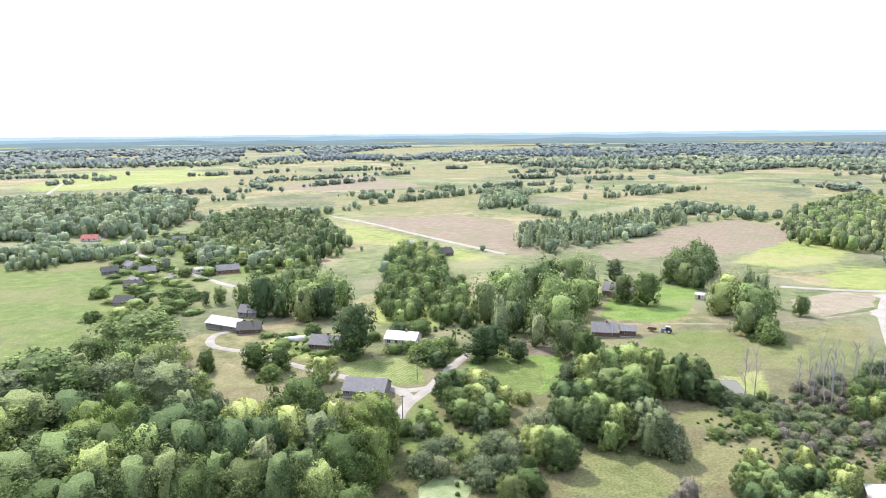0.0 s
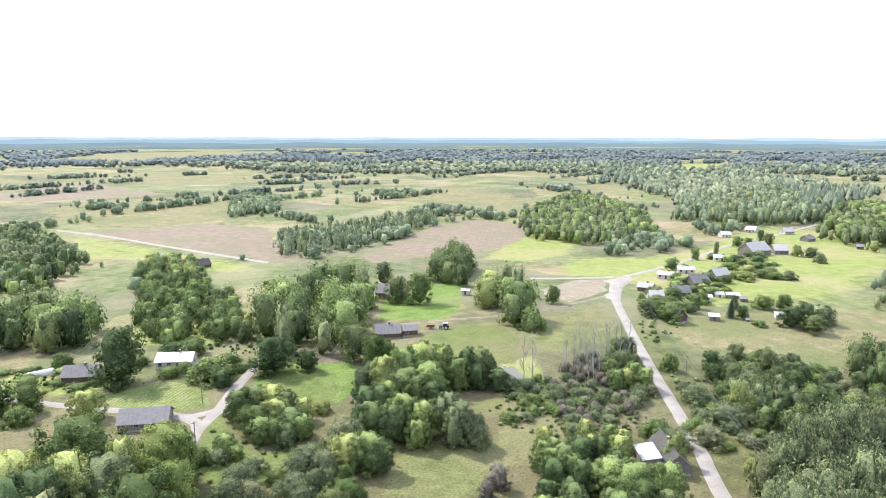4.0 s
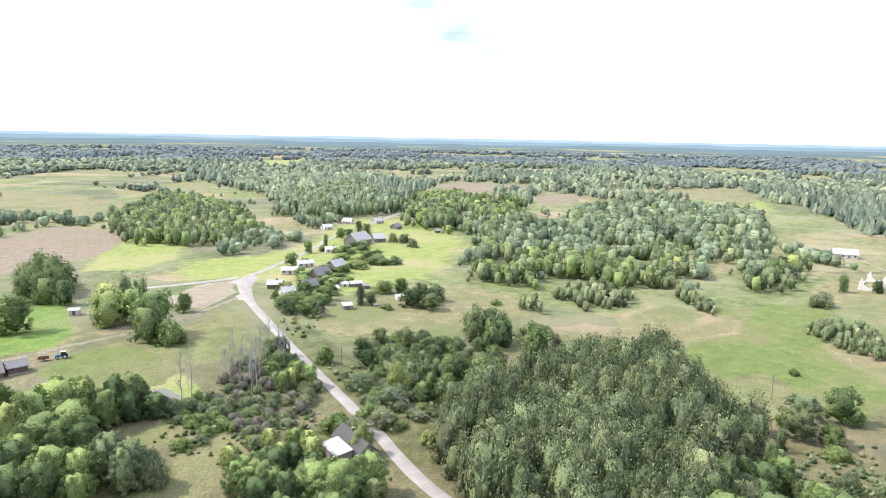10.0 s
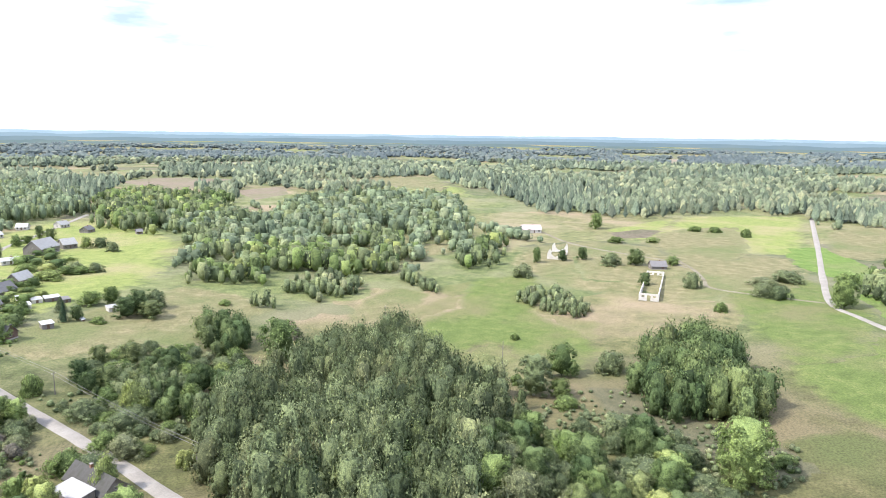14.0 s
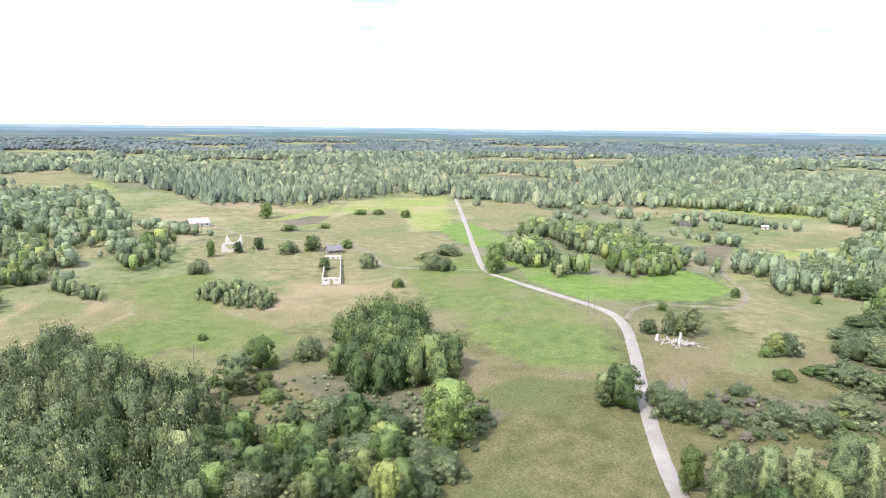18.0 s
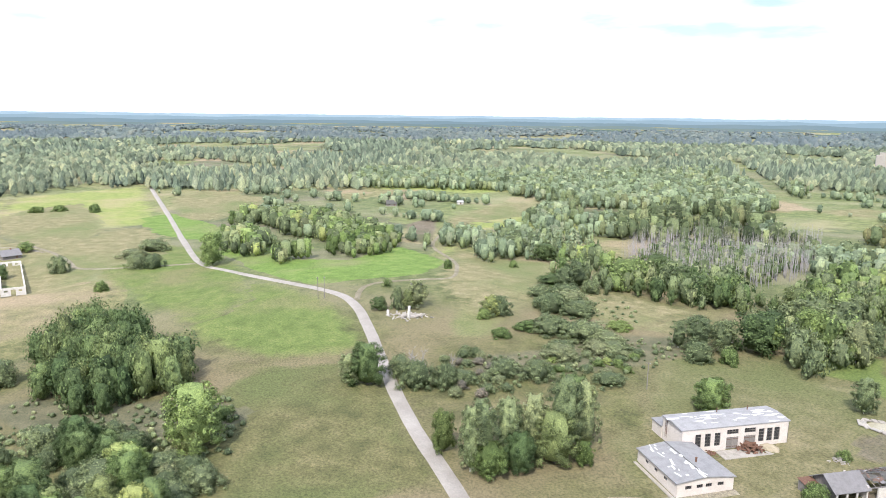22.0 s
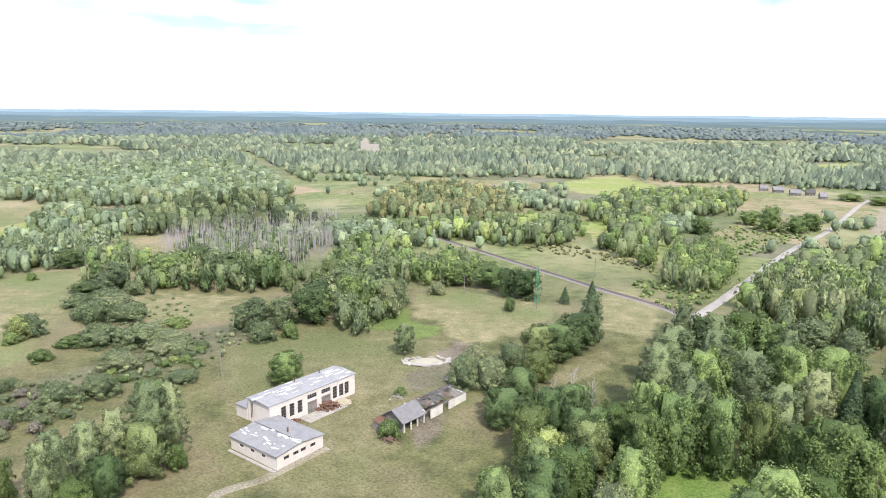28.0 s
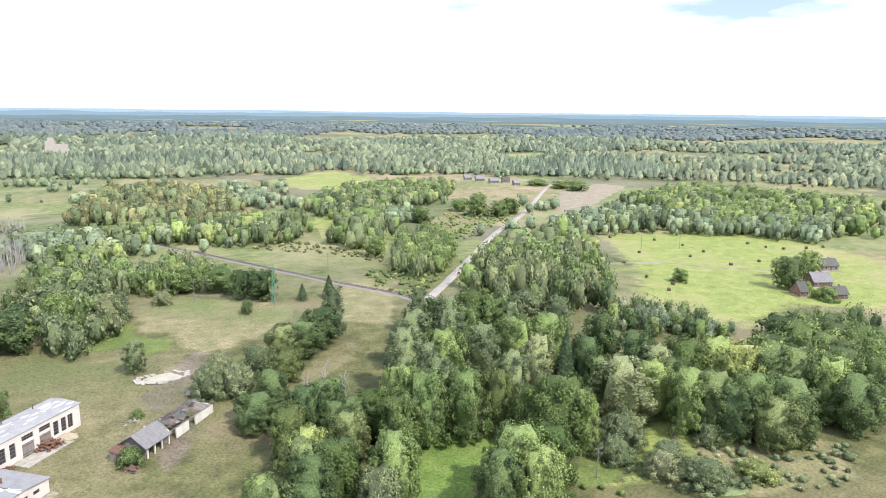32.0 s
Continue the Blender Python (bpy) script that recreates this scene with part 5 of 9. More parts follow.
sheet("meadow", ((354.5, -104.2), (352, -136.4), (306, -120.9), (275.5, -144.4), (298.7, -193.1), (238.6, -178.8), (218.9, -146.5), (234.8, -98.5), (283.7, -93.9)), LAWN, "bright green meadow between thickets", "field")
sheet("hay_meadow", ((294.6, -204.4), (353, -268.6), (376.3, -299.9), (400.8, -358.1), (408.7, -421.3), (362.3, -403.7), (334.3, -343), (330.6, -282.2), (287.6, -230.7), (266.1, -198.3)), HAY, "pale dry track of mown grass", "field")
sheet("meadow", ((359.4, -279.2), (400.8, -358.1), (362.3, -403.7), (275, -346.7), (255.4, -300.8), (311.4, -294), (284.8, -232.3), (258.3, -202.5), (257.2, -182.8)), MEADOW, "yellow-green meadow between thickets", "field")
sheet("hay_meadow", ((202, -148.4), (223, -182.8), (203.6, -227.2), (146.1, -191.8), (109.2, -194.6), (100.9, -159.5), (117.3, -147.4), (159.1, -154.5), (133.5, -106.2), (144.6, -93)), HAY, "rough dry grassland with scattered bushes", "field")
sheet("sedge_bed", ((130.6, -86), (121.5, -108.3), (113.7, -141.7), (100.9, -159.5), (85.2, -146.5), (89.7, -124), (96.1, -108.4), (102.1, -94.4), (112.9, -78.5)), REEDS, "brown sedge and low willow in a wet hollow", "field")
sheet("sedge_bed", ((196.3, 32.7), (195.6, 16.9), (172.4, 2.2), (158.1, -16.6), (138.3, -25), (130.9, -12.3), (145.5, 9.1), (175.4, 26.2)), REEDS, "brown sedge and herbs below the trees", "field")
sheet("yard", ((94.9, -133.1), (78.1, -158.5), (58.8, -186.4), (20.2, -152), (4.8, -131.8), (4.4, -110.3), (20.4, -89.8), (24, -62.9), (41.1, -53.4), (70.1, -74.3), (72.8, -94.9)), YARD, "trodden grassy yard round the derelict farm buildings", "field")
sheet("hay_meadow", ((51.4, -219.6), (39.9, -229.8), (16.3, -219.7), (-8.3, -192.7), (-23.8, -176.9), (-13.7, -169.0), (-3.4, -160.8), (7.9, -155.1), (24.2, -161.1), (33.9, -177.7), (43.6, -189.7)), BROWN, "dry brown grass above the yard", "field")
sheet("bare_ground", ((33.1, -119.7), (29.8, -134.1), (24, -149.9), (21.1, -181.2), (15.9, -171.6), (14.9, -136.3), (9.3, -130.5), (9.9, -116.6), (19.6, -115), (26.3, -110.3)), BARE, "bare trodden soil between the farm buildings", "field")
sheet("bare_ground", ((23.2, -90.1), (22.7, -104), (16.6, -115.5), (9.2, -116.7), (14, -99.1), (15.5, -84.6), (19.3, -81.4)), BARE, "bare trodden soil beside the stable", "field")
sheet("lawn", ((4.6, 210.6), (11.1, 244.7), (19.9, 242.4), (41.3, 227.8), (38.1, 206.4), (27.7, 195.8), (15.6, 198)), LAWN, "sunny green grass beside the lane", "field")
sheet("bare_ground", ((18.4, 238.8), (21.7, 253.2), (35.1, 250.6), (47, 237.7), (44.3, 224.9), (30.4, 229.7)), BARE, "bare shaded soil under the farm trees", "field")
sheet("garden", ((-32.5, 290.8), (-31.8, 325.8), (-17.1, 326.4), (0.4, 300.5), (-2.5, 272.3), (-17.6, 277.3)), MEADOW, "sunny yellow-green garden grass", "field")
sheet("lawn", ((86.4, 211), (102.5, 213.8), (92.5, 182), (79.6, 163.7), (69.7, 171.8), (72.8, 185.4)), MEADOW, "freshly mown green plot beside the thicket", "field")
sheet("garden", ((-61.9, -63), (-70.7, -75.5), (-87.3, -77.8), (-95.4, -70.9), (-86.6, -58.2), (-70.2, -58.2)), MEADOW, "sunny garden grass behind the trees", "field")
sheet("lawn", ((-21.4, -67.2), (-26.7, -79.3), (-36.8, -86.1), (-49.8, -84.8), (-52, -79.1), (-42.7, -64.8), (-36.1, -61.7), (-23.3, -64.4)), LAWN, "bright green lawn among tall trees", "field")
GLADES.append(((-21.4, -67.2), (-26.7, -79.3), (-36.8, -86.1), (-49.8, -84.8), (-52, -79.1), (-42.7, -64.8), (-36.1, -61.7), (-23.3, -64.4)))
GLADES.append(((-61.9, -63), (-70.7, -75.5), (-87.3, -77.8), (-95.4, -70.9), (-86.6, -58.2), (-70.2, -58.2)))
sheet("meadow", ((-123.8, 169.6), (-191.1, 276.5), (-174, 314.2), (-134.4, 274.1), (-124.2, 231.3), (-112, 179.6)), PASTURE, "open green field beside the village wood", "field")
sheet("dry_yard", ((-5.5, -121.4), (-15.8, -144.7), (-26.8, -152.6), (-29.2, -142.1), (-18, -126.8), (-9.2, -95), (-5.4, -101.4)), YARD, "worn dirt approach between bushes", "field")
sheet("hay_meadow", ((-19.2, -209.4), (-40.1, -236.5), (-51.1, -212.3), (-40.8, -161.1), (-24.7, -170.2)), HAY, "dry pale grass beside the railway", "field")
sheet("meadow", ((25, -460), (-33.4, -483.4), (-58.6, -397.1), (-67.2, -310.3), (-46.9, -295.1), (-20.1, -357.6)), PASTURE, "rough green strip along the railway", "field")
sheet("brown_strip", ((99.3, -442.1), (43.9, -410.7), (-6.7, -339.8), (-44, -270.5), (-56.7, -246.3), (-43.2, -263), (-0.6, -322.3), (47.3, -378.3)), HAY, "brown dry verge of the railway", "field")
sheet("meadow", ((-15.9, -420.4), (-36.7, -466.1), (-75.2, -367.7), (-61.9, -292.5), (-35.3, -302.1)), MEADOW, "sunlit green meadow framed by trees", "field")
sheet("meadow", ((19.3, -709.8), (-73.6, -846.5), (-112.2, -716), (-83.2, -604.5), (-27.2, -612.6)), MEADOW, "pale hill meadow before the far forest", "field")
sheet("meadow", ((-73.6, -349.7), (-129.7, -472.3), (-243.1, -578.5), (-164.4, -409.6), (-121.2, -344.1), (-88.6, -307.6)), HAY, "rough meadow with rows of young bushes", "field")
sheet("meadow", ((-192.5, -341.6), (-262.3, -352.6), (-315.6, -311.1), (-317.7, -241.9), (-289.9, -175.5), (-227.7, -152), (-205.7, -166.8), (-162.7, -140.1), (-150.1, -154.1), (-135.7, -176.8), (-171.1, -248.9)), MEADOW, "mown bright green meadow with dark hay bales", "field")
sheet("vegetable_plot", ((-201.4, -235.3), (-219.0, -232.4), (-197.1, -194.2), (-180.4, -198.1)), CROP, "vegetable plot with straight rows", "field", closed_land=False)
sheet("lawn", ((-9.4, -63.1), (-18.5, -69.4), (-29.6, -81.1), (-48.8, -85.8), (-51.9, -82.6), (-43.6, -67.4), (-34.3, -48.6)), LAWN, "bright green lawn shaded by tall trees", "field")
sheet("garden", ((-66.4, -75.3), (-74.7, -81.9), (-99.6, -90.4), (-100.1, -81.3), (-95.2, -71.2), (-77, -60.1), (-59.5, -58.7)), PASTURE, "overgrown garden with beds and paths", "field")
sheet("sedge_bed", ((-97, -76.2), (-116.6, -79.2), (-129.9, -66.4), (-121.5, -51.3), (-94.6, -49.4), (-87.3, -60.7)), HAY, "sunlit reeds and rough grass", "field")
sheet("garden", ((-89.2, -83.6), (-97.3, -85.4), (-101.6, -83.0), (-95.2, -68.3), (-87.0, -61.8), (-81.5, -66.6), (-77.4, -68.5)), MEADOW, "sunny garden grass between beds", "field", closed_land=False)
sheet("vegetable_bed", ((-98.2, -84.2), (-100.9, -83.0), (-91.0, -65.7), (-88.2, -64.5), (-90.8, -71.9)), CROP, "leafy vegetable bed beside the garden path", "field", closed_land=False)
lane("garden_path", ((-98.0, -85.0), (-94.7, -79.9), (-91.3, -74.2), (-89.1, -69.3), (-88.2, -65.9)), 1.3, TRACK, "narrow trodden garden path", "path", 0.2)
sheet("vegetable_rows", ((-38.1, 230), (-32.2, 235.6), (-16.8, 236.6), (-6.9, 225.3), (-5.9, 209.6), (-15.5, 209.3), (-32.3, 220)), CROP, "vegetable plot with straight green rows", "field")
sheet("garden", ((-71.7, 249.7), (-68.4, 270.5), (-48.6, 254.7), (-24.9, 241.9), (-38.3, 239), (-55.9, 240)), MEADOW, "sunny garden grass among the houses", "field")
sheet("dry_plot", ((-86.1, 228.6), (-81.3, 236.1), (-70, 243), (-54.4, 232.5), (-48.6, 221.4), (-62.1, 211.7), (-75.5, 211.8)), HAY, "dry straw-coloured plot of grass", "field")
sheet("pasture", ((-141, 261.5), (-242, 465.1), (-202.9, 424.1), (-207.8, 482.5), (-159.2, 426.6), (-110.8, 369.6), (-108.6, 325.4), (-116.9, 306.2), (-137.7, 300.3), (-139.7, 275.7)), PASTURE, "green pasture between old wooden houses", "field")
sheet("pasture", ((-192.2, 470.2), (-198.6, 539.1), (-146.4, 544.1), (-99.3, 474.3), (-92.2, 404.7), (-114.2, 392.9), (-145.4, 424.2)), PASTURE, "green pasture beside the gravel road", "field")
sheet("meadow", ((-350.5, 546.7), (-408, 639.2), (-347.9, 624.3), (-272.8, 525.4), (-295.9, 644.3), (-269.3, 670.3), (-248.3, 547.7), (-256, 526.1), (-278.8, 512.3)), PASTURE, "green hillside meadow", "field")
sheet("meadow", ((8.4, 230.1), (21.8, 246.1), (33.9, 218.7), (28.3, 196.1), (15.1, 198.5)), PASTURE, "green slope below the trees", "field")
sheet("hay_meadow", ((31.6, 160.5), (43.2, 161.9), (59.5, 157.8), (75.6, 179.9), (89.5, 171.3), (79.7, 152), (58.1, 142.1), (40, 132.4), (25, 143.1)), HILL, "sunny yellowish clearing between trees", "field")
sheet("vegetable_rows", ((31.4, 210.2), (37.8, 220.9), (38.2, 215.2), (30.5, 199.4)), CROP, "narrow vegetable rows", "field")
sheet("meadow", ((-156.7, 866.9), (-112.7, 974.3), (63, 1012.1), (79.5, 839.5), (32.2, 699.5), (-45.6, 670.4), (-117.6, 749.3)), HAY, "broad pale meadow between woods", "field")
sheet("meadow", ((-511.6, 954.1), (-596.3, 1269.6), (-554.7, 1427.7), (-459.5, 1575.5), (-338.5, 1602.8), (-197.8, 1343.9), (-209.3, 1067.1), (-273.3, 930.5), (-406.8, 943.4)), HAY, "broad pale meadow between woods", "field")
sheet("field", ((-316.6, 1080.3), (-258, 1319), (-153.8, 1337.5), (-19.4, 1043.6), (-66.9, 997.6), (-177, 981.6)), PLOUGH, "bare brown field beyond the meadow", "field")
sheet("field", ((-460.2, 993.7), (-466.6, 1198.4), (-411.4, 1408.8), (-352.6, 1239.6), (-369.6, 1032.7), (-357.4, 914.1)), PLOUGH, "narrow bare field", "field")
sheet("field", ((-513.2, 808.1), (-560.9, 959.2), (-528, 955.8), (-448.5, 764)), PLOUGH, "narrow bare field", "field")
sheet("field", ((-213.7, 1538.5), (-113.8, 1714.9), (209.4, 1467.5), (169.3, 1256.6), (-22, 1193.9), (-164.2, 1429)), HAY, "pale stubble field among woods", "field")
sheet("field", ((-366.4, 2375.5), (-207.5, 3149.6), (137.4, 3597.4), (465.8, 3691.4), (419.6, 2949.7), (92.2, 2416.3), (-139.6, 2110.1)), HAY, "long pale stubble field near the horizon", "field")
sheet("field", ((588.3, 4663), (1157.1, 4555.3), (992.5, 3568), (508.6, 2918.3)), HAY, "long pale stubble field near the horizon", "field")
sheet("field", ((461.1, 907.4), (666.4, 1026), (679.5, 947.2), (493.6, 792.6)), HAY, "pale meadow among woods", "field")
sheet("field", ((245.7, 847.4), (404.5, 1053.6), (430.6, 866.1), (354.7, 691.6), (273.4, 693.2)), HAY, "broad pale meadow between woods", "field")
sheet("field", ((164.9, 671.2), (291.3, 816.7), (433.4, 825.8), (383.2, 684.8), (273, 627.2), (220.1, 635.1)), HAY, "broad pale meadow between woods", "field")
sheet("field", ((913.4, 712.7), (1022.2, 718.3), (1040.6, 583.2), (891.6, 512.8), (824.9, 566.5)), PLOUGH, "bare brown field in the forest", "field")
sheet("field", ((830.2, 479.4), (923.9, 449.4), (809.2, 393), (719.8, 397.4)), PLOUGH, "bare brown field in the forest", "field")
sheet("field", ((1107.2, 1438.2), (1383.1, 1612.7), (1276, 1367.6), (1076.4, 1250.8)), MEADOW, "small sunlit clearing in the forest", "field")
sheet("field", ((1116.9, 375.5), (1168.6, 278.5), (971, 188.2), (662.5, 117.1), (655.8, 132.8), (851.6, 191), (963.2, 320.7)), MEADOW, "sunlit strip field in the forest", "field")
sheet("field", ((447.3, 145.5), (478, 122.9), (423.7, 114.8), (408, 128.5)), HAY, "small dry plot by the thicket", "field")
sheet("field", ((543.8, 315.8), (617.3, 308.4), (596.7, 270.3), (535.8, 252.4), (512.1, 289.6)), HAY, "small dry field at a farmstead", "field")
sheet("field", ((1426.4, 1017.5), (1404.2, 767.6), (1526.5, 666.9), (1630.5, 819)), STUBBLE, "pale clearing in the forest", "field")
sheet("field", ((1640.1, 280.6), (1746.7, 198.3), (1580.5, 195.1), (1501.6, 247.5)), STUBBLE, "pale clearing in the forest", "field")
sheet("field", ((2194.3, -226), (2546.2, -304.5), (2312.3, -293.4), (1825.1, -205.5)), STUBBLE, "pale clearing in the forest", "field")
sheet("field", ((1300.6, 1633.7), (1468.3, 1566.2), (1199.9, 1338.9)), MEADOW, "small sunlit clearing in the forest", "field")
sheet("field", ((1137.1, 385), (1248, 295.6), (1036.5, 221.1), (893.8, 204.6), (982.1, 320.3)), HAY, "sunlit strip field in the forest", "field")
sheet("field", ((220, -569.9), (193.6, -630.4), (154, -613.7), (21.1, -624.1), (192.4, -553.6)), HAY, "felled strip in the forest", "field")
STRIP = ((577.3, -1129.1), (544.6, -1117.2), (382.0, -854.1), (227.8, -595.1), (193.1, -533.4), (232.9, -543.8), (353.8, -747.8))
sheet("clearing", STRIP, HILL, "straight felled strip through the forest", "field", ragged=0.2)
GLADES.append(STRIP)
sheet("field", ((-524.7, -890.2), (-608.8, -905.2), (-513.1, -764.1)), MEADOW, "small green field among woods", "field")
sheet("field", ((-359.9, -1128.8), (-493.5, -1202.2), (-418.5, -982.7), (-343, -952.4)), MEADOW, "small green field among woods", "field")
sheet("field", ((-807, -1093.4), (-987.8, -1076.1), (-872.9, -941.9), (-708, -920.4)), MEADOW, "small green field among woods", "field")
sheet("field", ((-267.2, -568.9), (-342.1, -639.9), (-359.1, -608.4), (-243.2, -452.5), (-206.5, -427)), STUBBLE, "bare pale plot beside the road", "field")
sheet("field", ((-567.4, -758.1), (-608.6, -711.7), (-545.5, -659.6)), MEADOW, "small green field among woods", "field")
sheet("marsh", ((731.7, -398.1), (669.8, -479.2), (556.3, -599.2), (449.6, -510.9), (479.2, -429.8), (567.4, -373.1)), MEADOW, "pale reedy marsh before the forest", "field")
sheet("hay_meadow", ((503.4, -10.9), (561.1, -30.6), (606.6, -61.0), (626.4, -110.7), (451.6, -82.3), (424.5, -57.1), (430.1, -24.9), (470.9, -21.0)), HAY, "pale dry hay meadow beside the track", "field", closed_land=False)
sheet("bare_ground", ((551.9, 9.2), (584.5, -20.6), (577.5, -38.5), (530.2, -21.6), (521.5, 1.9)), BARE, "strip of dark turned soil beyond the ruins", "field", closed_land=False)
sheet("stubble_field", ((1043.2, -200.7), (934.2, -319.7), (822.6, -275.4), (723.0, -149.7)), BROWN, "brown fallow strip beside the gravel road", "field", closed_land=False)
sheet("lawn", ((506.7, -115.9), (521.8, -144.7), (427.7, -144.6), (371.3, -126.8), (405.8, -105.9), (439.8, -96.5)), LAWN, "bright green meadow beside the gravel road", "field", closed_land=False)
sheet("pasture", ((409.7, -36.7), (414.6, -78.6), (385.2, -99.5), (324.2, -106.8), (237.1, -74.3), (217.8, -48.2), (217.9, -36.4), (303.5, -34.5), (352.3, -34.0)), PASTURE, "sunlit green pasture beside the gravel road", "field", closed_land=False)
sheet("bare_ground", ((368.2, -251.3), (379.4, -295.6), (301.2, -223.9), (286.1, -202.9), (318.1, -215.4)), BARE, "bare brown slope above the bright meadow", "field", closed_land=False)
sheet("hay_meadow", ((273.4, -211.8), (229.4, -208.9), (207.2, -228.1), (158.1, -183.8), (113.4, -188.9), (106.3, -156.2), (130.5, -147.5), (161.3, -174.1), (153.7, -136.7), (171.5, -121.2), (203.1, -137.8)), HAY, "dry grassland below the dead trees", "field", closed_land=False)
copse("birch_wood", ((111.4, 122.1), (138.5, 134.8), (160.3, 132.5), (201.6, 124.9), (245.3, 107), (232.9, 90.1), (188.1, 67.6), (184.4, 54.5), (161.2, 45.2), (136.1, 54.1), (120.7, 47.9), (87.9, 47.4), (77.9, 92.5), (98.3, 106.7)), 4.4, 14, "birch", "near", LEAF_WOOD, "dense young wood of birch and alder", 0.75)
copse("alder_wood", ((88.3, 97.8), (117.8, 108.5), (151.3, 105.7), (191.2, 93), (166.8, 69.5), (138.2, 55.8), (89.5, 47.6)), 8, 12, "broad", "near", LEAF_DARK, "alders among the birches of a dense wood", 0.75)
copse("aspen_wood", ((190.5, 17.8), (229.7, 9.1), (250.4, -9.8), (228.5, -21.8), (200.5, -22.8), (173.7, -23.8), (160.3, -16.1), (159, -0.3), (171.4, 14.4)), 4.8, 15, "broad", "near", LEAF_DARK, "tall dark stand of aspen trees", 0.72, second=("poplar", LEAF_DARK))
copse("birch_wood", ((143.3, 171.4), (165.8, 172.2), (166.3, 156.7), (148.7, 144.3), (136.2, 152.1)), 3.6, 8, "birch", "near", LEAF_BIRCH, "dense young wood of birch and alder", 0.75)
copse("mixed_wood", ((-413.9, 514.9), (-577.5, 724.1), (-442.2, 823.8), (-389.7, 855.4), (-289.1, 814.8), (-231.1, 655.6), (-244, 619.6), (-237.7, 555.8), (-299.7, 561.8)), 7.8, 13.0, "broad", "mid", LEAF_MIXED, "mixed wood of broadleaf trees on the edge of the fields", 0.85)
copse("mixed_wood", ((-174.9, 491.8), (-223.7, 626.4), (-205.1, 714.7), (-123.9, 682.5), (-89.3, 596.9), (-67.6, 530.9), (-72.1, 478.1), (-77.9, 422.2), (-112.1, 448.9), (-141.8, 488.7)), 6.6, 11.0, "broad", "mid", LEAF_DARK, "mixed wood of broadleaf trees on the edge of the fields", 0.75)
copse("mixed_wood", ((-175, 498), (-177.8, 552.6), (-129.3, 519.8), (-85, 462.4), (-73.6, 398), (-98.4, 420.8), (-137, 458.1)), 5.4, 9.0, "broad", "mid", LEAF_BROAD, "mixed wood of broadleaf trees on the edge of the fields", 0.85)
copse("mixed_wood", ((-276.9, 429.4), (-302.4, 496.3), (-280.3, 524), (-248.7, 474.5), (-256.1, 430)), 5.4, 9.0, "broad", "mid", LEAF_MIXED, "mixed wood of broadleaf trees on the edge of the fields", 0.85)
copse("mixed_wood", ((35.4, 722.1), (52.6, 907.2), (112.5, 927.4), (93.1, 750.1)), 6.0, 10.0, "broad", "mid", LEAF_MIXED, "mixed wood of broadleaf trees on the edge of the fields", 0.85)
copse("mixed_wood", ((46.4, 486.3), (61.5, 567), (130, 608), (234.6, 659.5), (211.8, 592.5), (150, 539.1), (103.4, 482), (65.6, 467.6)), 6.0, 10.0, "spruce", "mid", LEAF_MIXED, "mixed wood of broadleaf trees on the edge of the fields", 0.55)
copse("mixed_wood", ((242.3, 491.6), (294.2, 602), (454.5, 785.3), (478.2, 730.6), (439.1, 600), (341.8, 449.7), (283.3, 420.5), (253.8, 450.2)), 6.6, 11.0, "birch", "mid", LEAF_BIRCH, "mixed wood of broadleaf trees on the edge of the fields", 0.85)
copse("mixed_wood", ((423.3, 544), (566.3, 689.5), (822.3, 801), (697.7, 595.7), (545.9, 468.4), (455, 481.5)), 7.2, 12.0, "birch", "mid", LEAF_MIXED, "mixed wood of broadleaf trees on the edge of the fields", 0.7)
copse("mixed_wood", ((459.9, 414.3), (689.3, 583.1), (748.9, 535.2), (709.6, 414.1), (508.4, 315.6), (437.5, 331.6)), 7.2, 12.0, "birch", "mid", LEAF_BIRCH, "mixed wood of broadleaf trees on the edge of the fields", 0.85, patchy=0.12)
copse("mixed_wood", ((397.6, 294.5), (525.7, 366.5), (606.6, 358.1), (538.4, 298.9), (413.7, 244.5), (349.5, 241.8)), 6.0, 10.0, "broad", "mid", LEAF_WILLOW, "mixed wood of broadleaf trees on the edge of the fields", 0.85, patchy=0.0)
copse("mixed_wood", ((272.4, 218.9), (377.7, 276.8), (419.6, 239), (464.3, 196.6), (471, 157.1), (395.3, 128.9), (337.6, 134.5), (315.9, 170.4), (290.5, 206.1)), 6.0, 10.0, "broad", "mid", LEAF_BIRCH, "mixed wood of broadleaf trees on the edge of the fields", 0.85, patchy=0.02)
copse("mixed_wood", ((523.3, 296.7), (688.1, 341.6), (834.9, 301.7), (795.1, 174), (567.4, 121.5), (463.5, 108.4), (466.8, 148.9), (494.9, 229.9)), 7.8, 13.0, "broad", "mid", LEAF_MIXED, "mixed wood of broadleaf trees on the edge of the fields", 0.85, patchy=0.08)
copse("mixed_wood", ((400.6, 293.1), (575.8, 367.6), (537.1, 279.6), (629.5, 246.9), (784.7, 212.9), (676.3, 141.9), (476.3, 110.2), (435.2, 142.7), (463.4, 219.7), (414.3, 260.7)), 7.2, 12.0, "broad", "mid", LEAF_MIXED, "mixed wood of broadleaf trees on the edge of the fields", 0.85, patchy=0.02)
copse("mixed_wood", ((262.7, 183.2), (307.4, 192.6), (335.4, 171), (367.8, 136.8), (346.2, 114.7), (320.1, 99.9), (312.5, 131.1), (288.1, 153), (248.4, 159.3)), 4.2, 7.0, "willow", "mid", LEAF_WILLOW, "mixed wood of broadleaf trees on the edge of the fields", 0.85, patchy=0.05)
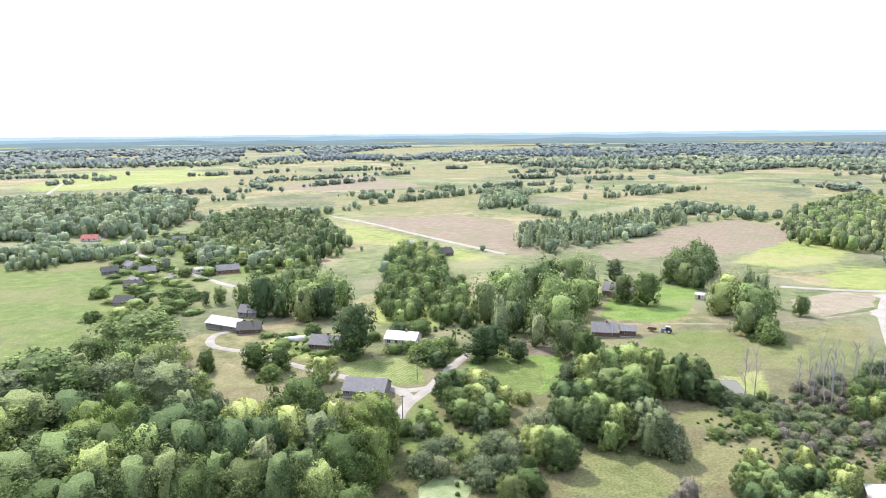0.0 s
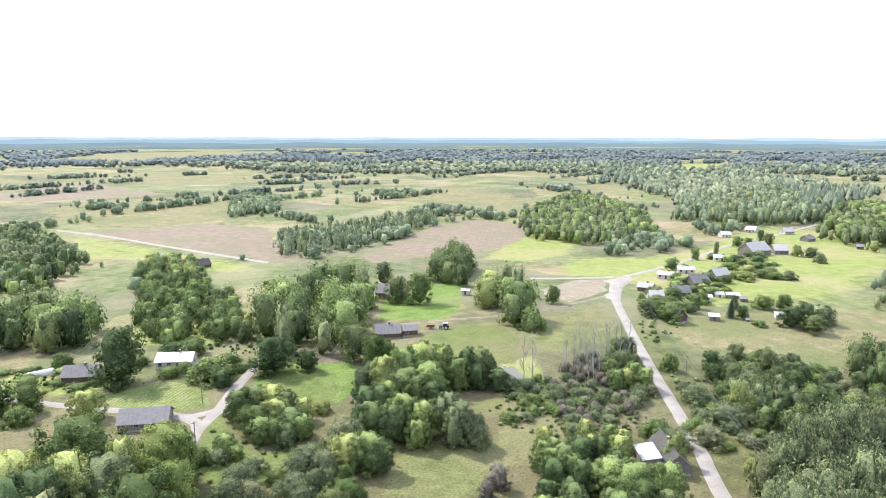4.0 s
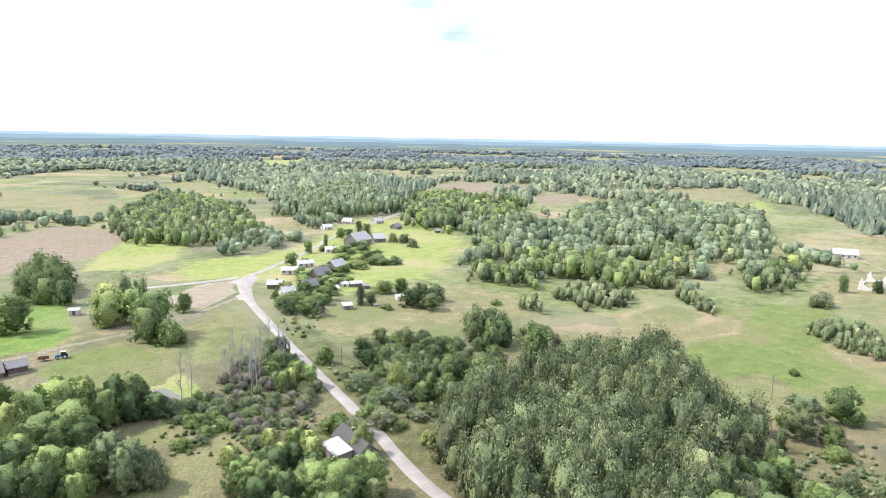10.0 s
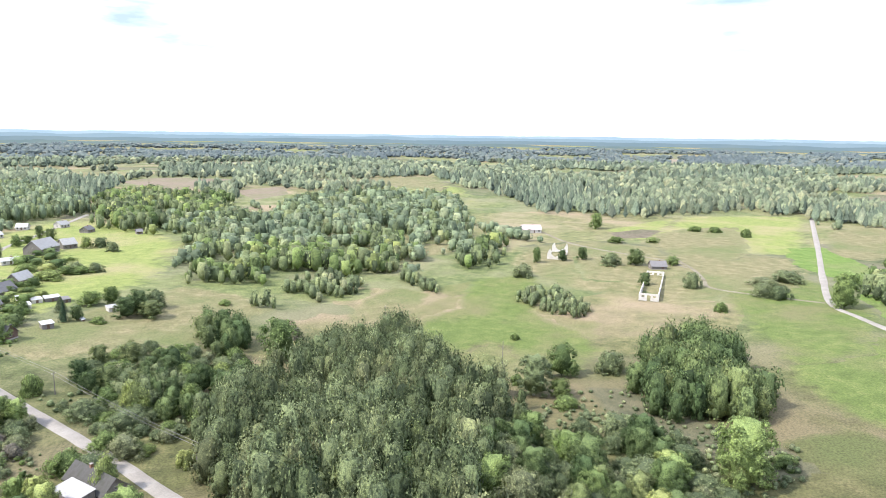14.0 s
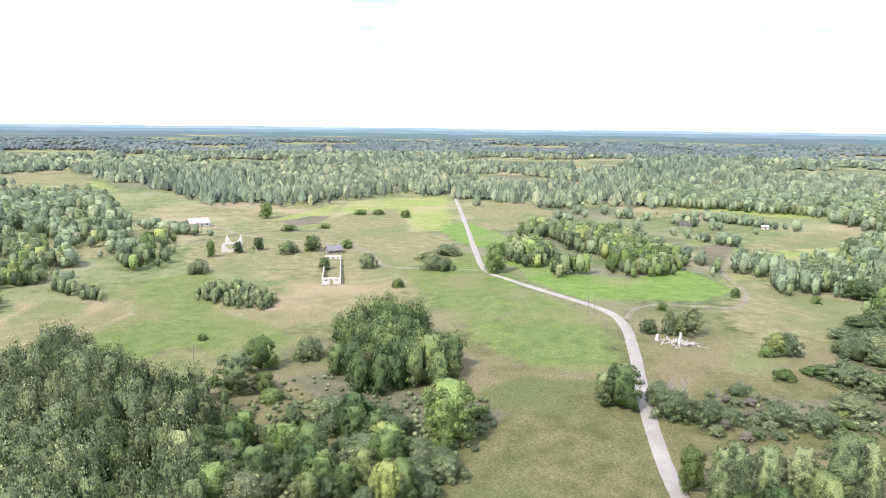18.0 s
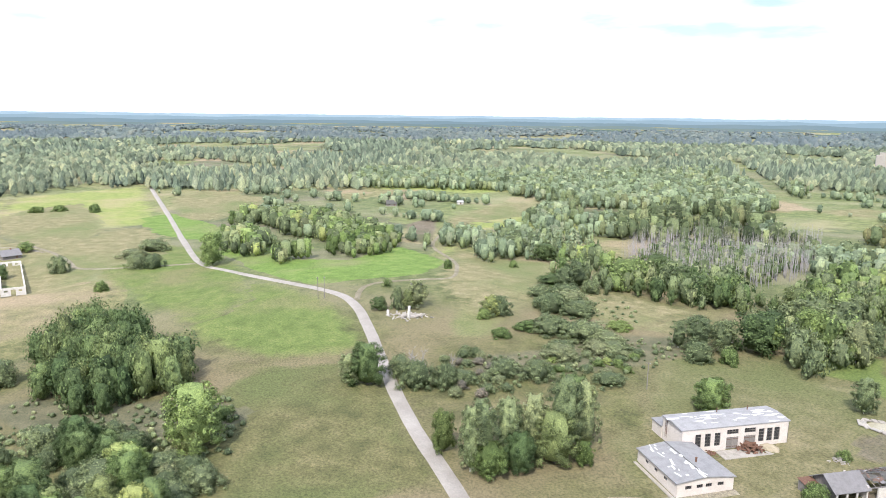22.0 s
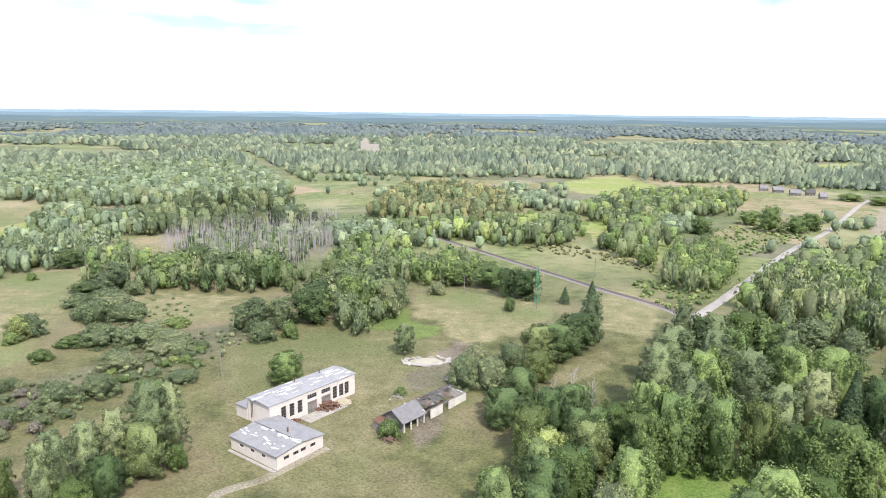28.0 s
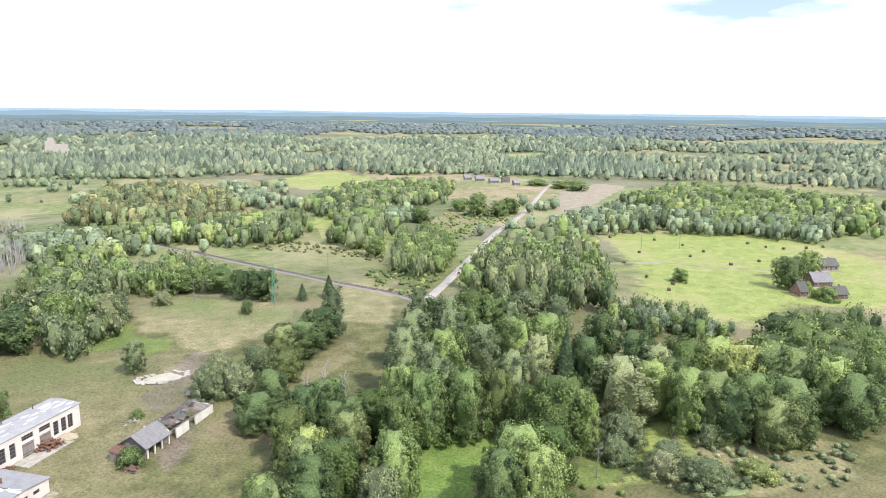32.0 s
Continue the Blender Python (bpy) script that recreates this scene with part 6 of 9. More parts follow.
copse("mixed_wood", ((372.3, 107.1), (456, 107), (494.2, 83.6), (410.4, 74.9), (364.3, 86)), 6.0, 10.0, "birch", "mid", LEAF_BIRCH, "mixed wood of broadleaf trees on the edge of the fields", 0.85)
copse("mixed_wood", ((314.1, 65.2), (338, 56.9), (334.7, 39.1), (303.4, 25.4), (283.5, 28.3), (296.2, 48.9)), 3.0, 5.0, "willow", "mid", LEAF_WILLOW, "mixed wood of broadleaf trees on the edge of the fields", 0.85)
copse("mixed_wood", ((385.8, -117), (466.3, -168.5), (443.9, -215.6), (371.6, -228.7), (302.9, -201), (271.3, -165.7), (287.7, -137.3), (272.5, -99.6), (304.9, -112.6), (334.3, -102.6)), 6.0, 10.0, "broad", "mid", LEAF_BIRCH, "mixed wood of broadleaf trees on the edge of the fields", 0.85, patchy=0.2)
copse("mixed_wood", ((309.9, -146.9), (388.3, -202.1), (349.4, -222.3), (280, -179.6), (277.3, -141.3)), 5.4, 9.0, "broad", "mid", LEAF_LIME, "mixed wood of broadleaf trees on the edge of the fields", 0.85)
copse("mixed_wood", ((258.4, -177.2), (314.3, -227.9), (312.7, -255.2), (283.6, -259.1), (265, -284.5), (220.5, -234.7), (217.8, -200.7), (234.1, -179.6)), 6.0, 10.0, "birch", "mid", LEAF_MIXED, "mixed wood of broadleaf trees on the edge of the fields", 0.85, patchy=0.1)
copse("mixed_wood", ((253.6, -217.1), (299.7, -270.7), (285.5, -301.2), (237.9, -305.1), (194.2, -238.5), (217.7, -213.2)), 5.4, 9.0, "spruce", "mid", LEAF_MIXED, "mixed wood of broadleaf trees on the edge of the fields", 0.55, patchy=0.1)
copse("mixed_wood", ((340, -337.3), (363.6, -405.6), (320.4, -410.2), (253.7, -373.3), (225.3, -327.8), (255.1, -294.6), (295.5, -298.5)), 5.4, 9.0, "broad", "mid", LEAF_MIXED, "mixed wood of broadleaf trees on the edge of the fields", 0.85, patchy=0.1)
copse("mixed_wood", ((179.3, -183.4), (217.7, -240.7), (211.9, -269.7), (180.3, -244.8), (141, -184.1), (155.2, -171.7)), 5.4, 9.0, "birch", "mid", LEAF_BIRCH, "mixed wood of broadleaf trees on the edge of the fields", 0.85, patchy=0.1)
copse("mixed_wood", ((292.8, -435.9), (304.3, -536.4), (229.3, -500.6), (160.1, -402.6), (129.5, -362.6), (108.4, -284.9), (141.8, -355.1), (201.9, -317), (257.7, -310.2)), 7.2, 12.0, "birch", "mid", LEAF_WOOD, "mixed wood of broadleaf trees on the edge of the fields", 0.85, patchy=0.15)
copse("mixed_wood", ((141.6, -180.6), (156.7, -218.1), (150.3, -263.5), (117.8, -248.1), (91.8, -219.1), (97.5, -202), (126.1, -186.7)), 6.0, 10.0, "broad", "mid", LEAF_DARK, "mixed wood of broadleaf trees on the edge of the fields", 0.85)
copse("mixed_wood", ((99.8, -246.5), (112, -312.9), (80.1, -312), (47.5, -294.4), (20.3, -262.7), (19.2, -237.2), (41, -214.8), (66.2, -224.4), (82.5, -214.6)), 5.4, 9.0, "birch", "mid", LEAF_BIRCH, "mixed wood of broadleaf trees on the edge of the fields", 0.85, patchy=0.2)
copse("mixed_wood", ((131.6, -368.7), (113, -380.2), (62.3, -339.8), (55.1, -304.7), (84.6, -306.1), (110.3, -290.2)), 6.0, 10.0, "broad", "mid", LEAF_MIXED, "mixed wood of broadleaf trees on the edge of the fields", 0.85)
copse("mixed_wood", ((76.3, -154), (86.9, -194.5), (78.6, -224.7), (51.5, -204.6), (39.7, -174.7), (47.4, -149.5), (64.1, -153.9)), 6.6, 11.0, "broad", "mid", LEAF_BIRCH, "mixed wood of broadleaf trees on the edge of the fields", 0.85)
copse("mixed_wood", ((133, -425.4), (146.7, -584), (88.4, -628.1), (38.3, -564.2), (12.9, -455.9), (29.5, -370.2), (75.1, -383.8)), 7.2, 12.0, "birch", "mid", LEAF_GOLD, "mixed wood of broadleaf trees on the edge of the fields", 0.85)
copse("mixed_wood", ((112.7, -369.1), (76.3, -390.3), (26.2, -415.8), (-26.9, -415.5), (-21.7, -344.2), (6.4, -327.6), (52.7, -338.2)), 6.0, 10.0, "birch", "mid", LEAF_BIRCH, "mixed wood of broadleaf trees on the edge of the fields", 0.85)
copse("mixed_wood", ((-29, -336.1), (-52.4, -500.4), (-94.3, -536.3), (-74, -352.3), (-52.2, -290.6), (-35.1, -293.8)), 7.8, 13.0, "birch", "mid", LEAF_BIRCH, "mixed wood of broadleaf trees on the edge of the fields", 0.85)
copse("mixed_wood", ((-79.6, -213.8), (-105.3, -288), (-150, -325.3), (-188.6, -367.2), (-175.2, -303.2), (-150.4, -225.4), (-121.2, -153.5), (-108.2, -147.7), (-92.3, -168.3), (-80.6, -184.6)), 7.2, 12.0, "birch", "mid", LEAF_BIRCH, "mixed wood of broadleaf trees on the edge of the fields", 0.85)
copse("mixed_wood", ((-111.1, -149.3), (-127, -168.6), (-149.4, -154.1), (-153.6, -141.3), (-142.5, -125.5), (-126.5, -137.1)), 4.2, 7.0, "broad", "mid", LEAF_MIXED, "mixed wood of broadleaf trees on the edge of the fields", 0.85)
copse("mixed_wood", ((-172.9, -329.6), (-197.8, -399), (-251.8, -422), (-290.8, -388.1), (-322.2, -358), (-368.8, -328.3), (-320.3, -275), (-284.7, -307.2), (-226.8, -334.6)), 6.0, 10.0, "broad", "mid", LEAF_MIXED, "mixed wood of broadleaf trees on the edge of the fields", 0.85)
copse("mixed_wood", ((-274.6, -477.1), (-383.9, -552.8), (-446.6, -472.8), (-483.4, -408.5), (-366.1, -291.2), (-314.4, -310.5), (-267.5, -329.3), (-269.1, -379)), 6.6, 11.0, "broad", "mid", LEAF_BROAD, "mixed wood of broadleaf trees on the edge of the fields", 0.85)
copse("mixed_wood", ((-72.1, -189.3), (-85.3, -228.8), (-118.8, -293.1), (-136, -271.2), (-143.1, -250.1), (-107.5, -162.5), (-94.1, -164)), 7.2, 12.0, "birch", "mid", LEAF_BIRCH, "mixed wood of broadleaf trees on the edge of the fields", 0.85)
copse("mixed_wood", ((441.4, -437.9), (565.2, -576.4), (487.7, -650.6), (376.1, -726.5), (287, -754.3), (219.4, -568.6), (246.9, -462), (326.8, -419)), 6.6, 11.0, "broad", "mid", LEAF_MIXED, "mixed wood of broadleaf trees on the edge of the fields", 0.85)
copse("mixed_wood", ((601, -345.8), (738, -467.3), (626.7, -599.6), (463.7, -905.3), (348.2, -682.5), (438.6, -571.1), (437.3, -486), (524.1, -419.5)), 6.6, 11.0, "broad", "mid", LEAF_MIXED, "mixed wood of broadleaf trees on the edge of the fields", 0.85)
copse("mixed_wood", ((-15.9, -464.4), (-40.9, -571.9), (-118.2, -641), (-180.6, -623.4), (-137.8, -495.4), (-81.5, -442.6), (-41.9, -419.3)), 6.0, 10.0, "birch", "mid", LEAF_BIRCH, "mixed wood of broadleaf trees on the edge of the fields", 0.85)
dead_stand(((200, -269.3), (214.5, -324.3), (193.8, -381.6), (146.5, -411), (115.7, -313.9), (112.4, -249.4), (127.2, -230.4), (155, -236.4)), 1300)
copse("alder_carr", ((196, -275), (206, -322), (188, -372), (150, -400), (122, -315), (118, -255), (130, -240), (155, -246)), 4.2, 5.5, "broad", "mid", LEAF_DARK, "low dark alders under the dead stems", 0.9)
belt(((-33.0, 1616), (-25.6, 1803), (-17.5, 1744), (-8.5, 1939), (0.8, 1856), (10.2, 1442), (19.1, 1459), (27.2, 1325), (28.0, 1219), (37.6, 1031), (46.9, 1059), (55.3, 1204), (63.1, 1060), (42.8, 699), (50.7, 731), (62.3, 779), (71.4, 856), (80.8, 1001), (88.0, 686), (96.7, 671), (104.2, 805), (105.3, 731), (114.9, 682), (124.4, 708), (133.2, 820), (144.9, 896), (129.4, 818), (138.1, 812), (147.4, 654), (157.0, 617), (166.1, 748), (174.5, 831), (-177.5, 719), (-168.1, 767), (-158.8, 852), (-149.6, 654), (-141.7, 705), (-135.8, 758)))
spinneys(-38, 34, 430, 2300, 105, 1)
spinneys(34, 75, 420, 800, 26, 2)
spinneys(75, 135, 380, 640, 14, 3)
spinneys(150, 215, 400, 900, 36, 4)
sheet("pond", ((-5.8, 147.7), (-1.3, 151.6), (4.6, 152), (6, 147.5), (5, 138.8), (-6.4, 140.3)), WEED, "pale weedy village pond among willows", "pond", closed_land=False)
sheet("dry_meadow", ((49.7, -211.8), (36.2, -225.1), (18.6, -212.8), (-10.5, -198.6), (-9.6, -181.6), (0.3, -162.7), (11.7, -151.9), (19.6, -150.8), (25.9, -157.8), (29.0, -169.5), (41.0, -175.5)), HAY, "dry tan grassland above the fire pond", "field", closed_land=False)
sheet("marsh", ((64.5, -173.6), (52.0, -184.3), (45.3, -192.1), (40.6, -173.6), (28.7, -167.7), (27.2, -159.3), (33.1, -151.3), (36.6, -153.0), (41.5, -160.6), (59.3, -157.4)), PASTURE, "strip of greener wet grass above the fire pond", "field", closed_land=False)
sheet("rough_meadow", ((-10.2, 198.5), (-3.2, 203.8), (-0.8, 185.0), (3.3, 176.0), (10.7, 174.2), (18.6, 176.1), (24.2, 178.7), (22.1, 171.5), (14.5, 159.4), (14.2, 147.5), (4.2, 148.3), (2.7, 155.9), (-4.7, 157.6), (-11.3, 165.5), (-13.0, 176.4)), PASTURE, "sunlit yellow-green rough grass among the willows", "field", closed_land=False)
sheet("marsh", ((59.9, 178.1), (67.9, 185.3), (81.4, 185.1), (84.8, 179.0), (80.9, 171.2), (65.4, 171.9)), PASTURE, "damp green herbs beside the pond trees", "field", closed_land=False)
sheet("pasture", ((-301.2, 433.2), (-296.3, 498.8), (-264.4, 525.7), (-197.2, 496.3), (-143.7, 431.2), (-114.9, 360.5), (-117.8, 310.8), (-122.6, 273.3), (-138.0, 258.5), (-145.9, 238.4), (-154.9, 215.9)), PASTURE, "green pasture round the far houses", "field", closed_land=False)
sheet("pasture", ((70.9, 245.6), (88.7, 255.6), (106.2, 251.4), (106.1, 231.8), (91.4, 206.1), (77.4, 210.9), (68.0, 221.4)), PASTURE, "sunlit mown grass beside the pond", "field", closed_land=False)
sheet("field", ((-666.1, 1067.0), (-769.4, 1511.6), (-579.7, 1592.6), (-379.5, 1335.6), (-453.8, 1074.6), (-560.4, 986.0)), MEADOW, "bright green strip field", "field", closed_land=False)
sheet("field", ((-190.6, 661.7), (-95.0, 634.5), (-37.5, 545.9), (-62.6, 531.4), (-133.7, 576.6)), MEADOW, "bright green strip beside the ploughed field", "field", closed_land=False)
sheet("pasture", ((223.9, 100.3), (277.4, 104.7), (294.7, 93.2), (356.9, 93.3), (373.8, 57.8), (339.8, 42.2), (299.3, 50.4), (277.2, 35.2), (245.4, 18.2), (210.9, 29.4), (209.6, 48.9), (242.3, 66.7), (221.9, 76.9)), PASTURE, "mown green meadow below the ruins", "field", closed_land=False)
sheet("hay_meadow", ((431.9, 37.8), (450.5, -1.2), (458.3, -50.4), (466.3, -111.4), (357.9, -86.4), (346.7, -54.7), (322.3, -33.3), (315.7, -11.4), (360.0, 10.5), (363.6, 32.5)), HAY, "pale dry grass round the ruins", "field", closed_land=False)
sheet("pond", ((81.3, 202.8), (86.8, 207), (90.5, 204.8), (89.9, 196.6), (85.6, 189.8), (82.6, 192.9), (80.6, 196.5)), WATER, "narrow pond reflecting the sky beside trees", "pond", closed_land=False)
sheet("pond", ((-89.4, -55.1), (-93.4, -56.4), (-96.6, -54.6), (-94.8, -51.3), (-87.6, -51.4)), WEED, "small bright green duckweed pond", "pond", closed_land=False)
grove(((128.7, 64.6), (155.9, 62), (161.1, 53.1), (146.4, 42), (143.7, 32.8), (133.2, 27.1), (130.4, 17.9), (129, 10.6), (117.8, -1.6), (103.7, 3.7), (100.5, 18.4)), 5, 9, ['willow', 'willow', 'willow', 'dark', 'broad'], 40)
grove(((143.5, 25.4), (159.2, 18.6), (151.2, 7.5), (136, 3.2), (128.5, 13.3)), 5, 8, ['willow', 'dark', 'willow'], 41)
grove(((115.4, 166.1), (137.4, 174.2), (143.3, 158.8), (133.2, 136.9), (120.9, 128), (111.8, 135.7), (116.8, 151.4)), 5.5, 5, ['willow', 'shrub'], 42)
grove(((63, 164.8), (71.3, 174), (91.9, 183.3), (100.9, 175.1), (106.3, 167.7), (97, 152.7), (84.6, 159.6), (73.1, 163.8)), 6.5, 4.5, ['willow', 'shrub', 'shrub'], 47)
grove(((56.1, 131.2), (69.8, 147.3), (81.8, 151.7), (91, 145.4), (84.9, 133.4), (74, 121.5), (52, 121.8)), 6, 7, ['broad', 'dark', 'willow'], 48)
tree("broad", -111.7, 247.8, 18.0, 31.7)
tree("lime", -117.2, 222.4, 16.0, 12.6)
tree("willow", -104.1, 204.5, 13.0, 18.1)
tree("broad", -90.8, 215.7, 16.0, 14.4)
tree("birch", -78.5, 189.0, 18.0, 17.3)
tree("birch", -91.1, 204.0, 16.0, 11.3)
tree("yellow", -87.3, 162.6, 17.0, 11.0)
tree("yellow", -77.8, 160.8, 17.0, 11.2)
tree("lime", -75.5, 147.4, 17.0, 12.4)
tree("dark", -62.4, 149.5, 21.0, 18.6)
tree("broad", -65.0, 142.7, 19.0, 11.8)
tree("dark", -55.7, 143.3, 20.0, 13.3)
tree("dark", -45.7, 141.6, 21.0, 12.9)
tree("broad", -46.2, 154.0, 20.0, 12.0)
tree("dark", -39.7, 145.4, 20.0, 11.4)
tree("lime", -35.8, 165.8, 21.0, 16.5)
tree("broad", -35.4, 149.8, 20.0, 10.7)
tree("birch", -28.8, 149.0, 19.0, 10.6)
tree("broad", -26.6, 159.7, 17.0, 7.5)
tree("yellow", -18.6, 164.7, 16.0, 13.4)
tree("yellow", -14.9, 163.6, 15.0, 7.6)
tree("lime", -22.6, 141.0, 17.0, 14.3)
tree("yellow", -15.7, 147.9, 15.0, 7.9)
tree("lime", -39.8, 130.8, 17.0, 12.2)
tree("lime", -51.2, 130.7, 16.0, 15.0)
tree("broad", -45.8, 132.0, 18.0, 9.9)
tree("dark", -32.8, 128.4, 19.0, 8.7)
tree("dark", -29.4, 133.0, 18.0, 10.5)
tree("broad", -72.5, 135.5, 18.0, 13.4)
tree("dark", -61.6, 129.5, 18.0, 11.8)
tree("dark", -56.1, 131.4, 19.0, 10.9)
tree("broad", -25.4, 130.1, 16.0, 9.5)
tree("birch", -37.8, 135.1, 20.0, 7.4)
tree("broad", -92.7, 169.9, 15.0, 6.6)
tree("lime", -17.8, 122.2, 15.0, 9.1)
tree("broad", -86.6, 179.0, 16.0, 10.1)
tree("dark", -59.7, 167.4, 15.0, 8.2)
tree("willow", -64.9, 187.7, 9.0, 6.8)
tree("lime", -82.0, 232.0, 8.0, 5.0)
tree("broad", -72.8, 195.8, 12.0, 9.5)
tree("birch", -67.5, 172.3, 16.0, 8.5)
grove(((-125.7, 215), (-127.3, 262), (-112, 262), (-100, 220), (-104, 196)), 9, 13, ["broad", "dark", "broad", "birch"], 0)
grove(((-82, 300), (-84, 330), (-62, 340), (-42, 322), (-40, 296), (-58, 290)), 11, 18, ['dark', 'dark', 'broad'], 3)
tree("dark", -106.6, 167.3, 18.0, 20.2)
tree("broad", -120.0, 198.1, 18.0, 27.2)
tree("birch", -123.2, 188.3, 17.0, 17.0)
tree("broad", -83.8, 141.3, 18.0, 18.5)
tree("dark", -87.4, 132.5, 19.0, 17.9)
tree("lime", -75.9, 121.9, 17.0, 16.5)
tree("dark", -69.0, 122.0, 18.0, 13.7)
tree("broad", -110.1, 156.4, 18.0, 21.2)
tree("broad", -133.1, 193.8, 17.0, 23.6)
tree("dark", -95.7, 169.4, 17.0, 14.9)
tree("yellow", -84.6, 155.6, 15.0, 13.7)
tree("lime", -87.0, 124.4, 17.0, 16.0)
tree("dark", -32.3, 240.6, 21.4, 14.8)
tree("broad", -94.8, 322.7, 13.3, 7.8)
tree("broad", -98.4, 360.2, 9.4, 9.2)
tree("broad", -109.9, 334.7, 9.6, 5.8)
tree("birch", -115.9, 332.3, 8.2, 4.1)
tree("lime", -64.6, 229.0, 10.5, 10.1)
tree("lime", -56.0, 227.3, 9.7, 7.9)
tree("lime", -49.2, 229.7, 8.4, 8.4)
tree("broad", -39.5, 214.5, 9.2, 9.0)
tree("lime", -81.0, 227.7, 7.7, 4.9)
tree("shrub", -56.9, 219.0, 5.3, 7.3)
tree("shrub", -52.3, 270.7, 5.3, 6.9)
tree("dark", -17.0, 264.9, 5.7, 8.9)
tree("broad", -9.3, 262.6, 6.7, 8.0)
tree("shrub", -5.0, 233.5, 7.1, 13.9)
tree("shrub", 1.0, 239.5, 5.8, 10.1)
tree("dark", -2.2, 224.2, 5.9, 5.7)
tree("shrub", -13.1, 245.3, 3.2, 5.2)
grove(((-30.3, 312.1), (-30.9, 403.6), (-11.6, 417.8), (7.5, 374.6), (15.6, 309.4), (10.6, 266.8), (-9.5, 283.1), (-18.5, 276.3)), 6.5, 9, ['broad', 'dark', 'lime', 'willow'], 4)
grove(((-38.9, 422.6), (-28.3, 487.2), (-4.7, 480.4), (1.9, 411.4), (-10.9, 377.5)), 8, 10, ['broad', 'dark'], 5)
grove(((11.7, 256), (16.6, 310), (30.2, 330), (33.1, 290), (26.9, 245.1), (16.6, 236)), 9, 17, ['birch', 'dark', 'broad'], 6)
grove(((28.4, 300), (44, 335), (68, 345), (70, 312), (58.6, 258), (47, 243), (33, 240), (25, 250)), 11, 17, ['broad', 'dark', 'birch', 'broad'], 7)
tree("dark", 14.1, 228.7, 13.9, 12.9)
tree("dark", 24.9, 226.2, 7.9, 6.6)
tree("dark", 41.4, 228.5, 14.0, 9.9)
grove(((113.8, 352.1), (139.9, 410), (157.1, 417.7), (144.5, 363.4), (124.1, 330.7)), 9, 15, ['dark'], 8)
tree("dark", 80.5, 307.1, 13.8, 10.6)
tree("broad", 89.3, 298.4, 16.0, 11.9)
tree("birch", 88.9, 355.2, 13.7, 9.1)
grove(((104, 266.4), (124, 308), (140, 322), (143, 300), (132, 270), (118.9, 249), (106, 246)), 10, 16, ['broad', 'birch', 'dark'], 9)
tree("shrub", 115.3, 241.1, 8.7, 9.9)
tree("birch", 153.9, 272.7, 12.7, 11.8)
tree("birch", 136.1, 267.0, 9.5, 7.5)
tree("broad", 145.4, 275.4, 9.3, 5.7)
# the copses and willows south of the village
tree("dark", 0.4, 196.6, 9.0, 7.5)
tree("dark", 5.1, 197.9, 9.0, 8.5)
tree("broad", 9.6, 196.6, 9.0, 9.4)
tree("dark", 12.9, 193.1, 8.0, 6.5)
tree("lime", 3.4, 186.2, 8.0, 8.1)
tree("broad", 9.7, 188.0, 8.0, 8.2)
tree("broad", 4.7, 180.4, 7.0, 7.0)
tree("lime", 7.4, 177.6, 7.0, 6.1)
tree("dark", 12.4, 180.5, 8.0, 7.9)
tree("broad", 16.9, 188.5, 7.0, 5.5)
tree("broad", 14.6, 177.9, 7.0, 6.1)
tree("dark", 10.3, 177.1, 6.0, 6.1)
tree("willow", 10.0, 174.4, 5.0, 5.1)
tree("shrub", 22.4, 191.9, 3.5, 5.6)
tree("broad", -4.7, 175.9, 6.0, 6.0)
tree("willow", -6.5, 172.0, 4.0, 5.1)
tree("broad", -2.5, 172.8, 4.0, 4.3)
tree("willow", 0.7, 164.8, 4.0, 5.7)
tree("shrub", 5.5, 158.0, 3.5, 4.0)
tree("willow", -3.0, 158.3, 6.0, 8.7)
tree("willow", -5.4, 152.5, 6.0, 7.6)
tree("willow", -1.1, 151.9, 5.0, 6.1)
tree("lime", 4.4, 157.6, 3.0, 3.2)
tree("willow", 13.1, 160.1, 7.0, 9.6)
tree("willow", 16.3, 156.0, 7.0, 7.0)
tree("willow", 10.6, 158.5, 6.0, 7.1)
tree("willow", 8.0, 149.5, 6.0, 8.3)
tree("willow", 12.5, 150.0, 6.0, 6.1)
tree("willow", 9.0, 145.3, 5.0, 6.7)
tree("willow", 16.3, 151.1, 5.0, 4.6)
tree("willow", 23.0, 167.3, 9.0, 9.1)
tree("willow", 26.0, 167.9, 8.0, 6.7)
tree("broad", 22.1, 158.3, 9.0, 8.7)
tree("broad", 26.2, 155.2, 10.0, 9.4)
tree("dark", 28.1, 153.5, 9.0, 7.0)
tree("lime", 19.1, 148.2, 7.0, 3.8)
tree("lime", 17.8, 143.0, 6.0, 8.1)
tree("broad", 14.7, 141.3, 5.0, 5.8)
tree("lime", 19.1, 142.4, 5.0, 5.1)
tree("lime", 44.3, 214.5, 14.0, 7.3)
tree("lime", 48.1, 212.9, 12.0, 7.3)
tree("willow", 40.6, 203.3, 9.0, 8.9)
tree("willow", 37.2, 201.2, 8.0, 6.9)
tree("broad", 43.1, 197.3, 13.0, 8.7)
tree("broad", 48.7, 196.0, 15.0, 10.6)
tree("broad", 54.6, 196.2, 16.0, 11.6)
tree("broad", 59.7, 196.4, 14.0, 8.8)
tree("broad", 63.0, 200.1, 13.0, 7.0)
tree("dark", 46.5, 188.3, 12.0, 11.2)
tree("broad", 52.7, 186.9, 13.0, 11.2)
tree("dark", 32.1, 178.3, 12.0, 7.9)
tree("dark", 35.7, 178.6, 12.0, 7.9)
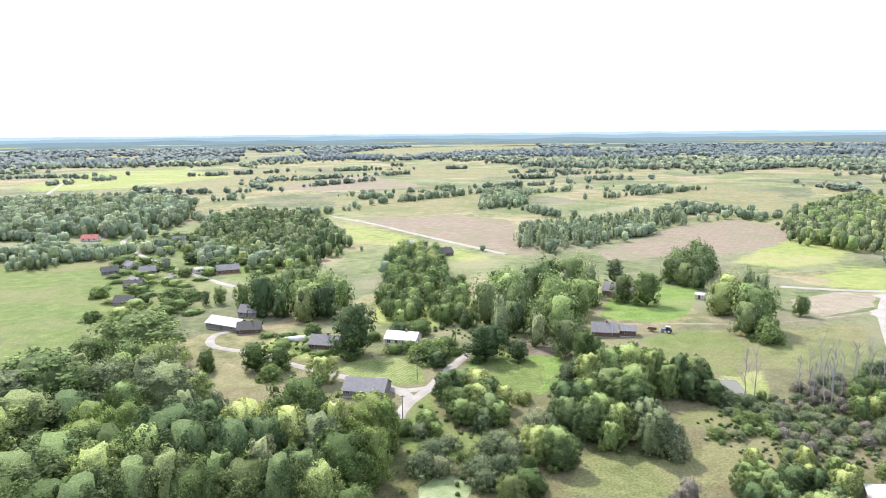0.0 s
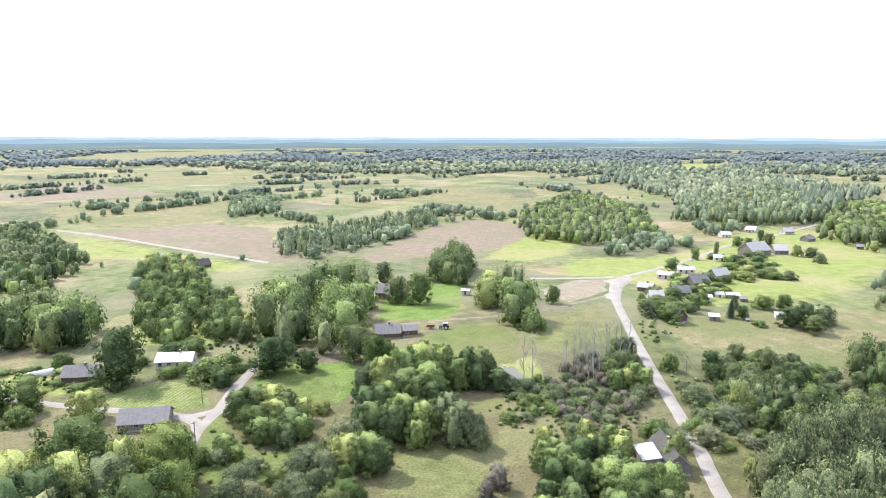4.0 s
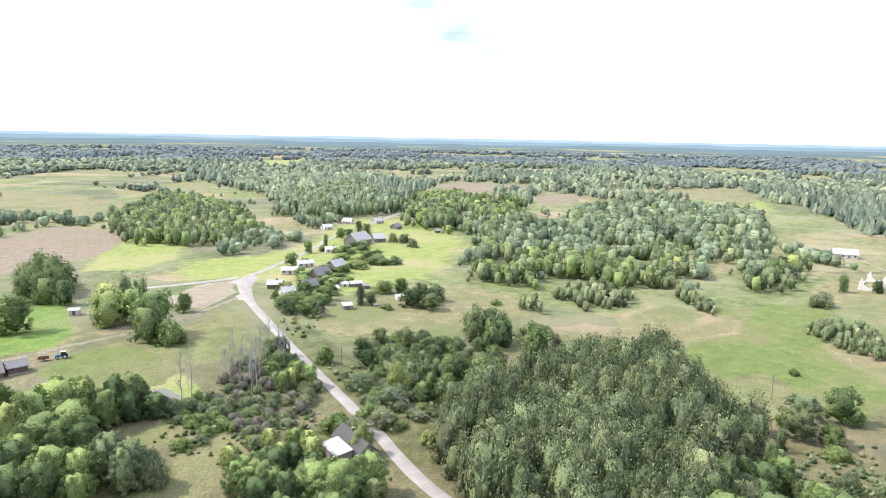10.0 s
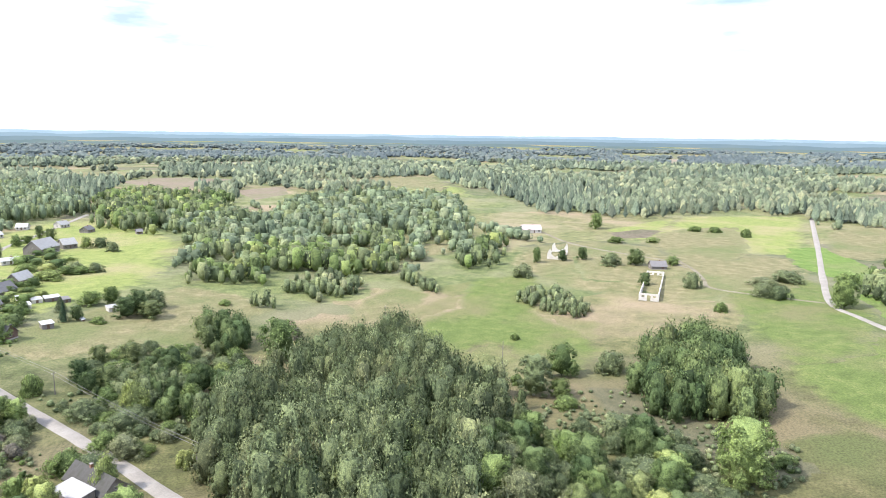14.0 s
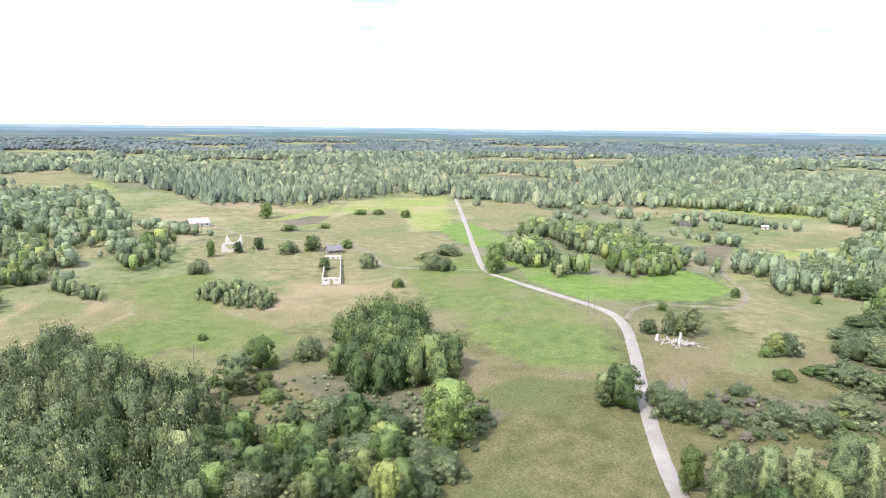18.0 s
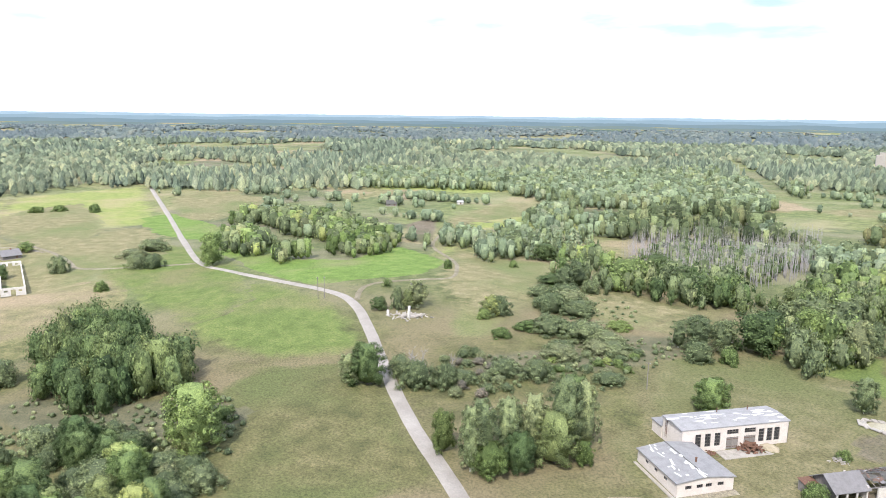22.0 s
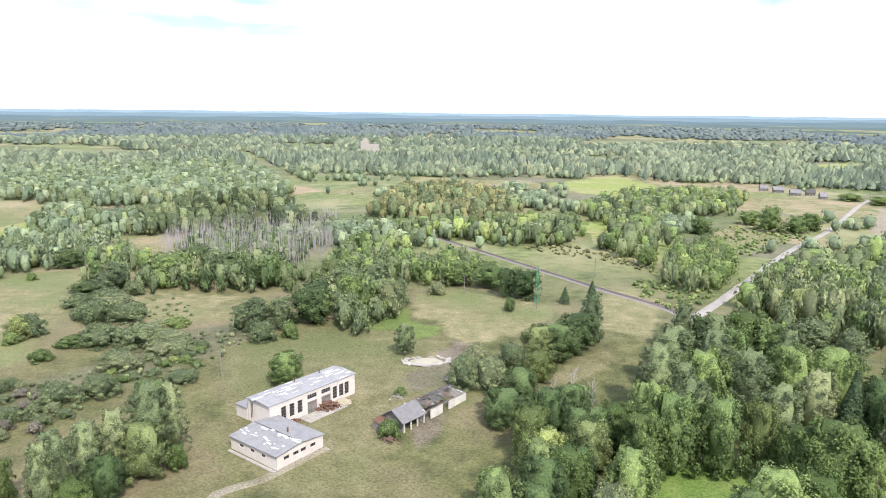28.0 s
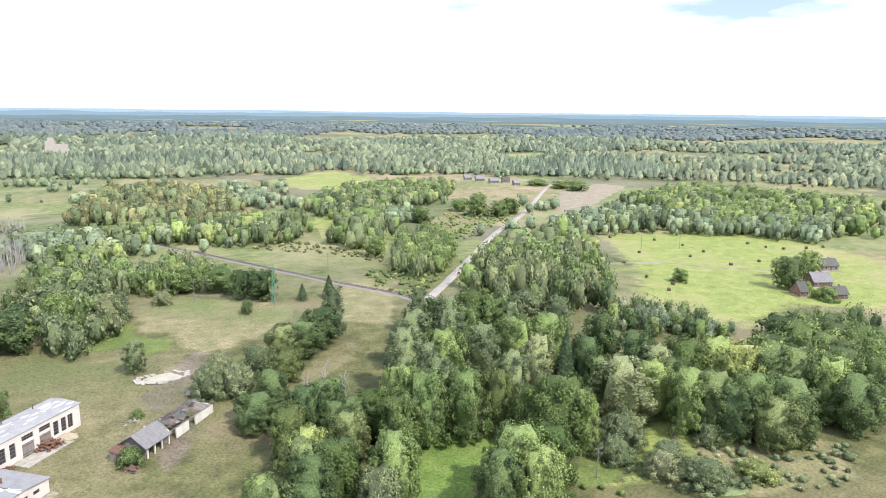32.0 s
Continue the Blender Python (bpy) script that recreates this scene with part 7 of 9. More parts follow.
tree("dark", 31.8, 173.2, 10.0, 8.6)
tree("broad", 40.0, 184.9, 10.0, 7.3)
tree("broad", 39.6, 169.9, 12.0, 9.3)
tree("dark", 37.2, 167.6, 11.0, 7.6)
tree("dark", 35.8, 168.4, 9.0, 6.8)
tree("broad", 49.4, 185.2, 11.0, 10.2)
tree("dark", 52.2, 182.2, 10.0, 9.2)
tree("broad", 43.6, 166.2, 11.0, 7.6)
tree("lime", 42.9, 165.1, 8.0, 5.9)
tree("broad", 40.7, 161.8, 8.0, 5.8)
tree("birch", 49.1, 167.1, 11.0, 6.0)
tree("birch", 51.7, 167.4, 12.0, 6.8)
tree("birch", 52.0, 159.9, 13.0, 6.6)
tree("birch", 49.6, 158.7, 12.0, 5.7)
tree("willow", 55.0, 158.6, 9.0, 7.5)
tree("willow", 55.8, 157.2, 7.0, 5.8)
tree("dark", 68.2, 194.7, 13.0, 5.9)
tree("dark", 73.1, 196.5, 12.0, 8.0)
tree("dark", 75.9, 195.7, 9.0, 6.1)
tree("broad", 64.4, 192.5, 11.0, 7.8)
tree("dark", 70.0, 191.3, 9.0, 6.9)
tree("lime", 13.9, 136.6, 8.3, 6.4)
tree("shrub", -11.0, 173.3, 4.7, 6.1)
tree("grey", 51.7, 137.5, 6.5, 5.5)
tree("grey", 47.5, 134.3, 4.5, 4.5)
grove(((103.6, 198.4), (124.3, 207.3), (122, 188.3), (110.8, 166.1), (97.3, 154.9), (84.3, 158.4), (86.2, 175.4)), 5, 6, ['grey', 'willow', 'grey'], 14)
grove(((76.5, 188.2), (91, 195.7), (96.5, 181.4), (87.3, 162.7), (79.3, 167.6)), 5, 4.5, ['willow', 'shrub'], 15)
grove(((70.4, 151.3), (83, 159.2), (92.2, 153.6), (92, 141.4), (79.9, 138), (72.9, 142.5)), 5, 6, ['willow', 'shrub', 'broad'], 16)
grove(((53.4, 123.3), (71.2, 145), (82, 145.4), (82.9, 137.4), (73.4, 117.8), (84.1, 116.6), (68.4, 100.5), (46.8, 113.4)), 6.5, 8, ['dark', 'broad', 'dark'], 17)
tree("broad", 76.1, 120.9, 10.8, 10.8)
tree("broad", 83.7, 118.8, 10.3, 7.5)
tree("broad", 73.4, 125.6, 9.5, 8.1)
tree("shrub", 102.1, 146.1, 5.7, 8.0)
tree("shrub", 97.4, 133.2, 8.4, 5.5)
dead_tree(103.7, 194.5, 11.5, 0)
dead_tree(105.1, 189.1, 12.8, 1)
dead_tree(105.5, 184.9, 14.1, 2)
dead_tree(108.5, 186.0, 15.4, 3)
dead_tree(115.0, 200.7, 11.5, 4)
dead_tree(130.9, 205.8, 12.8, 5)
dead_tree(87.2, 192.9, 14.1, 6)
dead_tree(88.9, 190.7, 15.4, 7)
dead_tree(108.4, 198.0, 11.5, 8)
dead_tree(114.5, 191.5, 12.8, 9)
dead_tree(121.6, 197.1, 14.1, 10)
dead_tree(122.3, 191.6, 15.4, 11)
dead_tree(125.0, 203.3, 11.5, 12)
dead_tree(116.3, 206.6, 12.8, 13)
dead_tree(130.2, 197.8, 14.1, 14)
dead_tree(114.1, 194.8, 15.4, 15)
tree("willow", 103.1, 141.4, 4.8, 9.5)
tree("shrub", 115.7, 146.6, 4.3, 6.7)
tree("willow", 113.0, 139.5, 5.8, 8.2)
tree("willow", 127.7, 149.1, 5.3, 10.6)
tree("willow", 129.7, 163.3, 5.6, 9.2)
tree("shrub", 137.6, 153.7, 9.2, 7.4)
tree("shrub", 113.2, 123.4, 3.9, 4.7)
tree("shrub", 139.5, 187.6, 6.2, 5.3)
grove(((111.3, 180.7), (131.1, 209.6), (136.8, 206.7), (128.1, 183.6), (121, 169.8), (107.2, 161.8)), 4.5, 7, ['dark', 'broad', 'willow'], 18)
grove(((187.8, 149.5), (200.8, 171), (221.8, 181), (222.9, 168.2), (216.2, 156.3)), 5, 10, ['dark', 'poplar'], 19)
tree("broad", 298.7, 359.9, 8.9, 5.4)
tree("birch", 323.0, 368.0, 11.4, 3.6)
tree("broad", 256.6, 330.4, 8.0, 7.6)
tree("shrub", 312.2, 358.9, 4.0, 7.8)
tree("broad", 202.5, 263.7, 7.0, 8.3)
tree("broad", 230.9, 295.7, 6.3, 6.2)
tree("dark", 181.7, 245.1, 9.0, 12.8)
tree("dark", 175.5, 243.8, 7.6, 10.1)
tree("broad", 178.5, 235.5, 8.8, 9.9)
tree("broad", 179.2, 253.6, 5.2, 6.2)
tree("broad", 203.0, 248.7, 6.8, 5.4)
tree("broad", 213.4, 255.3, 5.7, 3.9)
tree("spruce", 207.6, 232.2, 8.0, 4.2)
tree("dark", 211.5, 229.4, 6.7, 4.7)
tree("broad", 234.3, 240.3, 7.2, 8.5)
tree("lime", 241.6, 235.3, 8.1, 6.8)
tree("dark", 223.2, 215.2, 9.4, 9.5)
tree("dark", 231.9, 215.3, 10.9, 9.7)
tree("willow", 242.1, 214.5, 8.4, 9.4)
tree("dark", 227.1, 206.6, 8.0, 9.4)
tree("shrub", 211.5, 219.7, 2.6, 5.2)
tree("shrub", 275.7, 295.8, 5.1, 13.5)
tree("shrub", 293.0, 324.2, 4.4, 10.9)
tree("broad", 290.4, 297.7, 5.3, 6.9)
tree("shrub", 296.1, 293.4, 4.2, 10.4)
tree("willow", 302.4, 288.7, 5.3, 8.4)
tree("willow", 297.9, 297.3, 6.4, 8.4)
tree("dark", 394.9, 393.5, 10.6, 7.4)
tree("dark", 405.8, 411.5, 10.5, 5.7)
tree("broad", 370.2, 398.4, 8.6, 7.2)
tree("broad", 384.8, 402.9, 6.0, 6.4)
tree("broad", 417.9, 461.9, 10.2, 7.1)
tree("broad", 376.4, 351.2, 8.6, 6.0)
tree("willow", 382.8, 345.4, 7.3, 10.3)
tree("willow", 369.6, 326.9, 6.2, 8.2)
tree("shrub", 201.1, 277.9, 4.0, 4.6)
tree("shrub", 188.0, 267.8, 3.6, 3.3)
tree("broad", 259.2, 322.3, 5.2, 4.8)
tree("shrub", 241.3, 287.4, 3.8, 6.2)
tree("shrub", 239.8, 268.9, 3.1, 4.8)
tree("birch", 184.4, 46.3, 14.4, 10.6)
tree("broad", 206.9, 38.1, 12.1, 9.6)
tree("lime", 182.9, 38.0, 6.8, 6.6)
tree("shrub", 174.3, 36.5, 3.9, 7.0)
tree("shrub", 195.2, 52.6, 3.5, 3.8)
tree("shrub", 251.9, 58.0, 2.9, 3.3)
tree("broad", 130.4, -3.9, 16.6, 13.1)
tree("lime", 129.8, -3.1, 8.1, 7.3)
tree("yellow", 133.6, 36.1, 8.7, 5.2)
tree("dark", 127.1, 30.6, 11.8, 9.0)
tree("dark", 146.7, 16.9, 9.9, 8.1)
tree("willow", 151.2, 23.0, 7.8, 9.5)
tree("willow", 126.7, 16.8, 6.2, 15.5)
tree("willow", 123.2, 6.4, 5.3, 11.1)
tree("willow", 136.6, 8.1, 6.4, 8.9)
tree("shrub", 141.2, -15.7, 2.9, 6.2)
tree("willow", 211.7, 21.6, 8.1, 10.2)
tree("yellow", 123.6, 34.4, 4.8, 4.1)
tree("willow", 122.4, 40.8, 6.8, 8.2)
tree("willow", 129.6, 49.1, 7.2, 8.5)
tree("broad", 117.5, 51.8, 9.4, 9.4)
tree("willow", 113.7, 45.2, 7.8, 10.5)
tree("willow", 119.7, 27.1, 6.6, 9.4)
tree("willow", 141.4, 38.8, 4.5, 7.5)
tree("willow", 153.7, 31.7, 4.8, 6.4)
tree("dark", 146.5, 50.7, 5.5, 4.6)
tree("broad", 198.7, 137.1, 15.6, 13.0)
tree("grey", 224.5, 141.9, 5.1, 4.6)
tree("shrub", 259.3, 190.9, 2.6, 4.9)
tree("spruce", 220.4, 243.7, 6.5, 5.9)
tree("broad", 406.4, 57.7, 10.7, 5.0)
tree("dark", 415.5, 42.2, 8.0, 5.1)
tree("broad", 576.7, 17.0, 14.5, 10.8)
tree("dark", 422.1, 29.8, 9.2, 5.9)
tree("broad", 499.4, 4.7, 5.1, 10.4)
tree("broad", 506.8, -22.3, 4.3, 8.8)
tree("broad", 485.1, 36.7, 7.1, 5.0)
tree("shrub", 558.4, -99.1, 6.8, 7.8)
tree("willow", 366.0, 63.4, 8.2, 11.7)
tree("willow", 407.2, 12.9, 7.8, 12.9)
tree("dark", 410.4, -2.5, 11.3, 10.1)
tree("willow", 352.6, -26.9, 9.1, 8.9)
tree("shrub", 302.7, -31.7, 4.5, 5.6)
tree("willow", 376.8, -80.9, 6.9, 17.3)
tree("willow", 365.9, -65.2, 4.6, 13.4)
tree("shrub", 353.8, -35.7, 3.1, 3.2)
tree("broad", 415.3, -24.8, 6.4, 7.3)
tree("shrub", 582.1, -64.2, 4.8, 10.1)
tree("shrub", 579.5, -79.5, 4.7, 10.1)
tree("dark", 356.1, -2.7, 7.8, 6.4)
tree("broad", 315.4, -88.0, 18.1, 12.0)
tree("dark", 132.5, -53.6, 13.2, 9.1)
tree("birch", 136.7, -50.7, 9.2, 6.5)
tree("broad", 101.6, -47.7, 14.2, 9.3)
tree("lime", 90.8, -45.3, 10.8, 5.1)
tree("birch", 81.1, -47.6, 16.7, 7.8)
tree("birch", 78.0, -52.8, 16.7, 6.5)
tree("birch", 80.6, -44.0, 16.5, 5.6)
tree("lime", 76.8, -46.1, 7.6, 7.6)
tree("birch", 76.6, -59.7, 15.7, 8.0)
tree("birch", 72.9, -66.1, 19.5, 8.1)
tree("dark", 70.9, -60.4, 12.7, 9.2)
tree("birch", 70.7, -69.8, 18.2, 6.8)
tree("dark", 73.5, -51.6, 10.1, 6.4)
tree("dark", 78.5, -76.2, 15.2, 8.6)
tree("lime", 66.1, -64.3, 6.3, 3.9)
tree("willow", 151.6, -126.0, 7.3)
tree("broad", 152.9, -123.2, 7.7, 6.6)
tree("shrub", 151.9, -118.2, 3.5, 4.9)
tree("shrub", 134.7, -109.5, 2.9, 6.5)
tree("dark", 184.0, -95.3, 5.4, 5.9)
tree("dark", 178.0, -104.7, 7.6, 5.5)
tree("willow", 180.2, -101.1, 8.6, 5.1)
tree("birch", 176.4, -107.4, 11.9, 7.2)
tree("broad", 209.6, -118.1, 3.6, 3.8)
tree("shrub", 209.3, -195.2, 3.6, 3.9)
tree("shrub", 224.1, -165.3, 4.6, 3.8)
tree("willow", 143.0, -145.2, 8.4, 10.7)
tree("willow", 160.8, -158.9, 4.5, 11.6)
tree("willow", 150.9, -163.3, 6.7, 13.8)
tree("dark", 171.7, -181.1, 4.9, 15.0)
tree("willow", 127.1, -124.6, 6.7, 11.7)
tree("willow", 113.6, -129.8, 7.3, 13.4)
tree("willow", 108.0, -130.6, 5.4, 11.3)
tree("willow", 109.1, -109.3, 5.2, 10.6)
tree("willow", 119.5, -128.9, 5.6, 11.6)
tree("shrub", 133.9, -122.7, 2.9, 9.8)
tree("shrub", 115.8, -149.1, 2.9, 8.2)
tree("willow", 121.9, -63.4, 8.1, 9.6)
tree("willow", 130.5, -63.9, 6.8, 8.2)
tree("willow", 142.4, -68.3, 6.3, 10.4)
tree("willow", 117.9, -70.1, 6.5, 8.0)
tree("willow", 115.6, -74.1, 4.1, 8.1)
tree("willow", 104.7, -93.0, 5.7, 9.9)
tree("willow", 112.1, -87.5, 5.0, 10.0)
tree("willow", 89.3, -106.2, 3.2, 10.0)
tree("broad", 61.4, -111.1, 9.6, 9.5)
tree("willow", 82.5, -142.7, 6.7, 9.3)
tree("shrub", 75.2, -148.0, 5.0, 5.6)
tree("dark", 311.4, -122.8, 9.4, 6.2)
tree("willow", 336.5, -58.1, 7.6, 11.1)
tree("willow", 332.2, -64.5, 7.6, 11.1)
grove(((111, -66.3), (125.4, -78.7), (136.8, -81.2), (136.4, -92), (114.9, -90.1), (104.4, -87.3), (102.3, -75.6)), 5, 4.5, ['willow', 'grey', 'willow'], 20)
grove(((107.5, -96.2), (119.4, -117.1), (111, -137.6), (97, -132.9), (90.4, -118.4), (96.6, -103.3)), 5, 3.5, ['willow', 'shrub'], 21)
dead_tree(124.4, -67.4, 8, 20)
dead_tree(124.0, -63.6, 8, 21)
dead_tree(127.6, -65.5, 8, 22)
dead_tree(117.4, -71.6, 8, 23)
tree("birch", 92.9, -148.8, 10.0, 5.9)
tree("birch", 88.0, -152.1, 12.1, 7.8)
tree("birch", 81.4, -156.4, 12.1, 7.9)
tree("dark", 74.4, -164.8, 14.3, 14.1)
tree("broad", 66.0, -182.2, 14.9, 10.6)
tree("birch", 50.2, -178.7, 15.3, 8.2)
tree("birch", 48.8, -191.8, 11.7, 6.4)
tree("birch", 35.0, -139.3, 10.4, 5.9)
tree("willow", 38.2, -211.1, 6.0, 7.3)
tree("dark", 3.9, -210.0, 12.5, 13.4)
tree("dark", 10.6, -211.0, 12.7, 6.7)
tree("broad", 18.4, -226.1, 11.3, 14.2)
tree("broad", 32.7, -229.3, 11.6, 14.4)
tree("spruce", -12.5, -202.3, 6.5, 4.8)
tree("broad", 62.8, -114.1, 7.5, 6.5)
tree("dark", 7.2, -188.9, 5.9, 4.1)
tree("willow", 13.9, -119.4, 9.1, 9.3)
tree("willow", 7.1, -119.2, 8.9, 10.8)
tree("willow", 2.2, -133.1, 7.8, 9.8)
tree("willow", 12.0, -132.3, 7.2, 8.2)
tree("lime", -6.0, -124.0, 9.6, 7.8)
tree("dark", -10.5, -143.4, 11.1, 13.7)
tree("dark", -17.0, -150.8, 12.8, 12.4)
tree("birch", -21.0, -157.3, 17.8, 7.3)
tree("dark", -5.3, -140.8, 11.1, 10.2)
tree("dark", 0.6, -100.2, 8.0, 12.6)
tree("dark", -1.8, -110.3, 9.8, 8.8)
tree("dark", 2.4, -96.5, 6.6, 6.9)
tree("spruce", -22.5, -203.8, 8.8, 5.7)
tree("shrub", 26.8, -87.5, 4.2, 5.4)
tree("shrub", 29.3, -109.6, 2.6, 3.0)
grove(((0.7, -59), (-3.1, -79.4), (-5.5, -95.1), (-16.2, -99.4), (-26, -91.6), (-21.1, -71.7), (-13.5, -60.4), (-5.2, -46.4), (9.2, -48.8)), 6, 13, ['broad', 'willow', 'lime', 'dark'], 22)
tree("lime", -28.4, -77.8, 16.0, 9.7)
tree("broad", -34.8, -81.8, 19.0, 11.1)
tree("birch", -34.9, -108.7, 20.0, 10.0)
tree("birch", -41.0, -124.9, 19.0, 11.0)
tree("birch", -50.4, -123.9, 19.0, 11.0)
tree("lime", -61.6, -139.2, 20.0, 12.0)
tree("broad", -67.4, -135.0, 19.0, 11.8)
tree("broad", -44.7, -105.6, 20.0, 10.7)
tree("birch", -55.7, -108.8, 20.0, 10.3)
tree("broad", -66.6, -114.4, 19.0, 11.5)
tree("birch", -69.0, -102.7, 18.0, 8.8)
tree("broad", -44.3, -83.5, 18.0, 10.1)
tree("birch", -39.7, -89.0, 20.0, 7.8)
tree("lime", -52.5, -85.0, 17.0, 7.8)
tree("birch", -57.8, -90.8, 19.0, 8.1)
tree("spruce", -75.4, -100.2, 18.0, 8.8)
tree("dark", -80.8, -99.8, 18.0, 8.9)
tree("broad", -77.3, -117.6, 18.0, 11.2)
tree("lime", -63.4, -74.7, 19.0, 13.7)
tree("lime", -57.8, -77.5, 16.0, 8.8)
tree("broad", -68.6, -74.4, 15.0, 7.6)
tree("broad", -48.1, -57.8, 17.0, 12.1)
tree("dark", -43.0, -53.2, 15.0, 8.5)
tree("lime", -55.4, -59.6, 16.0, 10.2)
tree("broad", -50.6, -52.3, 15.0, 9.7)
tree("dark", -95.7, -101.8, 18.0, 11.6)
tree("birch", -97.7, -93.5, 17.0, 9.0)
tree("birch", -83.1, -84.9, 18.0, 13.9)
tree("broad", -92.0, -85.6, 16.0, 10.0)
tree("willow", -77.6, -73.6, 9.0, 9.9)
tree("willow", -73.4, -68.4, 6.0, 7.7)
tree("lime", -105.5, -93.6, 18.0, 12.3)
tree("broad", -114.2, -93.1, 18.0, 13.3)
tree("broad", -118.0, -89.1, 18.0, 12.5)
tree("dark", -126.3, -88.6, 18.0, 13.6)
tree("dark", -130.5, -85.3, 18.0, 12.8)
tree("broad", -110.1, -72.3, 17.0, 12.1)
tree("dark", -116.7, -68.8, 17.0, 11.5)
tree("broad", -96.5, -77.1, 17.0, 10.4)
tree("dark", -101.8, -75.4, 17.0, 11.2)
tree("dark", -104.3, -71.3, 15.0, 9.8)
tree("dark", -100.1, -91.0, 15.0, 9.0)
tree("dark", -149.7, -113.4, 17.0, 13.0)
tree("shrub", -100.2, -76.7, 5.0, 6.5)
tree("willow", -80.4, -60.9, 6.0, 7.5)
tree("shrub", -101.6, -72.4, 4.0, 6.4)
tree("willow", -87.5, -55.9, 6.0, 10.1)
tree("broad", -30.5, -87.4, 19.0, 8.9)
tree("broad", -24.9, -61.9, 16.0, 9.8)
tree("willow", -21.9, -58.6, 11.0, 9.7)
tree("birch", -38.9, -98.2, 20.0, 6.8)
tree("broad", -55.7, -126.0, 19.0, 9.6)
tree("dark", -97.5, -125.5, 15.0, 10.3)
tree("birch", -89.3, -139.2, 16.0, 8.9)
tree("willow", -90.3, -169.2, 9.0, 14.2)
tree("broad", -80.6, -92.3, 15.0, 7.2)
tree("dark", -111.3, -67.2, 14.0, 11.3)
grove(((-40, -135), (-47, -158), (-62, -150), (-74, -126), (-66, -118)), 7.5, 17, ['birch', 'broad', 'dark', 'birch'], 24)
grove(((-69.9, -66.5), (-80.7, -80.5), (-83.2, -74.6), (-77, -65.5)), 5, 10, ['birch', 'broad'], 27)
grove(((-128, -96), (-150, -113), (-182, -110), (-150, -76), (-134, -64)), 7.5, 15, ['broad', 'dark', 'broad', 'dark'], 28)
grove(((-147.1, -116.2), (-166.3, -136.1), (-197.2, -139.9), (-195.8, -122.1), (-171.1, -104.7)), 6, 11, ['dark', 'poplar'], 29)
grove(((-124.1, -132.9), (-114.5, -156.4), (-132.1, -169.7), (-150.1, -155.2), (-144.8, -131.5)), 6, 7, ['broad', 'willow', 'dark'], 30)
tree("broad", 151.6, -205.7, 14.0, 18.9)
tree("dark", 151.3, -228.3, 14.0, 16.4)
tree("birch", 133.4, -218.5, 13.0, 13.8)
tree("dark", 119.7, -208.3, 13.0, 13.2)
tree("broad", 111.3, -215.8, 13.0, 13.3)
tree("willow", 158.7, -203.7, 8.0, 12.1)
tree("birch", 161.6, -183.2, 13.0, 11.5)
tree("birch", 159.6, -172.3, 12.0, 8.0)
tree("willow", 153.1, -181.8, 6.0, 8.1)
tree("birch", 72.7, -195.3, 14.0, 13.4)
tree("birch", 63.4, -208.7, 14.0, 12.3)
tree("birch", 50.0, -183.4, 13.0, 8.4)
tree("dark", 79.5, -184.2, 10.0, 14.5)
tree("birch", 96.2, -167.7, 7.0, 9.8)
tree("birch", 87.5, -167.4, 7.0, 8.3)
tree("dark", 83.5, -218.5, 13.0, 13.0)
tree("dark", 214.3, -223.8, 10.0, 12.0)
tree("willow", 224.6, -246.4, 10.0, 10.6)
tree("birch", 237.3, -224.2, 12.0, 14.5)
tree("willow", 145.7, -157.3, 6.0, 17.9)
tree("willow", 134.9, -150.0, 6.0, 14.3)
tree("willow", 148.6, -149.0, 5.0, 11.7)
tree("dark", 153.1, -122.8, 6.0, 8.2)
tree("willow", 128.1, -128.2, 5.0, 13.1)
tree("willow", 103.6, -127.7, 4.0, 11.2)
tree("willow", 106.0, -123.3, 4.0, 9.8)
tree("willow", 113.4, -114.2, 4.0, 9.7)
dead_tree(-10.4, -97.7, 11, 31)
dead_tree(-19.0, -97.2, 11, 32)
dead_tree(-14.5, -105.1, 11, 33)
tree("willow", -85.1, -65.5, 5.2, 8.0)
tree("willow", -80.3, -61.7, 5.0, 6.4)
tree("willow", -97.8, -70.9, 5.4, 5.6)
tree("willow", -74.3, -67.0, 5.1, 6.5)
tree("shrub", -117.7, -65.6, 4.0, 2.9)
tree("willow", -87.2, -56.5, 4.9, 11.5)
tree("shrub", -99.9, -56.6, 3.7, 8.0)
tree("broad", -177.4, -211.9, 6.8, 6.9)
tree("broad", -243.9, -212.3, 14.4, 10.7)
tree("dark", -219.3, -194.5, 15.9, 11.0)
tree("shrub", -222.0, -189.6, 4.9, 8.2)
tree("shrub", -222.6, -176.4, 5.8, 9.5)
tree("broad", -230.4, -213.7, 10.5, 8.7)
tree("broad", -64.2, -275.1, 8.5, 9.0)
tree("broad", -72.6, -274.0, 10.0, 9.0)
tree("broad", -45.9, -313.6, 9.3, 9.9)
tree("broad", -51.5, -285.6, 11.6, 9.2)
tree("broad", -35.3, -334.8, 9.8, 10.4)
grove(((-51.4, -237.1), (-69, -321.7), (-85.8, -341.3), (-97.4, -318.4), (-77.2, -233.8), (-62.4, -222.8)), 6, 10, ['birch', 'broad'], 31)
tree("broad", -98.3, -404.5, 11.7, 13.1)
tree("broad", -144.1, -425.5, 18.5, 14.0)
tree("broad", -160.5, -423.6, 12.4, 14.1)
tree("broad", -173.3, -436.4, 12.7, 14.5)
tree("broad", -139.1, -455.4, 10.8, 14.7)
tree("broad", -287.3, -574.1, 10.9, 19.1)
tree("broad", -280.5, -599.7, 8.5, 19.7)
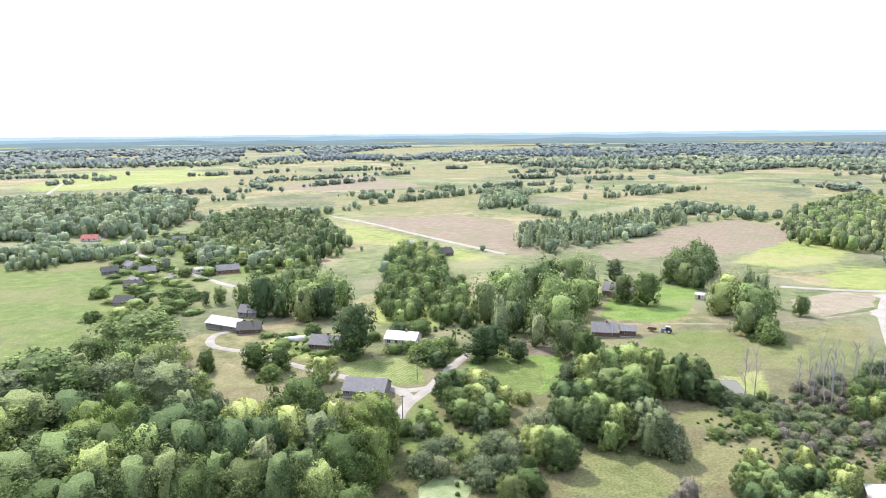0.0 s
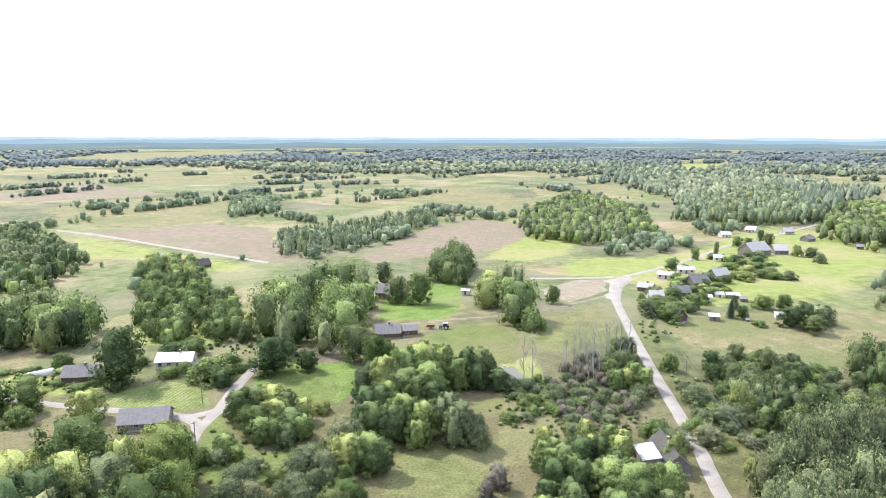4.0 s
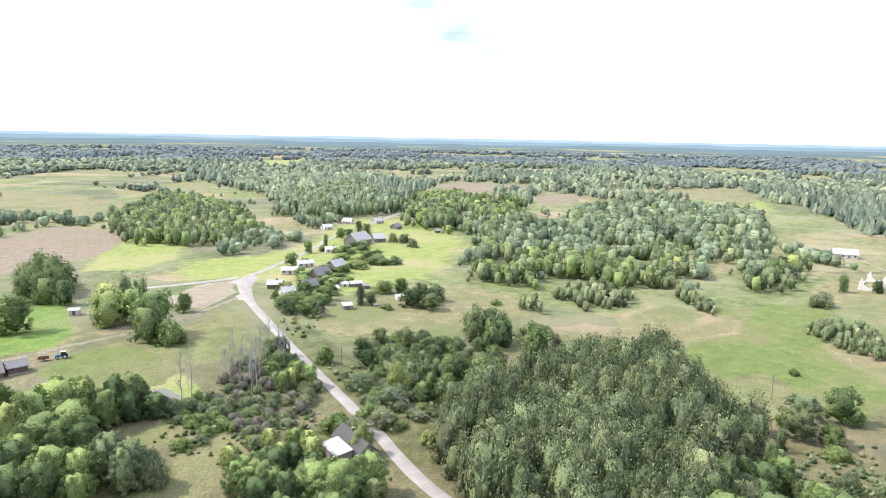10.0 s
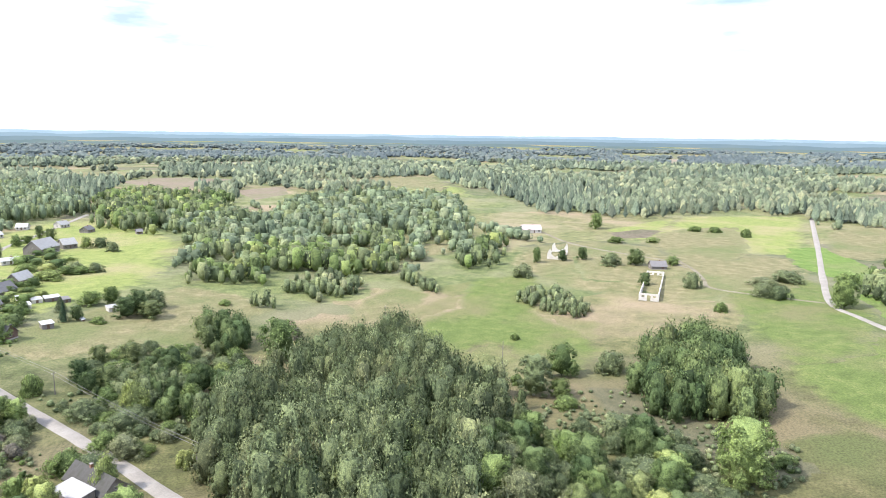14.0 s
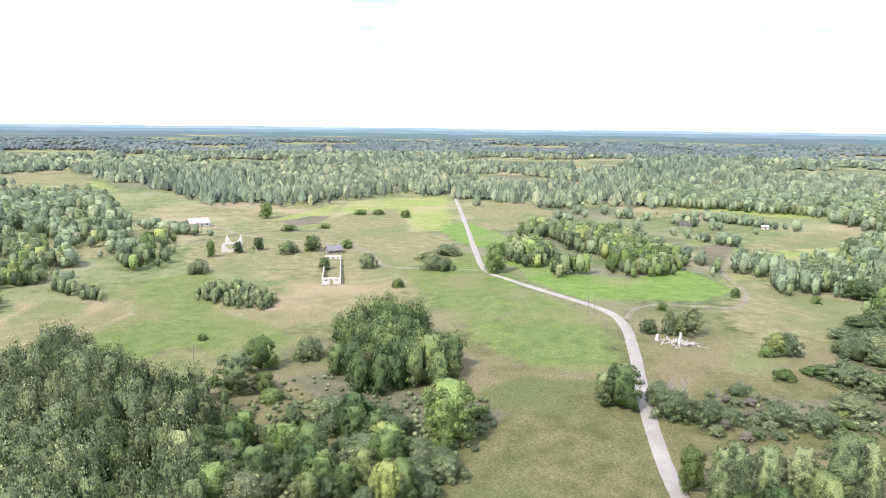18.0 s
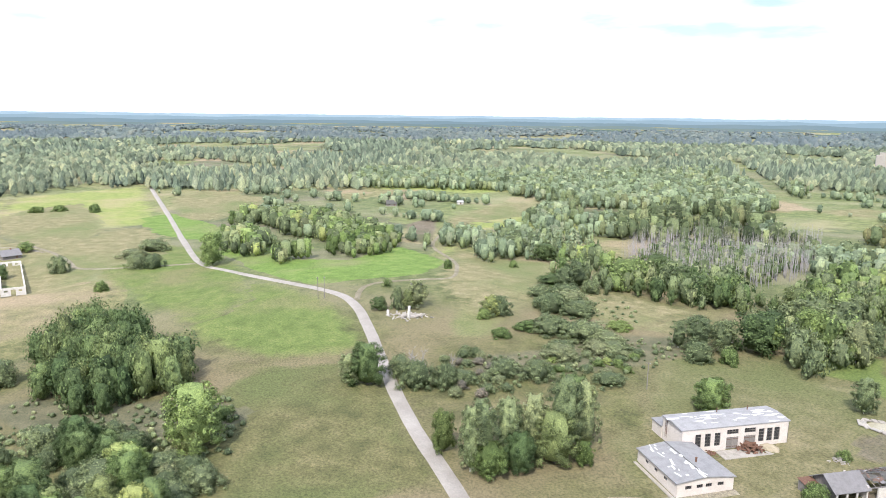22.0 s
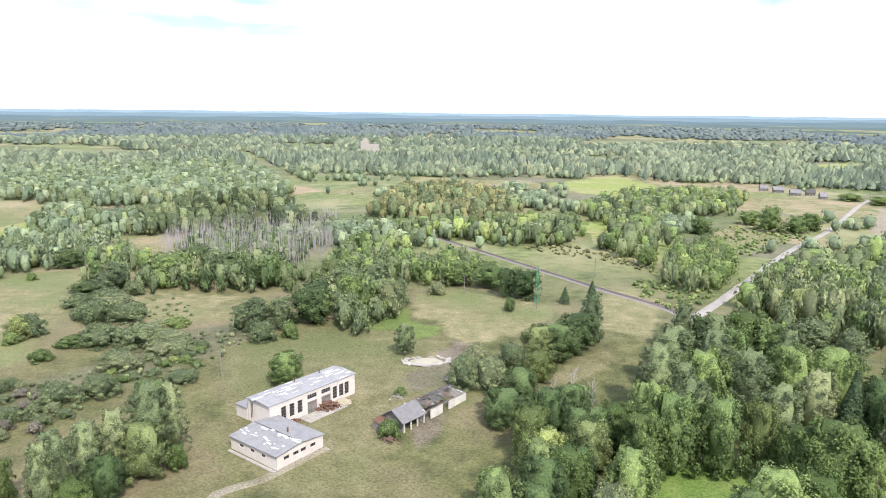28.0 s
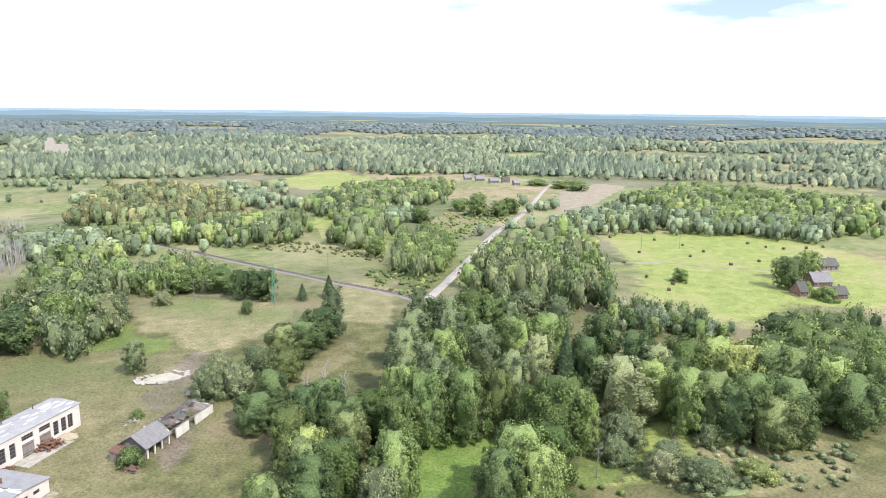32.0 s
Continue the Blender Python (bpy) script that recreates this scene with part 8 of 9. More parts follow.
tree("broad", -267.3, -627.7, 7.0, 20.3)
tree("broad", -208.9, 452.2, 8.3, 16.3)
tree("dark", -167.6, 460.4, 8.5, 12.0)
tree("broad", -139.8, 432.3, 9.8, 12.7)
tree("dark", -143.8, 429.3, 7.6, 8.9)
tree("broad", -181.4, 490.0, 9.8, 8.5)
tree("shrub", -138.3, 348.1, 5.7, 12.3)
tree("shrub", -128.4, 346.4, 5.7, 12.2)
tree("dark", -148.6, 337.9, 5.5, 7.3)
tree("shrub", -157.2, 303.2, 4.9, 8.5)
tree("broad", -134.0, 329.8, 5.4, 7.1)
tree("shrub", -179.3, 354.5, 5.7, 9.8)
tree("broad", -121.2, 424.9, 4.8, 4.3)
scrub(((65.7, 168.9), (87.2, 192.9), (108.3, 192), (110.8, 168.6), (104.8, 144.4), (90.6, 137.5), (80.3, 147.8), (68.9, 151.5)), 3.0, 1.1, LEAF_WILLOW, "low green scrub and tall herbs", 0)
scrub(((64, 175.7), (84.3, 188.7), (107.7, 186.9), (108, 165.2), (89.9, 141), (83.7, 157.7), (69.4, 162)), 2.8, 0.9, LEAF_LIME, "low green scrub and tall herbs", 0)
scrub(((139, 186.6), (147.2, 178.4), (158.3, 150.3), (122.3, 129), (117.9, 143.1), (122.3, 162.3)), 3.4, 1.2, LEAF_WILLOW, "low green scrub and tall herbs", 0)
scrub(((137.8, 57.1), (167.6, 52.7), (175.8, 33.2), (161.1, 6), (155.2, -10), (149.6, -21.9), (123.5, -12.1), (109.9, 52.1)), 3.2, 1.4, LEAF_WILLOW, "low green scrub and tall herbs", 0)
scrub(((171.2, 45.8), (191.1, 33.2), (190.3, 17.8), (154.3, -15.1), (133.7, -19.7), (122.9, -3.4), (145.3, 25.3)), 3.0, 1.0, LEAF_WILLOW, "low green scrub and tall herbs", 0)
scrub(((120.5, -69.7), (126.4, -88.6), (115.7, -112.3), (104.1, -148.8), (86.8, -145.5), (86.7, -125.9), (95.4, -98.7), (105.3, -79)), 2.8, 1.1, LEAF_WILLOW, "grey-green willow scrub in the wet hollow", 0)
scrub(((159.1, -154.5), (140.2, -182.7), (115.2, -167.8), (117.3, -147.4), (133.3, -135.2)), 3.6, 1.0, LEAF_WILLOW, "low green scrub and tall herbs", 0)
scrub(((-14.2, 180.6), (-5.1, 194), (11.1, 191), (20, 162.2), (11.6, 137.9), (-10, 140.8)), 4.4, 0.9, LEAF_LIME, "low green scrub and tall herbs", 0)
scrub(((-27.3, 343.2), (-10.9, 368.2), (18.4, 280.7), (29.7, 259.2), (23.1, 238.9), (3.6, 258.7), (-13.9, 272.4)), 3.4, 1.3, LEAF_LIME, "low green scrub and tall herbs", 0)
scrub(((-75.4, 264.4), (-55.7, 284.2), (-24.7, 238.7), (-39.9, 236.3), (-61.3, 247.5)), 3.6, 0.9, LEAF_LIME, "garden bushes and vegetable plants", 0)
scrub(((-60.3, -60.6), (-72.5, -77), (-94.7, -82), (-98, -73.4), (-86.1, -58.7), (-68.5, -55.3)), 3.2, 1.0, LEAF_LIME, "garden bushes and tall weeds", 0)
scrub(((-95.4, -73.7), (-114.6, -76.6), (-129.9, -66.4), (-119.8, -49.5), (-95.9, -51.1), (-88.5, -60.5)), 3.0, 1.3, LEAF_WILLOW, "dense pale reeds and scrub", 0)
scrub(((-41.6, -249.1), (-69.5, -258.7), (-71.6, -219.9), (-52.4, -193.9), (-42.1, -213.9)), 3.2, 1.4, LEAF_BROAD, "low green scrub and tall herbs", 0)
scrub(((48.5, -388.9), (-6.8, -359.7), (-46.9, -295.1), (-58.9, -260.2), (-29.6, -298.5), (11.5, -324.7)), 3.4, 1.2, LEAF_GOLD, "brown scrub beside the railway", 0)
scrub(((-73.5, -329), (-118.6, -442.8), (-169.7, -467.7), (-181.8, -435.4), (-121.2, -344.1), (-85.5, -307.9)), 4.0, 1.4, LEAF_BROAD, "rows of young bushes in the meadow", 0)
scrub(((-80.1, -156.1), (-104.7, -166.9), (-121.6, -141.9), (-101.6, -133), (-87.4, -134.3)), 3.4, 1.5, LEAF_BROAD, "low green scrub and tall herbs", 0)
scrub(((164.6, 240.5), (185.2, 248.9), (179.9, 228.8), (152.2, 209.7), (150.1, 220.4)), 3.4, 1.4, LEAF_BROAD, "low green scrub and tall herbs", 0)
house("farmhouse", -15.2, 252.8, 344, 11.8, 8, 2.8, 2.0, WHITE_WALL, TIN, "white-walled farmhouse with a bright sheet roof", windows=4, gable=1)
house("wooden_house", -44.2, 252.6, 346, 10.7, 7.5, 2.4, 2.6, BROWN_WOOD, SLATE, "old brown wooden house with a grey sheet roof", gable=1)
house("wooden_house", -36.5, 250.0, 332, 5.4, 5, 2.0, 1.2, GREY_WOOD, DARK_SLATE, "low grey lean-to of boards beside the house", windows=1, chimney=False)
house("barn", -91.7, 287.4, 332, 17.2, 8, 2.6, 2.2, GREY_WOOD, TIN, "low barn with a pale sheet roof", windows=3, chimney=False)
house("wooden_house", -87.9, 309.2, 348, 8.8, 7, 2.5, 2.6, GREY_WOOD, SLATE, "weathered wooden house with a grey roof")
house("wooden_house", -80.2, 279.6, 8, 9.3, 7, 2.2, 2.4, BROWN_WOOD, DARK_SLATE, "dark wooden house with a mossy roof")
house("store_house", -23.6, 203.9, 349, 12.6, 9, 2.2, 2.6, GREY_WOOD, SLATE, "long store house under a broad grey sheet roof", windows=4, chimney=False)
house("cottage", -202.8, 445.1, 321, 9.5, 6, 2.4, 2.4, WHITE_WALL, SLATE, "small white cottage with a grey roof")
house("cottage", -182.7, 424.4, 17, 9.5, 6, 2.4, 2.4, GREY_WOOD, SLATE, "grey wooden cottage among bushes")
house("cottage", -156.1, 394.2, 306, 9.5, 6, 2.4, 2.4, WHITE_WALL, SLATE, "small white cottage beside the road")
house("hut", -150.7, 427.7, 40, 9.5, 5, 2.6, 0.8, WHITE_WALL, PALE_SLATE, "small white flat-roofed hut", windows=2, chimney=False)
house("brick_house", -132.9, 423.5, 21, 13.1, 8, 2.8, 2.6, RED_WOOD, SLATE, "long red brick house with a grey roof", windows=4)
house("wooden_house", -170.3, 376.4, 9, 9.5, 7, 2.4, 2.8, GREY_WOOD, DARK_SLATE, "large grey wooden house with a dark roof")
house("wooden_house", -157.3, 336.7, 355, 9.5, 7, 2.2, 2.6, GREY_WOOD, DARK_SLATE, "old grey log barn with a sagging roof", chimney=False)
house("cottage", -206.2, 424.1, 31, 9.5, 6, 2.4, 2.4, GREY_WOOD, DARK_SLATE, "grey wooden cottage by the village lane")
house("hut", -178.2, 396.6, 320, 9.5, 4, 2, 1.2, GREY_WOOD, SLATE, "small grey wooden outbuilding", windows=1, chimney=False)
house("cottage", -212.5, 556.6, 20, 9.5, 7, 2.4, 2.6, BROWN_WOOD, SLATE, "brown wooden cottage among trees")
house("cottage", -195.5, 559.5, 308, 9.5, 6, 2.4, 2.4, GREY_WOOD, SLATE, "grey cottage under trees")
house("cottage", -279.9, 581.0, 48, 9.5, 6, 2.4, 2.4, GREY_WOOD, SLATE, "grey cottage on the slope")
house("red_cottage", -285.6, 560.6, 3, 12.8, 7, 2.6, 2.6, WHITE_WALL, RED_TIN, "white cottage with a red roof")
house("cottage", -26.1, 505.5, 2, 9.5, 7, 2.6, 3.0, WHITE_WALL, TIN, "pale cottage with a light roof")
house("cottage", -13.1, 477.8, 323, 9.5, 7, 2.4, 3.0, GREY_WOOD, SLATE, "grey wooden cottage with a steep roof")
house("cottage", 1.2, 467.0, 23, 9.5, 7, 2.4, 3.2, BROWN_WOOD, DARK_SLATE, "dark brown cottage with a steep roof")
house("brick_barn", 82.6, 319.3, 321, 13.9, 9, 3.2, 3.4, RED_WOOD, SLATE, "brick barn half hidden by trees", windows=4, chimney=False)
house("wooden_house", 59.7, 251.7, 349, 8.8, 7, 2.2, 2.6, BROWN_WOOD, SLATE, "low wooden house with a grey sheet roof")
house("hut", 68.3, 250.6, 350, 5.5, 5, 2.4, 1.4, BROWN_WOOD, SLATE, "brown hut beside the track", windows=2, chimney=False)
house("hut", 116.5, 308.5, 318, 3.8, 3, 2.4, 0.6, WHITE_WALL, TIN, "small white shed standing on the short lawn", windows=1, gable=0, chimney=False)
house("cottage", 50.8, 281.7, 345, 4.7, 5, 2.2, 2.2, GREY_WOOD, SLATE, "grey hut hidden by trees", windows=2)
house("cottage", 202.9, 284.0, 307, 7.0, 6, 2.5, 1.8, BROWN_WOOD, PALE_SLATE, "brown cottage with a pale sheet roof")
house("cottage", 196.1, 268.1, 341, 6.2, 6, 2.4, 2.0, WHITE_WALL, PALE_SLATE, "small pale cottage beside bushes")
house("wooden_house", 213.3, 271.8, 347, 8.0, 6, 2.2, 2.6, BROWN_WOOD, SLATE, "dark wooden house with a steep gable")
house("cottage", 234.6, 308.0, 313, 8.8, 6, 2.6, 1.4, WHITE_WALL, TIN, "white cottage with a light roof")
house("cottage", 257.1, 319.5, 328, 9.0, 6, 2.6, 1.6, WHITE_WALL, PALE_SLATE, "white cottage beside the village road")
house("barn", 239.1, 289.4, 4, 11.0, 7, 2.2, 3.2, GREY_WOOD, SLATE, "grey wooden barn with a steep roof", chimney=False)
house("barn", 265.5, 303.0, 4, 10.5, 7, 2.2, 3.2, GREY_WOOD, PALE_SLATE, "grey wooden barn with a pale roof", chimney=False)
house("cottage", 312.6, 351.6, 325, 9.6, 6, 2.6, 1.4, WHITE_WALL, TIN, "white cottage with a light roof")
house("great_barn", 352.8, 364.8, 6, 18.0, 12, 4.0, 5.0, GREY_WOOD, PALE_SLATE, "large grey wooden barn with a broad roof", chimney=False)
house("barn", 373.8, 363.5, 334, 9.0, 9, 3.2, 3.4, GREY_WOOD, PALE_SLATE, "grey barn beside the great barn", chimney=False)
house("wooden_house", 181.1, 236.2, 268, 9.0, 6, 2.4, 3.2, BROWN_WOOD, SLATE, "dark wooden house with a steep grey roof")
house("cottage", 398.8, 441.6, 347, 8.0, 6, 2.6, 2.2, WHITE_WALL, TIN, "far white cottage by the fields")
house("cottage", 441.3, 456.4, 293, 8.0, 7, 2.6, 2.6, WHITE_WALL, TIN, "far white cottage on the road")
house("cottage", 461.2, 438.3, 353, 9.0, 7, 2.6, 2.6, WHITE_WALL, PALE_SLATE, "far pale cottage by the fields")
house("cottage", 443.1, 401.6, 7, 9.0, 7, 2.4, 2.4, GREY_WOOD, SLATE, "far grey cottage by the fields")
house("hay_barn", 445.6, 359.3, 317, 4.3, 5, 2.2, 1.6, GREY_WOOD, SLATE, "small hay barn in the meadow", chimney=False)
house("cottage", 558.2, 295.5, 317, 8.9, 7, 2.6, 2.4, BROWN_WOOD, SLATE, "far brown farmhouse among trees")
house("cottage", 571.1, 283.6, 317, 10.5, 7, 2.6, 2.4, WHITE_WALL, SLATE, "far pale farmhouse among trees")
shed("shed", 220.4, 260.3, 323, 3.4, 4, 2.2, 0.5, WHITE_WALL, TIN, "small garden shed with a light sheet roof")
shed("shed", 230.6, 264.1, 324, 4.1, 4, 2, 0.5, WHITE_WALL, TIN, "small garden shed with a light sheet roof")
shed("shed", 235.6, 260.5, 324, 6.0, 4, 2.2, 0.5, GREY_WOOD, TIN, "small garden shed with a light sheet roof")
shed("shed", 235.8, 253.9, 325, 3.3, 4, 2, 0.5, GREY_WOOD, SLATE, "small garden shed with a light sheet roof")
shed("shed", 198.2, 231.7, 324, 4.1, 4, 2.4, 0.5, GREY_WOOD, TIN, "small garden shed with a light sheet roof")
shed("shed", 229.7, 226.8, 325, 3.7, 4, 2.2, 0.5, WHITE_WALL, PALE_SLATE, "small garden shed with a light sheet roof")
shed("shed", 245.0, 226.9, 326, 2.9, 4, 1.8, 0.5, WHITE_WALL, TIN, "small garden shed with a light sheet roof")
shed("shed", 230.9, 272.6, 323, 2.4, 4, 2, 0.5, WHITE_WALL, TIN, "small garden shed with a light sheet roof")
shed("shed", 212.3, 227.6, 325, 1.1, 4, 1.2, 0.5, WHITE_WALL, TIN, "small garden shed with a light sheet roof")
house("pink_farmhouse", 538.3, 70.0, 286, 15.3, 10, 3.0, 3.2, WHITE_WALL, PINK_TIN, "farmhouse with a faded pink roof", windows=4)
house("log_cabin", 402.4, -14.5, 281, 9.1, 7, 2.2, 2.6, GREY_WOOD, SLATE, "old log cabin with a grey roof beside bushes", windows=2)
house("log_cabin", 453.8, -305.3, 245, 8.2, 6, 2.4, 2.4, GREY_WOOD, DARK_SLATE, "far log cabin in the meadow", windows=2)
house("hut", 426.7, -360.0, 245, 4.9, 4, 2.2, 1, WHITE_WALL, TIN, "far white hut in the meadow", windows=1, chimney=False)
house("farmhouse", -216.3, -184.8, 175, 3.2, 7, 2.6, 3.4, RED_WOOD, DARK_SLATE, "dark farmhouse with a steep roof")
house("farmhouse", -238.2, -199.5, 174, 8.7, 8, 2.6, 3.4, BROWN_WOOD, SLATE, "brown farmhouse with a grey roof")
house("farmhouse", -267.0, -227.2, 173, 7.8, 8, 2.8, 2.8, GREY_WOOD, DARK_SLATE, "grey barn of the farmstead")
house("farmhouse", -229.5, -178.7, 174, 6.0, 6, 2.4, 2.6, BROWN_WOOD, DARK_SLATE, "brown outbuilding of the farmstead")
house("cottage", -220.4, -683.6, 175, 9.4, 9, 3, 3, GREY_WOOD, SLATE, "far grey house at the road junction")
house("cottage", -228.8, -658.7, 175, 9.1, 9, 3, 3, GREY_WOOD, SLATE, "far grey house at the road junction")
house("cottage", -243.7, -663.2, 175, 7.4, 9, 3, 3, GREY_WOOD, DARK_SLATE, "far grey house at the road junction")
house("cottage", -245.8, -634.3, 175, 5.9, 9, 3, 3, GREY_WOOD, SLATE, "far grey house at the road junction")
house("cottage", -210.3, -697.1, 175, 7.6, 9, 3, 3, GREY_WOOD, SLATE, "far grey house at the road junction")
grove(((-193.9, 379.9), (-216.5, 454.5), (-194.8, 468.4), (-150.7, 441.2), (-129.6, 384.7), (-129.6, 342.9), (-149.3, 340.1), (-162.9, 336.3)), 15, 5, ('broad', 'shrub', 'lime', 'shrub'), 61)
grove(((-148.6, 285.9), (-166.3, 343.8), (-139.3, 327.9), (-119.5, 336), (-105.7, 301.2), (-121, 281.6)), 17, 4.5, ('broad', 'shrub', 'lime'), 62)
grove(((-161.4, 463.4), (-133, 491.4), (-90.7, 448.7), (-86.3, 391.8), (-117, 415.8)), 15, 5, ('broad', 'lime', 'shrub'), 63)
grove(((-74.3, 245.3), (-73.3, 282.6), (-46.4, 267.6), (-26.5, 262.1), (-8.9, 239.2), (-8.8, 229.8), (-36.1, 236.7), (-55.4, 238.2)), 11, 3.5, ('shrub', 'lime', 'shrub', 'broad'), 64)
grove(((-228.1, 514), (-233.9, 578.8), (-189, 588.8), (-167.8, 519.1), (-199.6, 499.5)), 11, 6, ('broad', 'dark'), 65)
grove(((203.1, 285.3), (236, 299.7), (267.5, 299.6), (246.2, 270.7), (199.3, 241.3), (182.8, 253.9)), 11, 4.5, ('broad', 'shrub', 'lime', 'dark'), 66)
grove(((313.8, 354.9), (364.5, 369.2), (343.9, 329.3), (311.2, 306.5), (282.3, 313.9)), 13, 5, ('broad', 'shrub', 'dark'), 67)
tree("willow", 79.1, 186.5, 4.9, 7.0)
tree("willow", 84.1, 185.4, 4.0, 6.4)
grove(((151.5, 187.3), (194.0, 182.6), (193.2, 151.6), (157.7, 124.0), (134.4, 132.5), (133.8, 152.9)), 5.5, 8, ['willow', 'shrub', 'willow', 'dark'], 71)
tree("dark", 76.3, 188.6, 7.2, 7.1)


# ---- the derelict farm ----
def heap(name, x, y, l, w, h, material, label, category, bits=26, seed=0, piece=0.5):
    """A heap of broken pieces: bars, slabs or lumps tumbled together."""
    r = random.Random(seed)
    t = thing(name, x, y, r.uniform(0, 180), label, category)
    for i in range(bits):
        bm = bmesh.new()
        s = piece * r.uniform(0.5, 1.6)
        box(bm, -s, s, -s * r.uniform(0.15, 0.5), s * r.uniform(0.15, 0.5), -s * 0.18, s * 0.18, 0.02)
        px, py = r.gauss(0, l / 4), r.gauss(0, w / 4)
        z = h * max(0.0, 1 - math.hypot(px / (l / 2), py / (w / 2))) * r.uniform(0.4, 1) + 0.05
        bm.transform(pose(px, py, z, r.uniform(-35, 35), r.uniform(-35, 35), r.uniform(0, 180)))
        part("fragment", bm, material, t)
    return t


def hall(x, y, turn, l, w, h):
    """The tall derelict workshop: pierced front, factory windows, gates, flat felt roof with peeling patches."""
    t = thing("workshop", x, y, turn, "derelict pale workshop hall with tall broken windows and a felt roof", "building")
    f = -w / 2
    u = lambda s: -l / 2 + s * l
    tall = [(u(s) - 0.75, u(s) + 0.75, 1.1, 4.3) for s in (0.15, 0.24, 0.33, 0.745, 0.825, 0.895)]
    gates = [(u(s) - 1.55, u(s) + 1.55, -0.6, 2.95) for s in (0.47, 0.635)]
    strips = [(u(s) - 1.5, u(s) + 1.5, 3.6, 4.75) for s in (0.47, 0.635)]
    part("wall", pierced(l, h, 0.4, tall + gates + strips, f), PALE_WALL, t)
    part("wall", boxes((-l / 2, l / 2, w / 2 - 0.2, w / 2 + 0.2, -0.6, h)), PALE_WALL, t)
    for s in (-1, 1):
        part("wall", boxes((s * (l / 2 - 0.2) - 0.2, s * (l / 2 - 0.2) + 0.2, -w / 2 + 0.2, w / 2 - 0.2, -0.6, h)), PALE_WALL, t)
    part("floor_slab", boxes((-l / 2 + 0.4, l / 2 - 0.4, -w / 2 + 0.2, w / 2 - 0.2, -0.5, 0.05)), CONCRETE, t)
    for q in tall:
        glazed(t, *q, f, 4, 2)
    for q in strips:
        glazed(t, *q, f, 2, 4)
    for i, q in enumerate(gates):
        for k in (0, 1):
            a = q[0] + k * 1.55
            g = part("gate_leaf", boxes((a + 0.03, a + 1.5, f - 0.08, f + 0.02, 0.05, 2.9)), GREY_WOOD, t, "weathered grey-green plank gate leaf")
            for z in (0.5, 2.3):
                part("brace", boxes((a + 0.08, a + 1.45, f - 0.13, f - 0.08, z, z + 0.16)), BROWN_WOOD, g)
    roof = prism(bmesh.new(), ((-w / 2 - 0.35, h), (w / 2 + 0.35, h), (w / 2 + 0.35, h + 0.22), (0.6, h + 0.62), (-w / 2 - 0.35, h + 0.22)), -l / 2 - 0.35, l / 2 + 0.35)
    rf = part("roof", roof, FELT, t, "grey bitumen felt roof with pale peeling patches")
    r = random.Random(4)
    for i in range(34):
        px, py = r.uniform(-l / 2, l / 2), r.choice((r.gauss(0.4, 0.9), r.uniform(-w / 2, w / 2)))
        py = max(-w / 2, min(w / 2 - 0.2, py))
        zz = h + 0.22 + 0.4 * (1 - abs(py - 0.6) / (w / 2 + 0.9 if py < 0.6 else w / 2 - 0.25)) + 0.03
        sx, sy = r.uniform(0.3, 1.9), r.uniform(0.15, 0.7)
        bm = bmesh.new()
        n = 11
        vs = [bm.verts.new((px + sx * math.cos(j * 6.28 / n) * r.uniform(0.6, 1.1), py + sy * math.sin(j * 6.28 / n) * r.uniform(0.6, 1.1), zz)) for j in range(n)]
        q = bmesh.ops.extrude_face_region(bm, geom=[bm.faces.new(vs)])
        bmesh.ops.translate(bm, vec=(0, 0, 0.03), verts=[v for v in q["geom"] if isinstance(v, bmesh.types.BMVert)])
        part("felt_patch", bm, FELT_PATCH, rf)
    for px in (-l * 0.02, l * 0.28):
        part("vent_pipe", rod(bmesh.new(), (px, w * 0.36, h + 0.2), (px, w * 0.36, h + 1.5), 0.12), RUST, t)
    part("annexe", boxes((-l / 2 - 0.2, -l / 2 + 3.6, w / 2 + 0.22, w / 2 + 4.6, -0.6, 2.9)), PALE_WALL, t)
    part("annexe_roof", boxes((-l / 2 - 0.45, -l / 2 + 3.8, w / 2 + 0.22, w / 2 + 4.85, 2.9, 3.1)), FELT, t)
    part("downpipe", rod(bmesh.new(), (l / 2 + 0.12, -w / 2 - 0.1, 0), (l / 2 + 0.12, -w / 2 - 0.1, h), 0.06), METAL, t)
    ladder = part("roof_ladder", boxes((-l / 2 - 0.12, -l / 2 - 0.06, w / 2 - 1.8, w / 2 - 1.72, 1.0, h), (-l / 2 - 0.12, -l / 2 - 0.06, w / 2 - 1.2, w / 2 - 1.12, 1.0, h)), RUST, t)
    for i in range(8):
        part("rung", boxes((-l / 2 - 0.11, -l / 2 - 0.07, w / 2 - 1.72, w / 2 - 1.2, 1.4 + i * 0.5, 1.45 + i * 0.5)), RUST, ladder)
    return t


